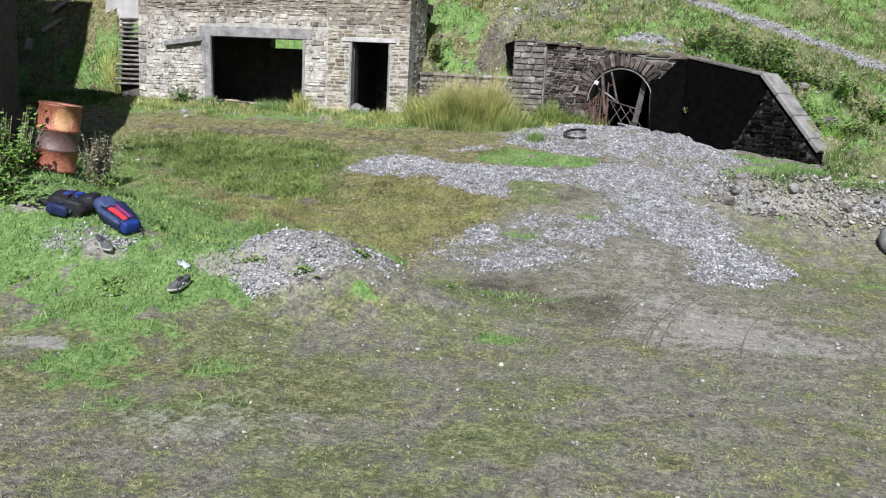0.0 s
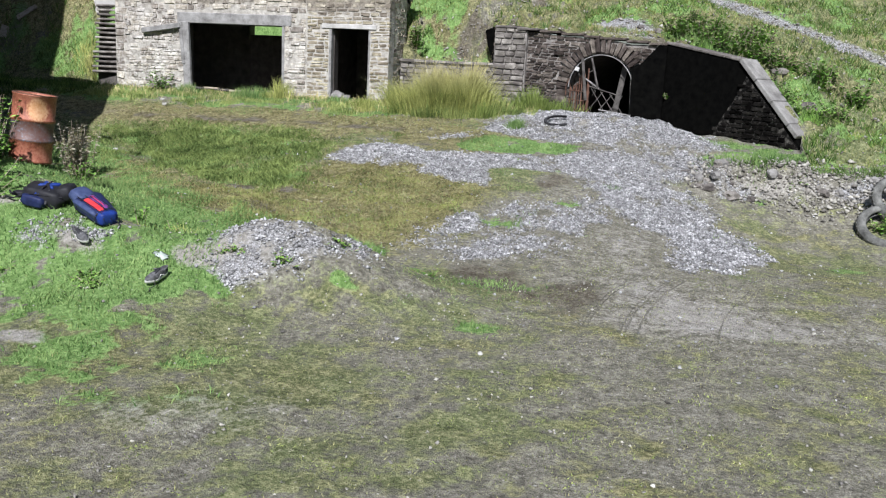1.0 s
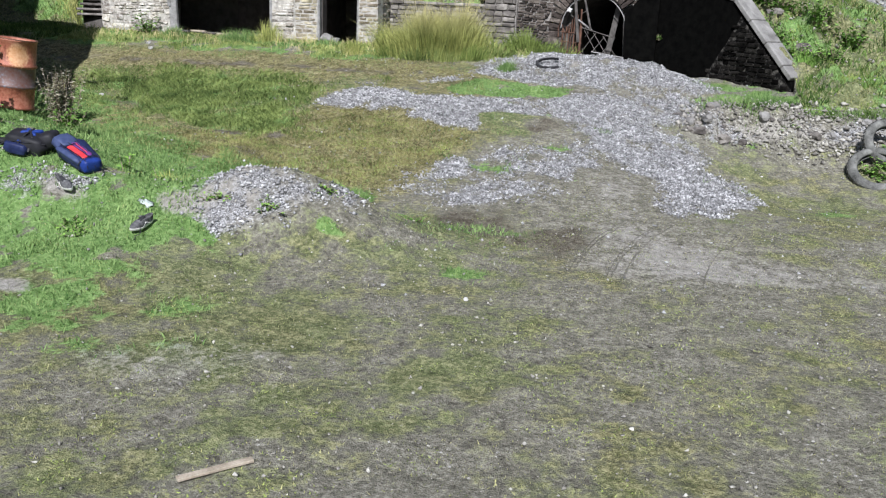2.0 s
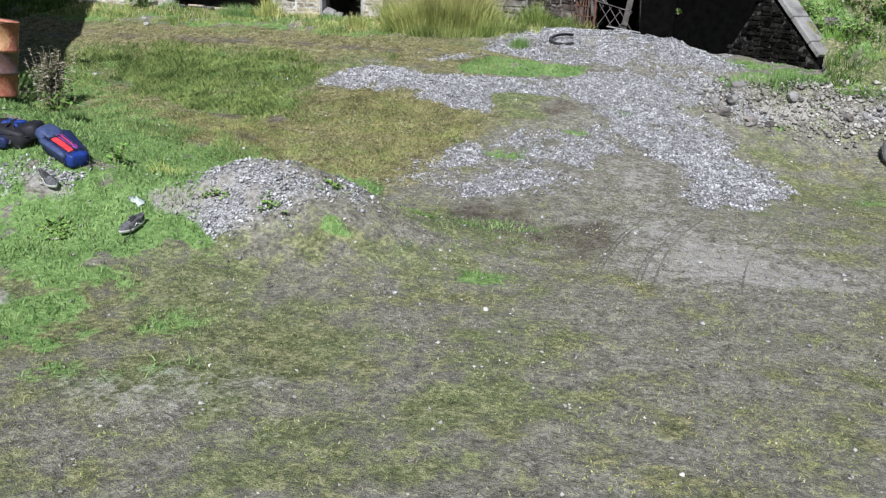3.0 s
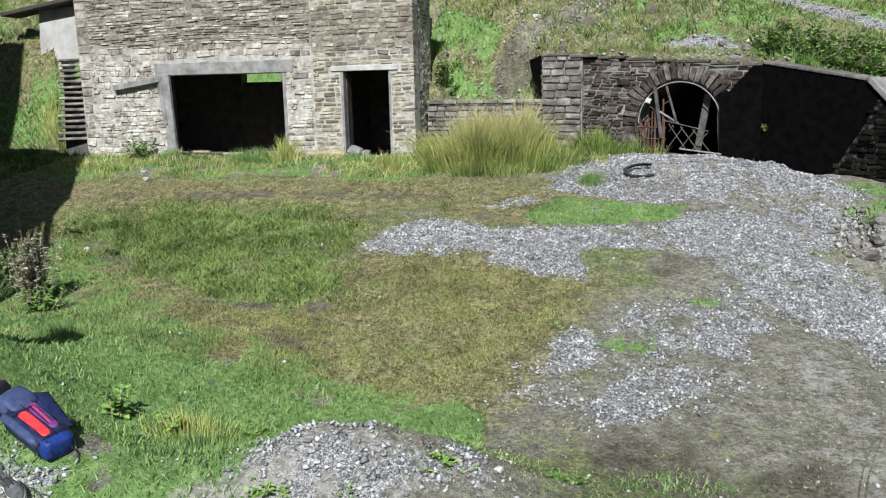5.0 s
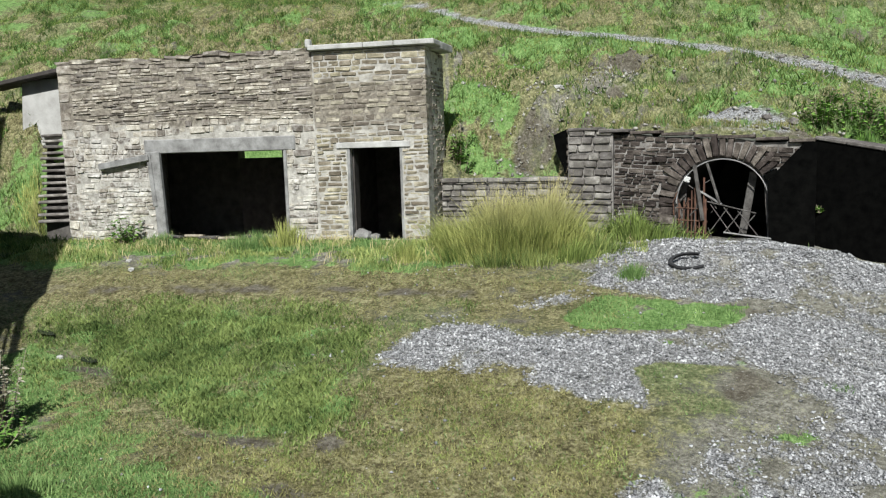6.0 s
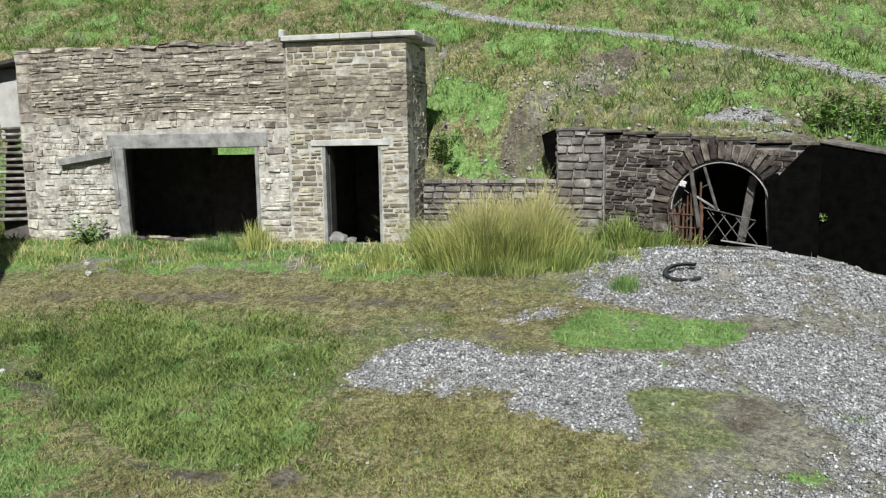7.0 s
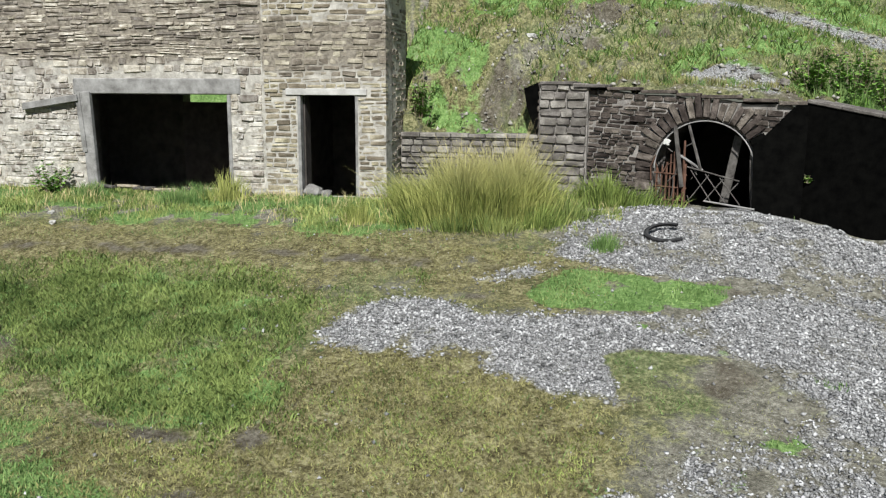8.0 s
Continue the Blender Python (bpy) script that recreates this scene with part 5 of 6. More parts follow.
def blue_rucksack(m):
    bag = tagged(empty("rucksack"), "black and royal blue rucksack slumped on the grass with loose straps", "rucksack")

    def add(name, mat, label="", **kw):
        bm = bmesh.new()
        cushion(bm, **kw)
        return part(name, bm, mat, bag, label, smooth=True)
    add("body", WEB, size=(0.6, 0.4, 0.28), at=(0, 0, 0.13), soft=0.5, lumps=0.12, seed=11)
    add("lid", WEB, "black lid", size=(0.26, 0.3, 0.22), at=(0.26, 0.06, 0.22), turn=(0, -20, 10), soft=0.65, seed=12)
    add("front_panel", ROYAL, "royal blue panel", size=(0.3, 0.06, 0.07), at=(0.0, 0.06, 0.265), turn=(8, 0, 38), soft=0.5, seed=13)
    add("front_panel", ROYAL, "royal blue panel", size=(0.26, 0.05, 0.07), at=(0.0, 0.04, 0.265), turn=(8, 0, -34), soft=0.5, seed=17)
    add("front_panel", ROYAL, "royal blue panel", size=(0.3, 0.07, 0.09), at=(0.06, -0.15, 0.18), turn=(25, 0, 6), soft=0.5, seed=14)
    add("side_pocket", NAVY, size=(0.34, 0.14, 0.16), at=(-0.08, -0.2, 0.1), soft=0.5, lumps=0.12, seed=15)
    add("hip_belt", WEB, size=(0.3, 0.12, 0.05), at=(-0.4, 0.03, 0.06), turn=(0, 0, 20), soft=0.3, lumps=0.2, seed=16)
    for k, pts in enumerate(([(-0.3, -0.15, 0.12), (-0.1, -0.2, 0.2), (0.12, -0.19, 0.22), (0.3, -0.1, 0.2)], [(-0.2, 0.16, 0.24), (0.0, 0.02, 0.31), (0.1, -0.1, 0.27), (0.12, -0.23, 0.1)],
                             [(-0.3, 0.05, 0.14), (-0.48, 0.1, 0.04), (-0.62, 0.02, 0.02), (-0.7, 0.12, 0.015)], [(-0.32, -0.08, 0.1), (-0.46, -0.14, 0.03), (-0.6, -0.1, 0.02)], [(-0.05, -0.22, 0.18), (0.0, -0.1, 0.29), (0.0, 0.12, 0.31)])):
        bm = bmesh.new()
        strap(bm, pts, 0.03)
        part("strap", bm, WEB, bag)
    bag.matrix_basis = m
    return bag


def on_ground(x, y, lift=0.0, rz=0.0):
    """A pose on the ground that follows its slope."""
    z = float(ground_z(x, y))
    e = 0.15
    nrm = Vector((-(float(ground_z(x + e, y)) - float(ground_z(x - e, y))) / (2 * e), -(float(ground_z(x, y + e)) - float(ground_z(x, y - e))) / (2 * e), 1)).normalized()
    return Matrix.Translation((x, y, z + lift)) @ Vector((0, 0, 1)).rotation_difference(nrm).to_matrix().to_4x4() @ pose(0, 0, 0, 0, 0, rz)


red_rucksack(on_ground(-5.2, 10.32, 0.0, -22) @ pose(0, 0, 0.03, 0, 6, 0) @ Matrix.Diagonal((0.98, 0.74, 0.75, 1)))
blue_rucksack(on_ground(-6.12, 10.5, -0.02, 4))


# ---- shoes ----
SHOE_GREY = material("grey_mesh", (0.025, 0.025, 0.027), (0.17, 0.17, 0.175), rough=0.8, scale=20, fine=260, relief=0.3, dist=0.002, coords="Object")
SOLE = material("pale_sole", (0.45, 0.45, 0.43), (0.7, 0.69, 0.66), rough=0.7, scale=20, coords="Object")
LACE = material("lace", (0.02, 0.02, 0.02), (0.07, 0.07, 0.07), coords="Object")


def trainer(m, label):
    """A running shoe, toe towards -x."""
    shoe = tagged(empty("shoe"), label, "shoe", "pair of shoes")
    L = 0.3

    def width(t):
        return 0.037 + 0.012 * math.sin(math.pi * min(1, t * 1.3)) - 0.008 * math.exp(-((t - 0.6) / 0.15) ** 2)

    def loop(bm, rows, cap):
        for p, q in zip(rows, rows[1:]):
            for k in range(len(p)):
                bm.faces.new((p[k], p[(k + 1) % len(p)], q[(k + 1) % len(q)], q[k]))
        if cap:
            bm.faces.new(rows[0][::-1]), bm.faces.new(rows[-1])

    def ring(z, grow, lift=0.0, lo=0.0, hi=1.0):
        out = []
        for k in range(28):
            a = 2 * math.pi * k / 28
            t = 0.5 - 0.5 * math.cos(a)
            t = lo + (hi - lo) * t
            y = math.sin(a) * width(t) * grow * 1.15
            out.append(((t - 0.5) * L, y, z + lift * (0.02 * (1 - t) ** 2)))
        return out
    bm = bmesh.new()
    loop(bm, [[bm.verts.new(p) for p in ring(z, g, 1.0)] for z, g in ((0.0, 0.97), (0.012, 1.06), (0.026, 1.04), (0.032, 0.98))], True)
    part("sole", bm, SOLE, shoe, "pale rubber sole", smooth=True)
    bm = bmesh.new()
    rows = [[bm.verts.new(p) for p in ring(z, g, 1.0, lo, 1.0)] for z, g, lo in ((0.03, 0.99, 0.0), (0.05, 0.98, 0.03), (0.066, 0.86, 0.14), (0.082, 0.7, 0.36), (0.098, 0.62, 0.5))]
    loop(bm, rows, False)
    top = [v.co.copy() for v in rows[-1]]
    inner = [bm.verts.new((c.x * 0.97 + 0.002, c.y * 0.8, c.z - 0.004)) for c in top]
    deep = [bm.verts.new((c.x * 0.95 + 0.004, c.y * 0.7, 0.045)) for c in top]
    loop(bm, [rows[-1], inner, deep], False)
    bm.faces.new(deep)
    part("upper", bm, SHOE_GREY, shoe, smooth=True)
    bm = bmesh.new()
    cushion(bm, (0.13, 0.04, 0.016), (-0.02, 0, 0.088), (0, -24, 0), 0.4, 0.05, 3)
    part("tongue", bm, WEB, shoe, smooth=True)
    for k in range(5):
        bm = bmesh.new()
        x = -0.065 + 0.022 * k
        rod(bm, (x, -0.03, 0.072 + 0.006 * k), (x + 0.012, 0.03, 0.074 + 0.006 * k), 0.004, sides=5)
        part("lace", bm, LACE, shoe)
    bm = bmesh.new()
    for a, b in zip([(-0.05, -0.03, 0.08), (-0.1, -0.09, 0.01), (-0.16, -0.08, 0.006)], [(-0.1, -0.09, 0.01), (-0.16, -0.08, 0.006), (-0.2, -0.12, 0.006)]):
        rod(bm, a, b, 0.004, sides=5)
    part("lace", bm, LACE, shoe)
    for s in (-1, 1):
        bm = bmesh.new()
        strap(bm, [(-0.03, s * 0.047, 0.035), (0.02, s * 0.04, 0.068), (0.07, s * 0.044, 0.036)], 0.014, 0.004)
        part("side_stripe", bm, SOLE, shoe)
    shoe.matrix_basis = m
    return shoe


trainer(on_ground(-3.62, 9.4, 0.04, 76) @ Matrix.Scale(1.22, 4), "grey mesh running shoe with a pale sole on the grass")
trainer(on_ground(-5.0, 9.78, 0.07, 152) @ Matrix.Scale(1.22, 4), "grey mesh running shoe with a pale sole below the rucksacks")
bm = bmesh.new()
cushion(bm, (0.15, 0.07, 0.035), soft=0.9, lumps=1.6, seed=21)
cloth = part("cloth", bm, material("white_cloth", (0.3, 0.36, 0.32), (0.55, 0.6, 0.55), coords="Object"), smooth=True)
cloth.matrix_basis = on_ground(-3.86, 9.86, 0.03, -20)
tagged(cloth, "crumpled white cloth lying in the grass", "cloth")

# ---- tyres ----
RUBBER = material("tyre_rubber", (0.01, 0.01, 0.011), (0.05, 0.05, 0.052), rough=0.75, scale=8, relief=0.4, coords="Object")
DUSTY_RUBBER = material("dusty_rubber", (0.045, 0.045, 0.042), (0.2, 0.2, 0.185), rough=0.9, scale=6, relief=0.4, coords="Object")


def tyre(m, R, r, label, squash=1.0, rubber=RUBBER, torn=0):
    thing = tagged(empty("tyre"), label, "tyre", "old tyres")
    bm = bmesh.new()
    seg, prof = 40, []
    for k in range(15):
        a = radians(-150 + 300 * k / 14)
        prof.append((R - r + r * math.cos(a), r * 0.95 * math.sin(a)))
    prof += [(x + (0.012 if x < R - r else -0.014), z * 0.86) for x, z in prof[::-1]]
    rings = []
    span = 2 * math.pi - radians(torn)
    for k in range(seg):
        a = radians(torn) / 2 + span * k / (seg - (1 if torn else 0))
        rings.append([bm.verts.new((x * math.cos(a), x * math.sin(a) * squash, z)) for x, z in prof])
    for k in range(seg - (1 if torn else 0)):
        p, q = rings[k], rings[(k + 1) % seg]
        for j in range(len(prof)):
            bm.faces.new((p[j], q[j], q[(j + 1) % len(prof)], p[(j + 1) % len(prof)]))
    part("carcass", bm, rubber, thing, smooth=True)
    for k in range(36):
        a = radians(torn) / 2 + span * (k + 0.5) / 36
        bm = bmesh.new()
        box(bm, (-0.006, -0.018, -r * 0.55), (0.01, 0.018, r * 0.55), 0.004, Matrix(((1, 0, 0, 0), (0, squash, 0, 0), (0, 0, 1, 0), (0, 0, 0, 1))) @ pose(0, 0, 0, 0, 0, math.degrees(a)) @ pose(R, 0, 0, 0, 0, 0))
        part("tread_lug", bm, rubber, thing)
    thing.matrix_basis = m
    return thing


tyre(on_ground(-0.45, 22.3, 0.0, 8) @ pose(0, 0, 0.07, 16, 0, 0), 0.37, 0.036, "torn black tyre lying open on the gravel heap", 0.66, torn=110)
tyre(on_ground(6.72, 18.75, 0.12, 0) @ pose(0, 0, 0, 14, 4, 0), 0.58, 0.1, "dusty grey tyre lying at the bank's foot with weeds inside", rubber=DUSTY_RUBBER)
tyre(on_ground(6.98, 19.35, 0.3, 20) @ pose(0, 0, 0, 34, 6, 0), 0.55, 0.1, "dusty grey tyre leaning on another tyre against the bank", rubber=DUSTY_RUBBER)


PROP = material("old_prop", (0.035, 0.031, 0.028), (0.15, 0.14, 0.13), scale=7)


# ---- broken iron gate in the tunnel's mouth ----
def iron_gate():
    gate = tagged(empty("iron_gate", FACADE.translation), "broken rusty iron gate with a lattice panel hanging in the arch", "gate")
    turn = pose(0, 0, 0, 0, 0, -11)

    def bar(name, pts, r, mat=RUST, label=""):
        bm = bmesh.new()
        for p, q in zip(pts, pts[1:]):
            rod(bm, p, q, r, sides=6)
        bmesh.ops.transform(bm, matrix=turn, verts=bm.verts)
        return part(name, bm, mat, gate, label)
    u0 = ARCH_U - ARCH_R
    for k in range(7):
        u = u0 + 0.08 + 0.085 * k
        bar("bar", [(u, -0.02, 1.9), (u + 0.02 * math.sin(k), 0.0, 2.85 + 0.09 * k - 0.03 * (k % 3))], 0.016 if k % 2 else 0.022)
    for v in (2.25, 2.5, 2.76):
        bar("rail", [(u0 + 0.03, -0.03, v), (u0 + 0.66, -0.02, v - 0.03)], 0.014)
    bar("prop", [(2.68, -0.05, 3.66), (2.86, -0.08, 2.5)], 0.045, PROP, "grey leaning timber prop")
    bar("prop", [(2.92, 0.0, 3.72), (3.2, -0.1, 2.86)], 0.03, PROP, "grey leaning timber prop")
    bar("prop", [(2.8, 0.0, 3.1), (3.24, -0.1, 2.84)], 0.024, TIMBER)
    bar("post", [(2.9, -0.04, 1.9), (2.9, -0.04, 2.95)], 0.04, RUST, "thick rusty post")
    bar("top_rail", [(2.95, -0.12, 2.9), (3.92, -0.1, 2.66)], 0.014, PROP)
    bar("bottom_rail", [(3.3, -0.2, 2.27), (4.22, -0.22, 2.16)], 0.018, TIMBER)
    for k in range(3):
        a = 3.02 + 0.27 * k
        bar("lattice_bar", [(a, -0.11, 2.84 - 0.065 * k), (a + 0.4, -0.16, 2.27 - 0.03 * k)], 0.011, PROP)
        bar("lattice_bar", [(a + 0.34, -0.12, 2.76 - 0.065 * k), (a + 0.02, -0.15, 2.3 - 0.03 * k)], 0.011, PROP)
    r = random.Random(12)
    for k in range(16):  # tangle of bent wire and broken bars
        a = (u0 + r.uniform(0.05, 0.75), r.uniform(-0.12, 0.05), r.uniform(2.1, 3.4))
        b = (a[0] + r.uniform(-0.25, 0.3), a[1] + r.uniform(-0.08, 0.08), a[2] + r.uniform(-0.5, 0.35))
        mid = ((a[0] + b[0]) / 2 + r.uniform(-0.06, 0.06), (a[1] + b[1]) / 2, (a[2] + b[2]) / 2 + r.uniform(-0.06, 0.06))
        bar("bent_wire", [a, mid, b], r.uniform(0.006, 0.012), (RUST, PROP)[k % 2])
    bm = bmesh.new()
    box(bm, (-0.08, 0, 0), (0.08, 0.04, 1.3), 0.01, turn @ pose(3.62, 0.3, 2.2, 0, 9, 0))
    part("board", bm, PROP, gate, "grey board leaning inside")
    bm = bmesh.new()
    cushion(bm, (0.11, 0.04, 0.1), (2.54, -0.06, 3.36), (0, 20, 0), 0.4, 0.6, 5)
    bmesh.ops.transform(bm, matrix=turn, verts=bm.verts)
    part("rag", bm, SOLE, gate, "torn pale rag")
    return gate


iron_gate()

# a shallow puddle in a rut
m, n, l, b = tree("puddle_water")
b.inputs["Base Color"].default_value = (0.02, 0.022, 0.025, 1)
b.inputs["Roughness"].default_value = 0.06
bump(n, l, b, noise_tex(n, l, 9.0), 0.05, 0.01)
for px, py, L, W in ((-10.4, 18.66, 0.3, 0.1), (-11.9, 19.5, 0.4, 0.1)):
    ring = [(L * math.cos(k * math.pi / 16) * (1 + 0.12 * math.sin(3 * k)), W * math.sin(k * math.pi / 16) * (1 + 0.2 * math.cos(2 * k))) for k in range(32)]
    puddle = mesh_ob("puddle", [(u, v, 0.0) for u, v in ring], [tuple(range(32))], m)
    puddle.matrix_basis = pose(px, py, float(ground_z(px, py)) + 0.06, 0, 0, -33)
    tagged(puddle, "shallow puddle reflecting the sky in a rut", "puddle", kind="structure")

# loose timber
for x, y, rz, L, label in ((-0.2, 5.17, 48, 0.55, "short pale lath on the bare ground"), (-5.6, 8.35, -40, 0.45, "short grey board in the grass"), (2.85, 20.0, 28, 0.6, "grey branch lying on the rubble")):
    bm = bmesh.new()
    box(bm, (-L / 2, -0.03, -0.012), (L / 2, 0.03, 0.012), 0.004)
    lath = tagged(part("lath", bm, PROP if "branch" in label else LATH), label, "lath")
    lath.matrix_basis = on_ground(x, y, 0.025, rz)

# loose blocks of stone
for k, (x, y, s, mat, label) in enumerate((
        (3.25, 19.35, 0.3, GREY, "broken grey rock at the end of the bank"), (3.75, 19.3, 0.36, GREY, "broken grey rock at the end of the bank"), (4.15, 19.35, 0.24, GREY, "broken grey rock at the end of the bank"),
        (3.05, 19.4, 0.2, GREY, "broken grey rock at the end of the bank"), (-3.35, 27.4, 0.2, COPING, "white boulder on the hillside"), (-10.9, 18.6, 0.12, COPING, "white stone in the turf"),
        (-1.35, 11.25, 0.09, COPING, "pale stone beside the rubble heap"), (0.58, 9.45, 0.08, COPING, "pale stone on the bare ground"), (-11.8, 22.1, 0.16, COPING, "pale stone in the turf"),
        (-12.2, 22.6, 0.14, COPING, "pale stone in the turf"), (-7.35, 24.75, 0.2, COPING, "rubble in the doorway"), (-7.1, 24.85, 0.16, GREY, "rubble in the doorway"), (4.9, 24.6, 0.5, GREY, "grey rock in the slope above the wing wall"),
        (5.6, 23.6, 0.45, GREY, "grey rock in the slope above the wing wall"), (1.2, 25.7, 0.22, GREY, "pale rubble on top of the portal"), (0.7, 25.75, 0.16, RAKING, "pale rubble on top of the portal"), (1.7, 25.5, 0.26, GREY, "pale rubble on top of the portal"))):
    tumbled_stone(x, y, float(ground_z(x, y)) + 0.12 * s, s, s * 0.8, s * 0.6, mat, label, 40 * k, k)

rocks = random.Random(44)
for k in range(22):  # broken rock in the face of the cut bank
    x = rocks.uniform(3.0, 4.2) if k < 12 else rocks.uniform(4.2, 7.5)
    y = 19.75 + 0.3 * min(x - 3.4, 1.6) + rocks.uniform(-0.35, 0.25)
    size = rocks.uniform(0.12, 0.3)
    tumbled_stone(x, y, float(ground_z(x, y)) + 0.1 * size, size, size * 0.8, size * 0.75, (GREY, RAKING)[k % 2], "broken grey rock in the face of the bank", 57 * k, 80 + k)

# ---- plants ----
RUSH = blade_material("rush_blades", (0.11, 0.15, 0.03), (0.5, 0.51, 0.17))
def straw_tips(m):
    """Green feet and straw-coloured tips."""
    n, l, b = m.node_tree.nodes, m.node_tree.links, m.node_tree.nodes["Principled BSDF"]
    old = b.inputs["Base Color"].links[0].from_socket
    pos = n.new("ShaderNodeSeparateXYZ")
    l.new(n.new("ShaderNodeTexCoord").outputs["Object"], pos.inputs[0])
    f = mathn(n, l, "MULTIPLY", mathn(n, l, "SUBTRACT", pos.outputs["Z"], 0.45), 0.9, True)
    l.new(mixc(n, l, f, old, (0.5, 0.43, 0.22)), b.inputs["Base Color"])


straw_tips(RUSH)
HILL = blade_material("hill_blades", (0.05, 0.09, 0.018), (0.27, 0.34, 0.09))
GRASS = blade_material("grass_blades", (0.05, 0.115, 0.026), (0.26, 0.37, 0.13))
DRY = blade_material("dry_grass_blades", (0.11, 0.125, 0.04), (0.43, 0.42, 0.19))
DEEP = blade_material("tussock_blades", (0.025, 0.06, 0.012), (0.12, 0.2, 0.04))
OLIVE = blade_material("olive_blades", (0.042, 0.075, 0.016), (0.25, 0.315, 0.095))
MEADOW = blade_material("meadow_blades", (0.075, 0.13, 0.028), (0.4, 0.44, 0.15))
MOSS = blade_material("moss_blades", (0.08, 0.12, 0.025), (0.37, 0.43, 0.13))
BROWN = blade_material("withered_turf", (0.06, 0.055, 0.02), (0.38, 0.36, 0.15))
DOCK = blade_material("dead_dock_leaves", (0.13, 0.13, 0.075), (0.5, 0.46, 0.36))
LEAF = blade_material("leaves", (0.06, 0.15, 0.025), (0.25, 0.42, 0.085))
STALK = blade_material("dead_stalks", (0.18, 0.13, 0.09), (0.45, 0.38, 0.3))


def blade_mesh(name, base, height, width, lean, mat, parent=None, bend=True, seed=0, fan=None):
    """Grass blades as one mesh: arrays of foot points, heights and widths; lean: how far the tips hang over."""
    r = np.random.RandomState(seed)
    n = len(base)
    a = r.uniform(0, 2 * np.pi, n)
    side = np.stack([np.cos(a), np.sin(a), np.zeros(n)], -1) * (width / 2)[:, None]
    b = r.uniform(0, 2 * np.pi, n)
    over = np.stack([np.cos(b), np.sin(b), np.zeros(n)], -1) * (height * lean * r.uniform(0.2, 1.0, n))[:, None]
    if fan is not None:
        over = over * 0.5 + fan * (height * lean * r.uniform(0.3, 1.0, n))[:, None]
    up = np.stack([np.zeros(n), np.zeros(n), height], -1)
    if bend:
        v = np.stack([base - side, base + side, base + up * 0.6 + over * 0.35 - side * 0.7, base + up * 0.6 + over * 0.35 + side * 0.7, base + up * 0.95 + over], 1).reshape(-1, 3)
        k = np.arange(n)[:, None] * 5
        loops = np.concatenate([k + [0, 1, 3], k + [0, 3, 2], k + [2, 3, 4]], 1).reshape(-1)
        count = 3 * n
    else:
        v = np.stack([base - side, base + side, base + up + over], 1).reshape(-1, 3)
        loops, count = np.arange(3 * n), n
    me = bpy.data.meshes.new(name)
    me.vertices.add(len(v))
    me.vertices.foreach_set("co", v.astype(np.float32).ravel())
    me.loops.add(len(loops))
    me.loops.foreach_set("vertex_index", loops.astype(np.int32))
    me.polygons.add(count)
    me.polygons.foreach_set("loop_start", np.arange(0, 3 * count, 3, dtype=np.int32))
    me.update(calc_edges=True)
    me.materials.append(mat)
    ob = new(name, me)
    ob.parent = parent
    return ob


def sown(seed, n, x0, x1, y0, y1, density):
    """Random places in a stretch of ground, as thick as density says."""
    r = np.random.RandomState(seed)
    x, y = r.uniform(x0, x1, n), r.uniform(y0, y1, n)
    keep = r.uniform(0, 1, n) < density(x, y)
    return x[keep], y[keep], r


def clumpy(x, y):
    return np.clip(0.5 + 1.3 * mottle(x, y, 1.5, 3), 0, 1)


def inside(x, y):
    """Where walls and floors stand, and nothing grows."""
    shed = (x > -15.3) & (x < -5.85) & (y > 24.6) & (y < 29.15) & ((x < -6.35) | (y < 26.35))
    a = math.radians(-11)
    u, v = (x + 2.9) * math.cos(a) + (y - 25.6) * math.sin(a), -(x + 2.9) * math.sin(a) + (y - 25.6) * math.cos(a)
    front = (u > -0.1) & (u < 5.1) & (v > -0.15) & (v < 0.5)
    c = math.radians(-39)
    p, q = (x - 2.0) * math.cos(c) + (y - 24.72) * math.sin(c), -(x - 2.0) * math.sin(c) + (y - 24.72) * math.cos(c)
    wing = (p > -0.1) & (p < 4.4) & (q > -0.1) & (q < 0.6)
    flight = (x > -17.6) & (x < -15.2) & (y > 24.9) & (y < 27.0) & (x > -16.35 - 0.62 * (y - 25.1))
    low = (x > -5.95) & (x < -2.85) & (y > 25.65) & (y < 26.2)
    return shed | front | wing | low | flight


def grass(name, label, seed, n, area, density, h, w, mat, lean=0.7, bend=False):
    x, y, r = sown(seed, n, *area, lambda x, y: density(x, y, patches(x, y)) * ~inside(x, y))
    z = ground_z(x, y)
    ob = blade_mesh(name, np.stack([x, y, z - 0.01], -1), r.uniform(h[0], h[1], len(x)), r.uniform(w[0], w[1], len(x)), lean, mat, bend=bend, seed=seed)
    return tagged(ob, label, "grass", kind="stuff")


grass("lush_grass", "bright green grass on the bank and at the wall's foot", 1, 330000, (-13, 6.5, 6.5, 25.2), lambda x, y, p: np.clip(1.5 * p[2] - 0.35, 0, 1) ** 1.4 * (0.25 + 0.75 * clumpy(x, y)) * (y < wing_line(x)) * ((x < 5.3) | (y < 20.6)) * (1 - blob(x, y, CLUMPED_TURF, 0.8)), (0.03, 0.1), (0.009, 0.02), GRASS, lean=1.1, bend=True)
grass("yard_turf", "thin olive turf over the yard", 2, 300000, (-14, 4, 11, 24.5), lambda x, y, p: np.clip(1.5 * p[1] - 0.65 - p[0] - 0.6 * p[3] - 0.6 * withered(x, y), 0, 1) * (0.15 + 0.85 * clumpy(x, y)), (0.02, 0.075), (0.009, 0.018), GRASS, lean=1.2)
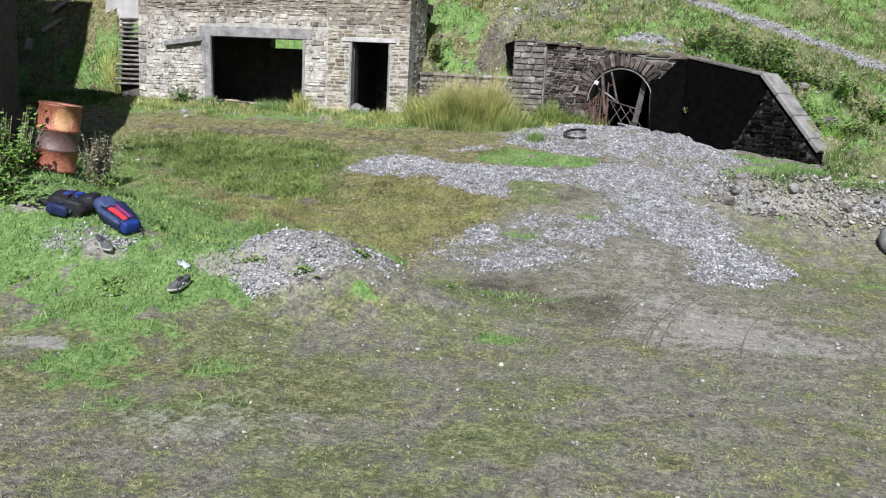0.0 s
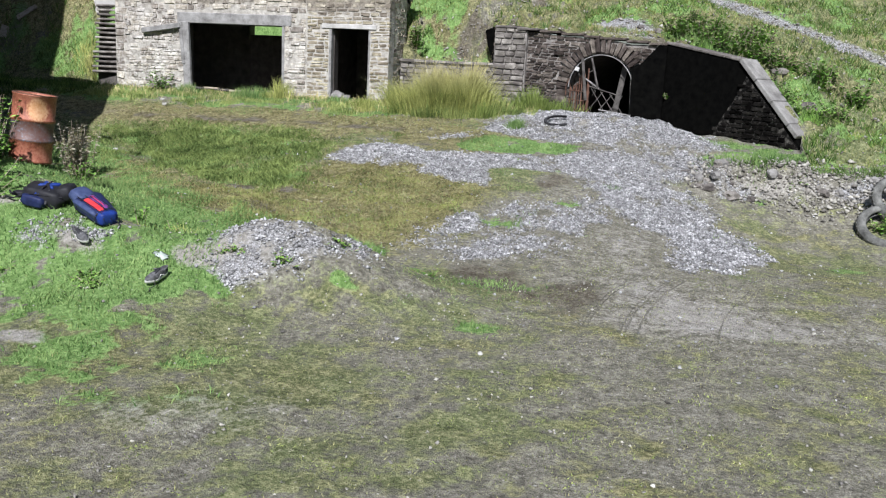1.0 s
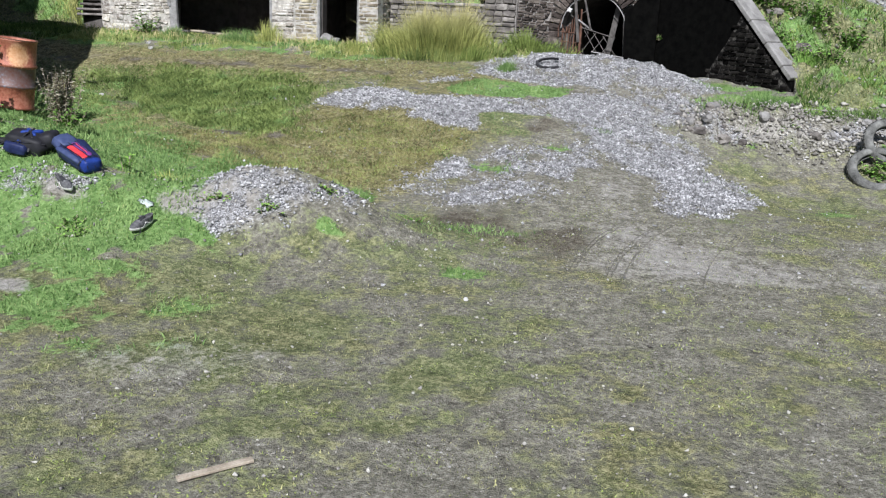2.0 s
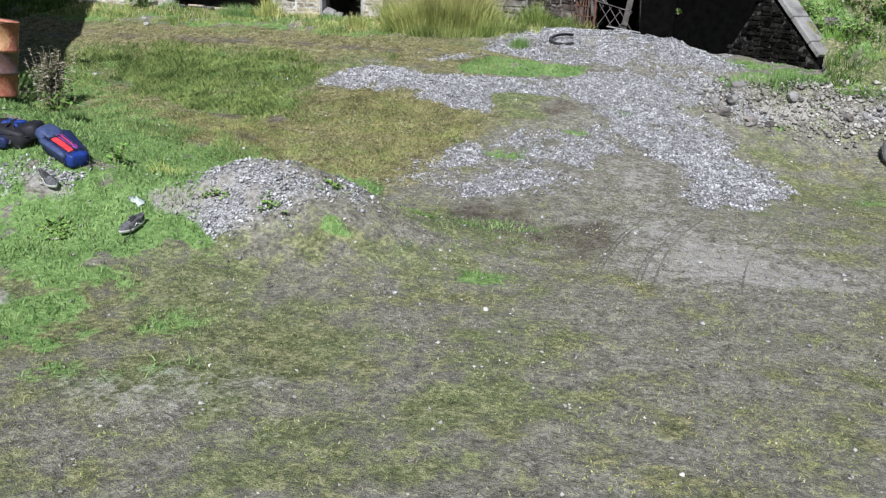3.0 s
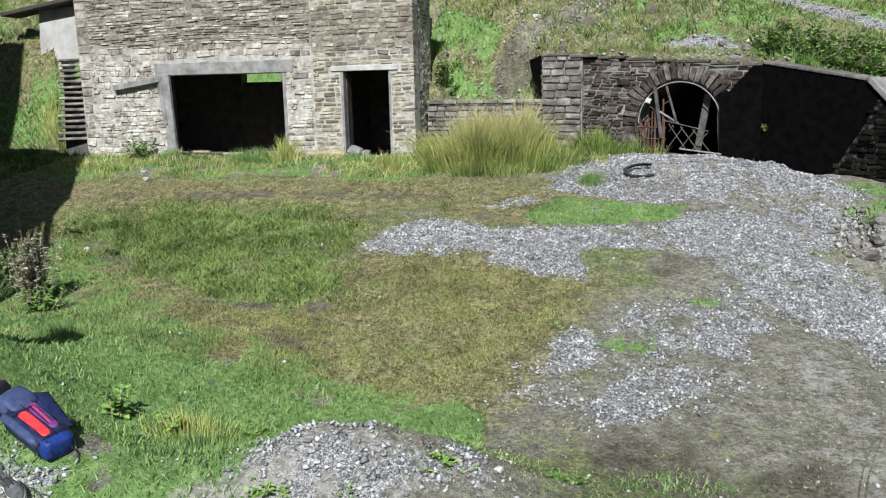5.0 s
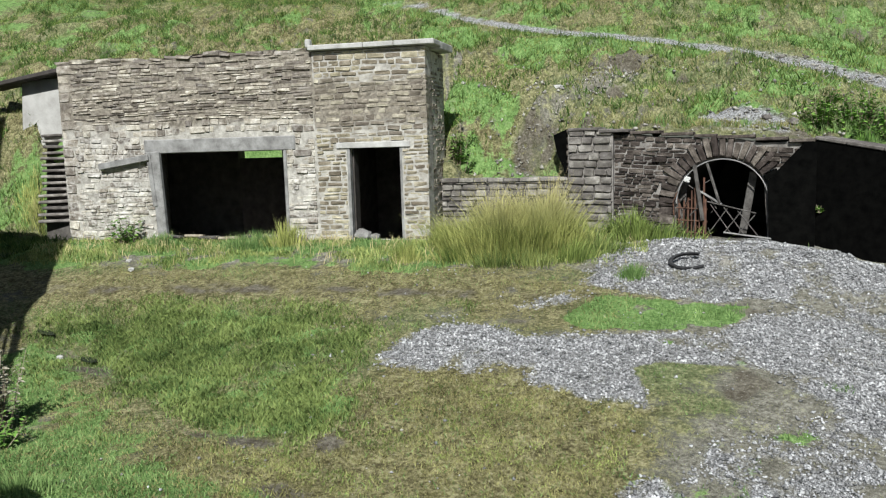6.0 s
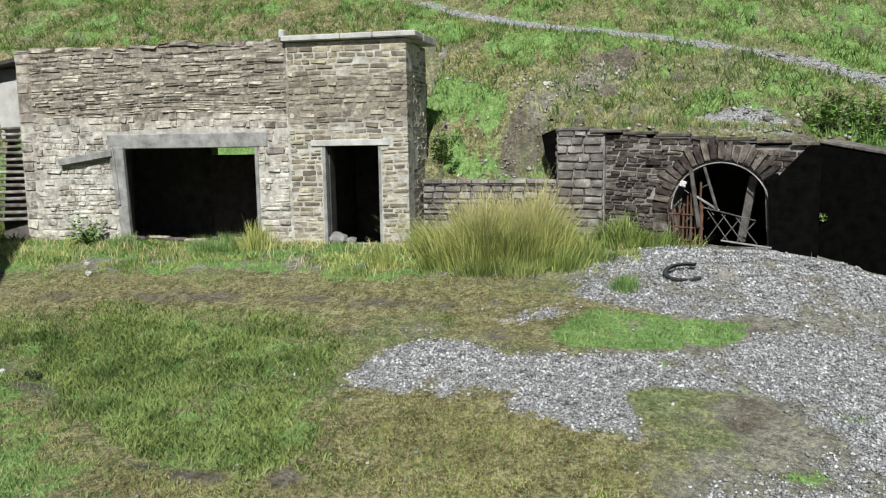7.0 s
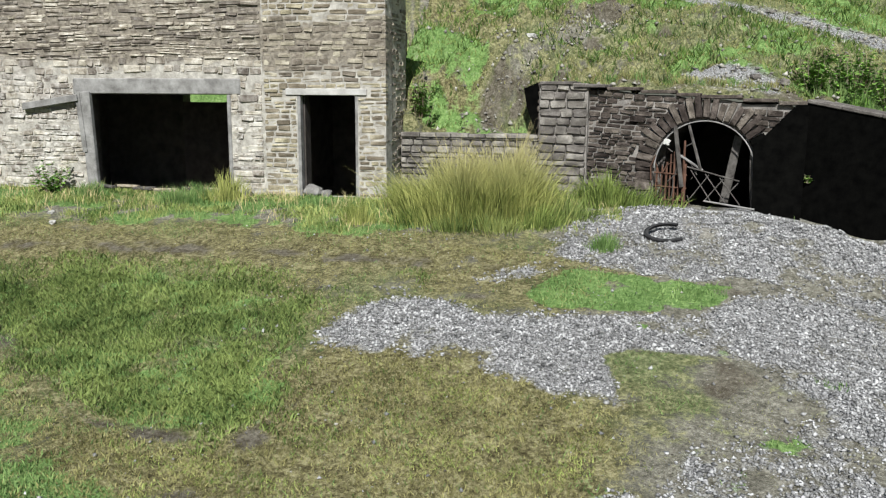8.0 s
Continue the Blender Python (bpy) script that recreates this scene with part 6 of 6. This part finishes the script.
grass("withered_turf", "short brown-olive turf over the middle of the yard", 6, 520000, (-13, 1.5, 12.3, 22.3), lambda x, y, p: np.clip(0.9 * blob(x, y, BROWN_TURF, 0.9) + 0.45 * step(13.0, 14.2, y) * step(-0.6, -2.2, x) - 0.1 - 1.5 * p[0] - 0.7 * p[3], 0, 1) * (0.15 + 0.85 * clumpy(1.4 * y, 1.4 * x)), (0.015, 0.06), (0.01, 0.022), BROWN, lean=1.4)
grass("moss_turf", "yellow-green mossy tufts in the withered turf", 26, 130000, (-10, 1.5, 12.3, 18.5), lambda x, y, p: np.clip(1.1 * blob(x, y, BROWN_TURF, 0.8) - 0.1 - 1.5 * p[0] - 0.9 * p[3], 0, 1) * np.clip(1.8 * clumpy(2.1 * y + 4, 1.7 * x) - 0.9, 0, 1), (0.02, 0.06), (0.01, 0.022), MOSS, lean=1.3)
grass("dry_turf", "short dry yellowish grass on the yard", 3, 220000, (-9, 8, 3.5, 19), lambda x, y, p: (0.12 + 0.35 * clumpy(y, x)) * np.clip(1 - 1.5 * p[0] - 0.9 * p[3], 0, 1), (0.012, 0.04), (0.008, 0.018), DRY, lean=1.3)
grass("yard_grass", "green clumps of longer grass over the middle of the yard", 16, 230000, (-13, -3.5, 15.4, 21), lambda x, y, p: np.clip(1.1 * blob(x, y, CLUMPED_TURF, 1.1) + 0.55 * mottle(x, y, 1.3, 2) - 0.12 - 1.4 * p[0] - 0.9 * p[3], 0, 1) * (0.1 + 0.9 * clumpy(1.6 * x + 9, 1.9 * y)), (0.03, 0.12), (0.012, 0.024), OLIVE, lean=1.3, bend=True)
grass("yard_sprigs", "small flat sprigs of weed dotted over the bare yard", 27, 110000, (-7, 7, 4.5, 14.5), lambda x, y, p: np.clip(3.2 * mottle(x, y, 2.6, 3) + 1.2 * mottle(x, y, 0.7, 1) - 0.25, 0, 1) * np.clip(1 - 1.6 * p[0] - 0.6 * p[3], 0, 1), (0.008, 0.03), (0.014, 0.032), MOSS, lean=2.2)
grass("hill_grass", "tufted green grass on the hillside", 4, 700000, (-27, 13, 20.4, 46), lambda x, y, p: ((y > wing_line(x)) | (x > 5.35) | (x < -15.4)) * np.clip(1 - 1.3 * p[0] - 0.9 * p[3], 0, 1) * (0.15 + 0.85 * p[2]) * (0.12 + 0.88 * clumpy(1.3 * x, 1.5 * y)), (0.04, 0.14), (0.018, 0.036), HILL, lean=0.9)
grass("hill_dry_grass", "dry pale grass between the green on the hillside", 5, 260000, (-27, 13, 20.4, 46), lambda x, y, p: ((y > wing_line(x)) | (x > 5.35) | (x < -15.4)) * (1.0 - 0.8 * p[2]) * (0.25 + 0.75 * clumpy(0.9 * y + 3, 0.9 * x)) * np.clip(1 - 1.5 * p[0] - 0.6 * p[3], 0, 1), (0.04, 0.13), (0.014, 0.028), DRY, lean=0.9)

grass("hill_withered", "brown withered grass on the worn parts of the hillside", 17, 200000, (-19, 9, 25.2, 38), lambda x, y, p: ((y > wing_line(x)) | (x > 5.35) | (x < -15.4)) * np.clip(1 - 1.5 * p[0], 0, 1) * (0.55 - 0.5 * p[2] + 0.3 * bump2(x, y, 0, 26.3, 3, 1.0)) * clumpy(1.1 * x + 3, 1.3 * y), (0.03, 0.13), (0.014, 0.03), BROWN, lean=1.0)
grass("hill_tussocks", "darker clumps of long grass and rushes on the hillside", 7, 340000, (-27, 13, 20.6, 46), lambda x, y, p: ((y > wing_line(x)) | (x > 5.35) | (x < -15.4)) * np.clip(1 - 1.6 * p[0] - 0.8 * p[3], 0, 1) * np.clip(2.4 * clumpy(1.2 * x + 5, 1.5 * y) - 0.95, 0, 1), (0.08, 0.26), (0.02, 0.04), DEEP, lean=1.0)
grass("wall_foot_grass", "long rough grass and weeds before the shed", 8, 60000, (-15.2, -1.2, 21.9, 24.7), lambda x, y, p: np.clip(1.7 * clumpy(1.2 * x, 1.5 * y) - 0.5, 0, 1) * step(21.9, 22.8, y + 0.9 * mottle(x, y, 0.6, 2) + 0.4 * mottle(x, y, 1.6, 1)), (0.03, 0.14), (0.01, 0.022), MEADOW, lean=1.1, bend=True)
grass("wall_foot_straw", "dry stalks among the grass before the shed", 9, 5000, (-15.2, -1.2, 22.0, 24.7), lambda x, y, p: np.clip(1.3 * clumpy(0.9 * y, 1.1 * x) - 0.3, 0, 1) * step(22.0, 22.8, y + 0.9 * mottle(x, y, 0.6, 2)), (0.1, 0.3), (0.008, 0.016), RUSH, lean=0.9, bend=True)


def tussock(name, label, x, y, rx, ry, n, h, mat, seed, w=(0.008, 0.016), lean=0.55, group=""):
    r = np.random.RandomState(seed)
    d = r.normal(0, 0.5, (n, 2)) * (rx, ry)
    px, py = x + d[:, 0], y + d[:, 1]
    keep = ~inside(px, py)
    px, py, fall = px[keep], py[keep], np.exp(-((d[keep] / (rx, ry)) ** 2).sum(1))
    root = empty(name, (x, y, float(ground_z(x, y))))
    base = np.stack([px - x, py - y, ground_z(px, py) - root.location.z - 0.02], -1)
    fan = np.stack([(px - x) / rx, (py - y) / ry, 0 * px], -1)
    tagged(blade_mesh("tuft", base, (0.45 + 0.55 * fall) * (0.6 + 0.6 * clumpy(2.2 * px, 2.2 * py)) * r.uniform(h[0], h[1], len(px)), r.uniform(*w, len(px)), lean, mat, root, True, seed, fan), kind="stuff")
    return tagged(root, label, "rushes" if "rush" in name else "grass tuft", group)


tussock("rush_clump", "tall clump of yellow-green rushes before the low wall", -4.15, 23.3, 1.0, 0.75, 4600, (0.8, 1.5), RUSH, 31, (0.008, 0.018), 0.85)
tussock("rush_clump", "tall clump of straw-tipped rushes before the low wall", -3.3, 23.45, 0.75, 0.7, 4300, (0.9, 1.7), RUSH, 32, (0.008, 0.018), 0.65)
tussock("rush_clump", "ragged edge of the rushes beside the low wall", -5.25, 23.9, 0.5, 0.4, 800, (0.35, 0.7), RUSH, 34, (0.01, 0.02), 0.5)
tussock("nettle_patch", "green weeds at the foot of the portal", -1.5, 24.6, 1.0, 0.45, 1500, (0.25, 0.75), HILL, 33, (0.012, 0.026), 0.8)
for k, (x, y, rx, hh) in enumerate(((-4.9, 22.75, 0.45, 0.4), (-4.1, 22.45, 0.4, 0.45), (-3.3, 22.5, 0.45, 0.5), (-2.6, 22.75, 0.4, 0.5), (-2.2, 23.3, 0.5, 0.55))):
    tussock("grass_tuft", "low tuft of green grass at the foot of the rushes", x, y, rx, rx * 0.6, 420, (hh * 0.4, hh), (HILL, OLIVE, MEADOW)[k % 3], 140 + k, (0.01, 0.022), 1.0, group="grass tufts")
for k, (x, y, s, hh) in enumerate(((-9.1, 24.0, 0.4, 0.75), (-9.7, 24.2, 0.4, 0.5), (-12.3, 24.05, 0.35, 0.5), (-5.9, 22.6, 0.3, 0.5), (-10.0, 23.6, 0.5, 0.45), (-6.9, 23.9, 0.6, 0.3), (-1.45, 21.7, 0.2, 0.35),
                                   (-7.7, 13.9, 0.35, 0.4), (-4.75, 12.0, 0.45, 0.4), (-4.4, 11.7, 0.4, 0.38), (3.9, 20.2, 0.7, 0.35), (4.7, 20.5, 0.6, 0.3), (2.9, 25.3, 0.9, 0.5), (3.6, 24.7, 0.8, 0.5), (-16.5, 25.3, 0.5, 0.6), (-17.0, 25.6, 0.5, 0.5))):
    tussock("grass_tuft", "loose tuft of long grass", x, y, s, s * 0.7, 420, (hh * 0.5, hh), RUSH if k in (0, 3, 14, 15, 8) else GRASS, 40 + k, group="grass tufts")


for k in range(26):  # turf hanging over the portal and the wing wall
    u = 0.1 + 0.195 * k
    x, y = -2.9 + u * math.cos(radians(-11)) + 0.11, 25.6 + u * math.sin(radians(-11)) + 0.62
    tussock("grass_tuft", "loose tuft of grass on the portal's top", x, y - 0.12 * (k % 2), 0.24, 0.16, 190, (0.08, 0.22), (GRASS, BROWN, DRY)[k % 3], 90 + k, group="grass tufts")
for k in range(10):
    u = 0.2 + 0.42 * k
    x, y = 2.0 + u * math.cos(radians(-39)) + 0.5, 24.72 + u * math.sin(radians(-39)) + 0.62
    tussock("grass_tuft", "loose tuft of long grass behind the coping", x, y, 0.4, 0.25, 260, (0.15, 0.42), (GRASS, LEAF)[k % 2], 110 + k, group="grass tufts")


def leafy(name, label, x, y, stems, h, leaf, mat, seed, spread=0.3, stalk=None, category="plant"):
    """A weed: stems with many small leaves of their own."""
    r = random.Random(seed)
    root = empty(name, (x, y, float(ground_z(x, y))))
    bm = bmesh.new()
    verts, faces = [], []
    for _ in range(stems):
        a, d, hh = r.uniform(0, 6.28), r.uniform(0, spread), h * r.uniform(0.5, 1)
        foot = Vector((d * math.cos(a) * 0.6, d * math.sin(a) * 0.6, 0))
        foot.z = float(ground_z(x + foot.x, y + foot.y)) - root.location.z - 0.03
        tip = foot + Vector((d * math.cos(a) * 0.7 + r.uniform(-0.1, 0.1), d * math.sin(a) * 0.7 + r.uniform(-0.1, 0.1), hh))
        rod(bm, foot, tip, 0.006, 0.003, 5)
        for k in range(int(6 + hh / leaf * 2.2)):
            t = r.uniform(0.12, 1)
            p = foot.lerp(tip, t)
            b = r.uniform(0, 6.28)
            s = leaf * r.uniform(0.6, 1.2) * (1.15 - 0.5 * t)
            out = Vector((math.cos(b), math.sin(b), r.uniform(-0.35, 0.5))) * s
            wid = Vector((-math.sin(b), math.cos(b), r.uniform(-0.3, 0.3))) * s * 0.32
            base = len(verts)
            mid = p + out * 0.5 + Vector((0, 0, 0.1 * s))
            verts += [p, mid - wid, p + out, mid + wid]
            faces += [(base, base + 1, base + 2), (base, base + 2, base + 3)]
    tagged(part("stem", bm, stalk or STALK, root), kind="stuff")
    tagged(mesh_ob("foliage", [tuple(v) for v in verts], faces, mat, root), kind="stuff")
    return tagged(root, label, category)


leafy("weed_bush", "bright green leafy weed against the shed wall", -13.35, 24.2, 22, 0.75, 0.14, LEAF, 1, 0.42, category="bush")
leafy("weed_bush", "green weeds on the ledge beside the shed", -5.6, 26.35, 18, 0.7, 0.13, LEAF, 2, 0.35, category="bush")
leafy("bramble", "leafy bramble beside the rusty drum", -7.75, 11.0, 40, 1.0, 0.13, LEAF, 3, 0.6, category="bramble")
leafy("bramble", "leafy bramble at the bank's edge", -7.9, 10.2, 40, 0.95, 0.13, LEAF, 4, 0.7, category="bramble")
leafy("bramble", "low leafy bramble at the bank's edge", -7.2, 10.4, 26, 0.4, 0.12, LEAF, 5, 0.5, category="bramble")
leafy("dead_dock", "dead brown weeds with pale seed heads", -9.8, 15.8, 46, 1.25, 0.11, DOCK, 6, 0.38, category="weed")
leafy("dead_dock", "green dock leaves below the dead weeds", -9.35, 15.3, 18, 0.45, 0.11, LEAF, 7, 0.35, category="weed")
for k, (x, y, h) in enumerate(((4.5, 24.1, 0.45), (5.0, 23.6, 0.5), (5.5, 23.2, 0.4), (4.2, 24.9, 0.5), (6.2, 22.8, 0.45), (3.2, 26.0, 0.5), (2.6, 26.4, 0.45), (3.9, 25.8, 0.5))):
    leafy("weed_bush", "dark green nettles growing on the slope", x, y, 22, h, 0.13, LEAF, 160 + k, 0.5, category="bush")
for k, (x, y, h) in enumerate(((2.3, 25.75, 0.6), (2.9, 25.5, 0.75), (3.5, 25.2, 0.7), (4.2, 25.1, 0.7), (5.0, 24.9, 0.65), (5.9, 24.6, 0.6), (3.3, 26.1, 0.7), (4.4, 26.0, 0.6), (6.8, 24.2, 0.6))):
    leafy("weed_bush", "dense green nettles above the wing wall", x, y, 34, h, 0.16, LEAF, 180 + k, 0.5, category="bush")
sprig = leafy("wall_fern", "small green fern rooted in the black wall", 2.1, 24.5, 6, 0.2, 0.09, LEAF, 200, 0.12, category="fern")
sprig.location = (2.09, 24.6, 2.7)
THRESHOLD = random.Random(9)
for k in range(6):  # broken planks and stones along the garage threshold
    x = -12.2 + 0.5 * k + THRESHOLD.uniform(-0.1, 0.1)
    bm = bmesh.new()
    box(bm, (-0.24, -0.07, -0.03), (0.24, 0.07, 0.03), 0.012)
    lath = tagged(part("threshold_plank", bm, LATH if k % 2 else PROP), "broken pale plank lying across the garage threshold", "plank", "threshold planks")
    lath.matrix_basis = pose(x, 24.5 + THRESHOLD.uniform(-0.06, 0.06), float(ground_z(x, 24.5)) + 0.1, THRESHOLD.uniform(-10, 10), THRESHOLD.uniform(-5, 5), THRESHOLD.uniform(-12, 12))
for k, (x, y, size) in enumerate(((-7.5, 24.62, 0.42), (-7.22, 24.66, 0.26), (-8.9, 24.45, 0.22))):
    tumbled_stone(x, y, float(ground_z(x, y)) + 0.22 * size, size, size * 0.7, size * 0.7, RAKING, "pale squared block lying at the doorway", 12 * k, 140 + k)
for k, (x, y) in enumerate(((6.7, 18.75), (6.9, 18.95), (7.0, 19.4))):
    leafy("ground_weed", "weed growing inside a tyre", x, y, 16, 0.3, 0.12, LEAF, 205 + k, 0.3, category="weed")
for k in range(12):  # turf hanging over the cut bank
    x = 3.45 + 0.36 * k
    tussock("grass_tuft", "grass overhanging the cut bank", x, 19.95 + 0.25 * min(x - 3.45, 1.9), 0.28, 0.14, 200, (0.1, 0.24), (GRASS, DEEP)[k % 2], 140 + k, lean=1.1, group="grass tufts")
leafy("thistle", "small dark thistle in the grass", -5.55, 11.85, 7, 0.42, 0.12, LEAF, 8, 0.14, category="thistle")
leafy("thistle", "small dark thistle in the grass", -4.95, 11.95, 6, 0.36, 0.1, LEAF, 9, 0.14, category="thistle")
for k, (x, y) in enumerate(((-4.55, 9.25), (-4.35, 9.1), (-2.35, 10.35), (-1.75, 10.95), (-3.05, 10.3), (-1.75, 11.75), (4.1, 20.15), (5.1, 19.9), (3.2, 25.2), (3.9, 24.5), (4.3, 23.9), (-9.2, 24.05), (-10.6, 24.2), (-11.5, 24.3), (-8.4, 24.1), (-7.9, 23.6), (-9.9, 23.3), (-8.9, 23.2), (-10.9, 23.5), (-6.4, 24.2), (-5.0, 11.3), (-4.3, 12.4), (-5.9, 9.2), (-3.1, 12.4), (-0.9, 11.9))):
    leafy("ground_weed", "low green weed among the stones", x, y, 12, 0.12, 0.07, LEAF, 60 + k, 0.22, category="weed")


# ---- gravel and pebbles ----
def pebbles(name, label, seed, x, y, size, mat, lift=0.25):
    r = np.random.RandomState(seed)
    n = len(x)
    form = np.array([(1, 0, 0), (-1, 0, 0), (0, 1, 0), (0, -1, 0), (0, 0, 1), (0, 0, -1)], float)
    tri = np.array([(0, 2, 4), (2, 1, 4), (1, 3, 4), (3, 0, 4), (2, 0, 5), (1, 2, 5), (3, 1, 5), (0, 3, 5)])
    v = form[None] * r.uniform(0.6, 1.1, (n, 6, 1)) * (size[:, None, None] / 2) * r.uniform(0.6, 1.2, (n, 1, 3)) * (1, 1, 0.75)
    v = v + r.normal(0, 0.1, v.shape) * size[:, None, None]
    a = r.uniform(0, 6.28, n)
    c, s = np.cos(a)[:, None], np.sin(a)[:, None]
    v = np.stack([v[..., 0] * c - v[..., 1] * s, v[..., 0] * s + v[..., 1] * c, v[..., 2]], -1)
    v = v + np.stack([x, y, ground_z(x, y) + lift * size], -1)[:, None]
    me = bpy.data.meshes.new(name)
    me.vertices.add(6 * n)
    me.vertices.foreach_set("co", v.astype(np.float32).ravel())
    loops = (tri[None] + 6 * np.arange(n)[:, None, None]).ravel()
    me.loops.add(len(loops))
    me.loops.foreach_set("vertex_index", loops.astype(np.int32))
    me.polygons.add(8 * n)
    me.polygons.foreach_set("loop_start", np.arange(0, 24 * n, 3, dtype=np.int32))
    me.update(calc_edges=True)
    me.materials.append(mat)
    return tagged(new(name, me), label, "gravel", kind="stuff")


LIGHT_PEBBLE = material("pale_pebbles", (0.14, 0.13, 0.11), (0.46, 0.44, 0.4), vary=0.6, island=True, relief=0.2)
PEBBLE = material("warm_pebbles", (0.12, 0.112, 0.095), (0.42, 0.4, 0.36), vary=0.5, island=True, relief=0.2)
CHIPS = material("limestone_chips", (0.13, 0.13, 0.126), (0.56, 0.557, 0.56), vary=0.58, third=(0.3, 0.298, 0.3), island=True, relief=0.2)
x, y, r = sown(70, 300000, -6.5, 8, 9.3, 24.4, lambda x, y: np.clip(1.35 * patches(x, y)[0] - 0.3, 0.004, 1) * (y < wing_line(x) - 0.1) * ~inside(x, y))
pebbles("gravel", "pale grey crushed limestone gravel", 71, x, y, 0.02 + 0.058 * r.uniform(0, 1, len(x)) ** 2, CHIPS)
x, y, r = sown(72, 22000, -9, 8, 3.5, 23.5, lambda x, y: (0.05 + 0.55 * np.clip(2.2 * clumpy(x, y) - 0.9, 0, 1)) * (1 - 0.9 * step(12.5, 13.5, y)) + 0.6 * bump2(x, y, -1.6, 10.3, 2.0, 1.0) + 0.5 * bump2(x, y, 4.5, 19.0, 2, 0.8))
pebbles("scattered_pebbles", "pale pebbles strewn over the yard", 73, x, y, 0.014 + 0.052 * r.uniform(0, 1, len(x)) ** 3, LIGHT_PEBBLE)
x, y, r = sown(74, 16000, -6, 8, 20.3, 30, lambda x, y: ((y > wing_line(x)) | (x > 5.35)) * (patches(x, y)[0] + patches(x, y)[3] + 1.2 * patches(x, y)[4]) * 0.9)
pebbles("hill_rubble", "loose rubble on the bare parts of the slope", 75, x, y, 0.03 + 0.12 * r.uniform(0, 1, len(x)) ** 2, PEBBLE)
x, y, r = sown(76, 9000, 2.8, 8, 18.3, 20.9, lambda x, y: 0.9 * bump2(x, y, 5.3, 20.0, 3.3, 0.55) + 0.5 * bump2(x, y, 3.3, 19.7, 0.5, 0.4))
pebbles("bank_rubble", "pale rubble in the cut face of the bank", 77, x, y, 0.03 + 0.14 * r.uniform(0, 1, len(x)) ** 3, PEBBLE)
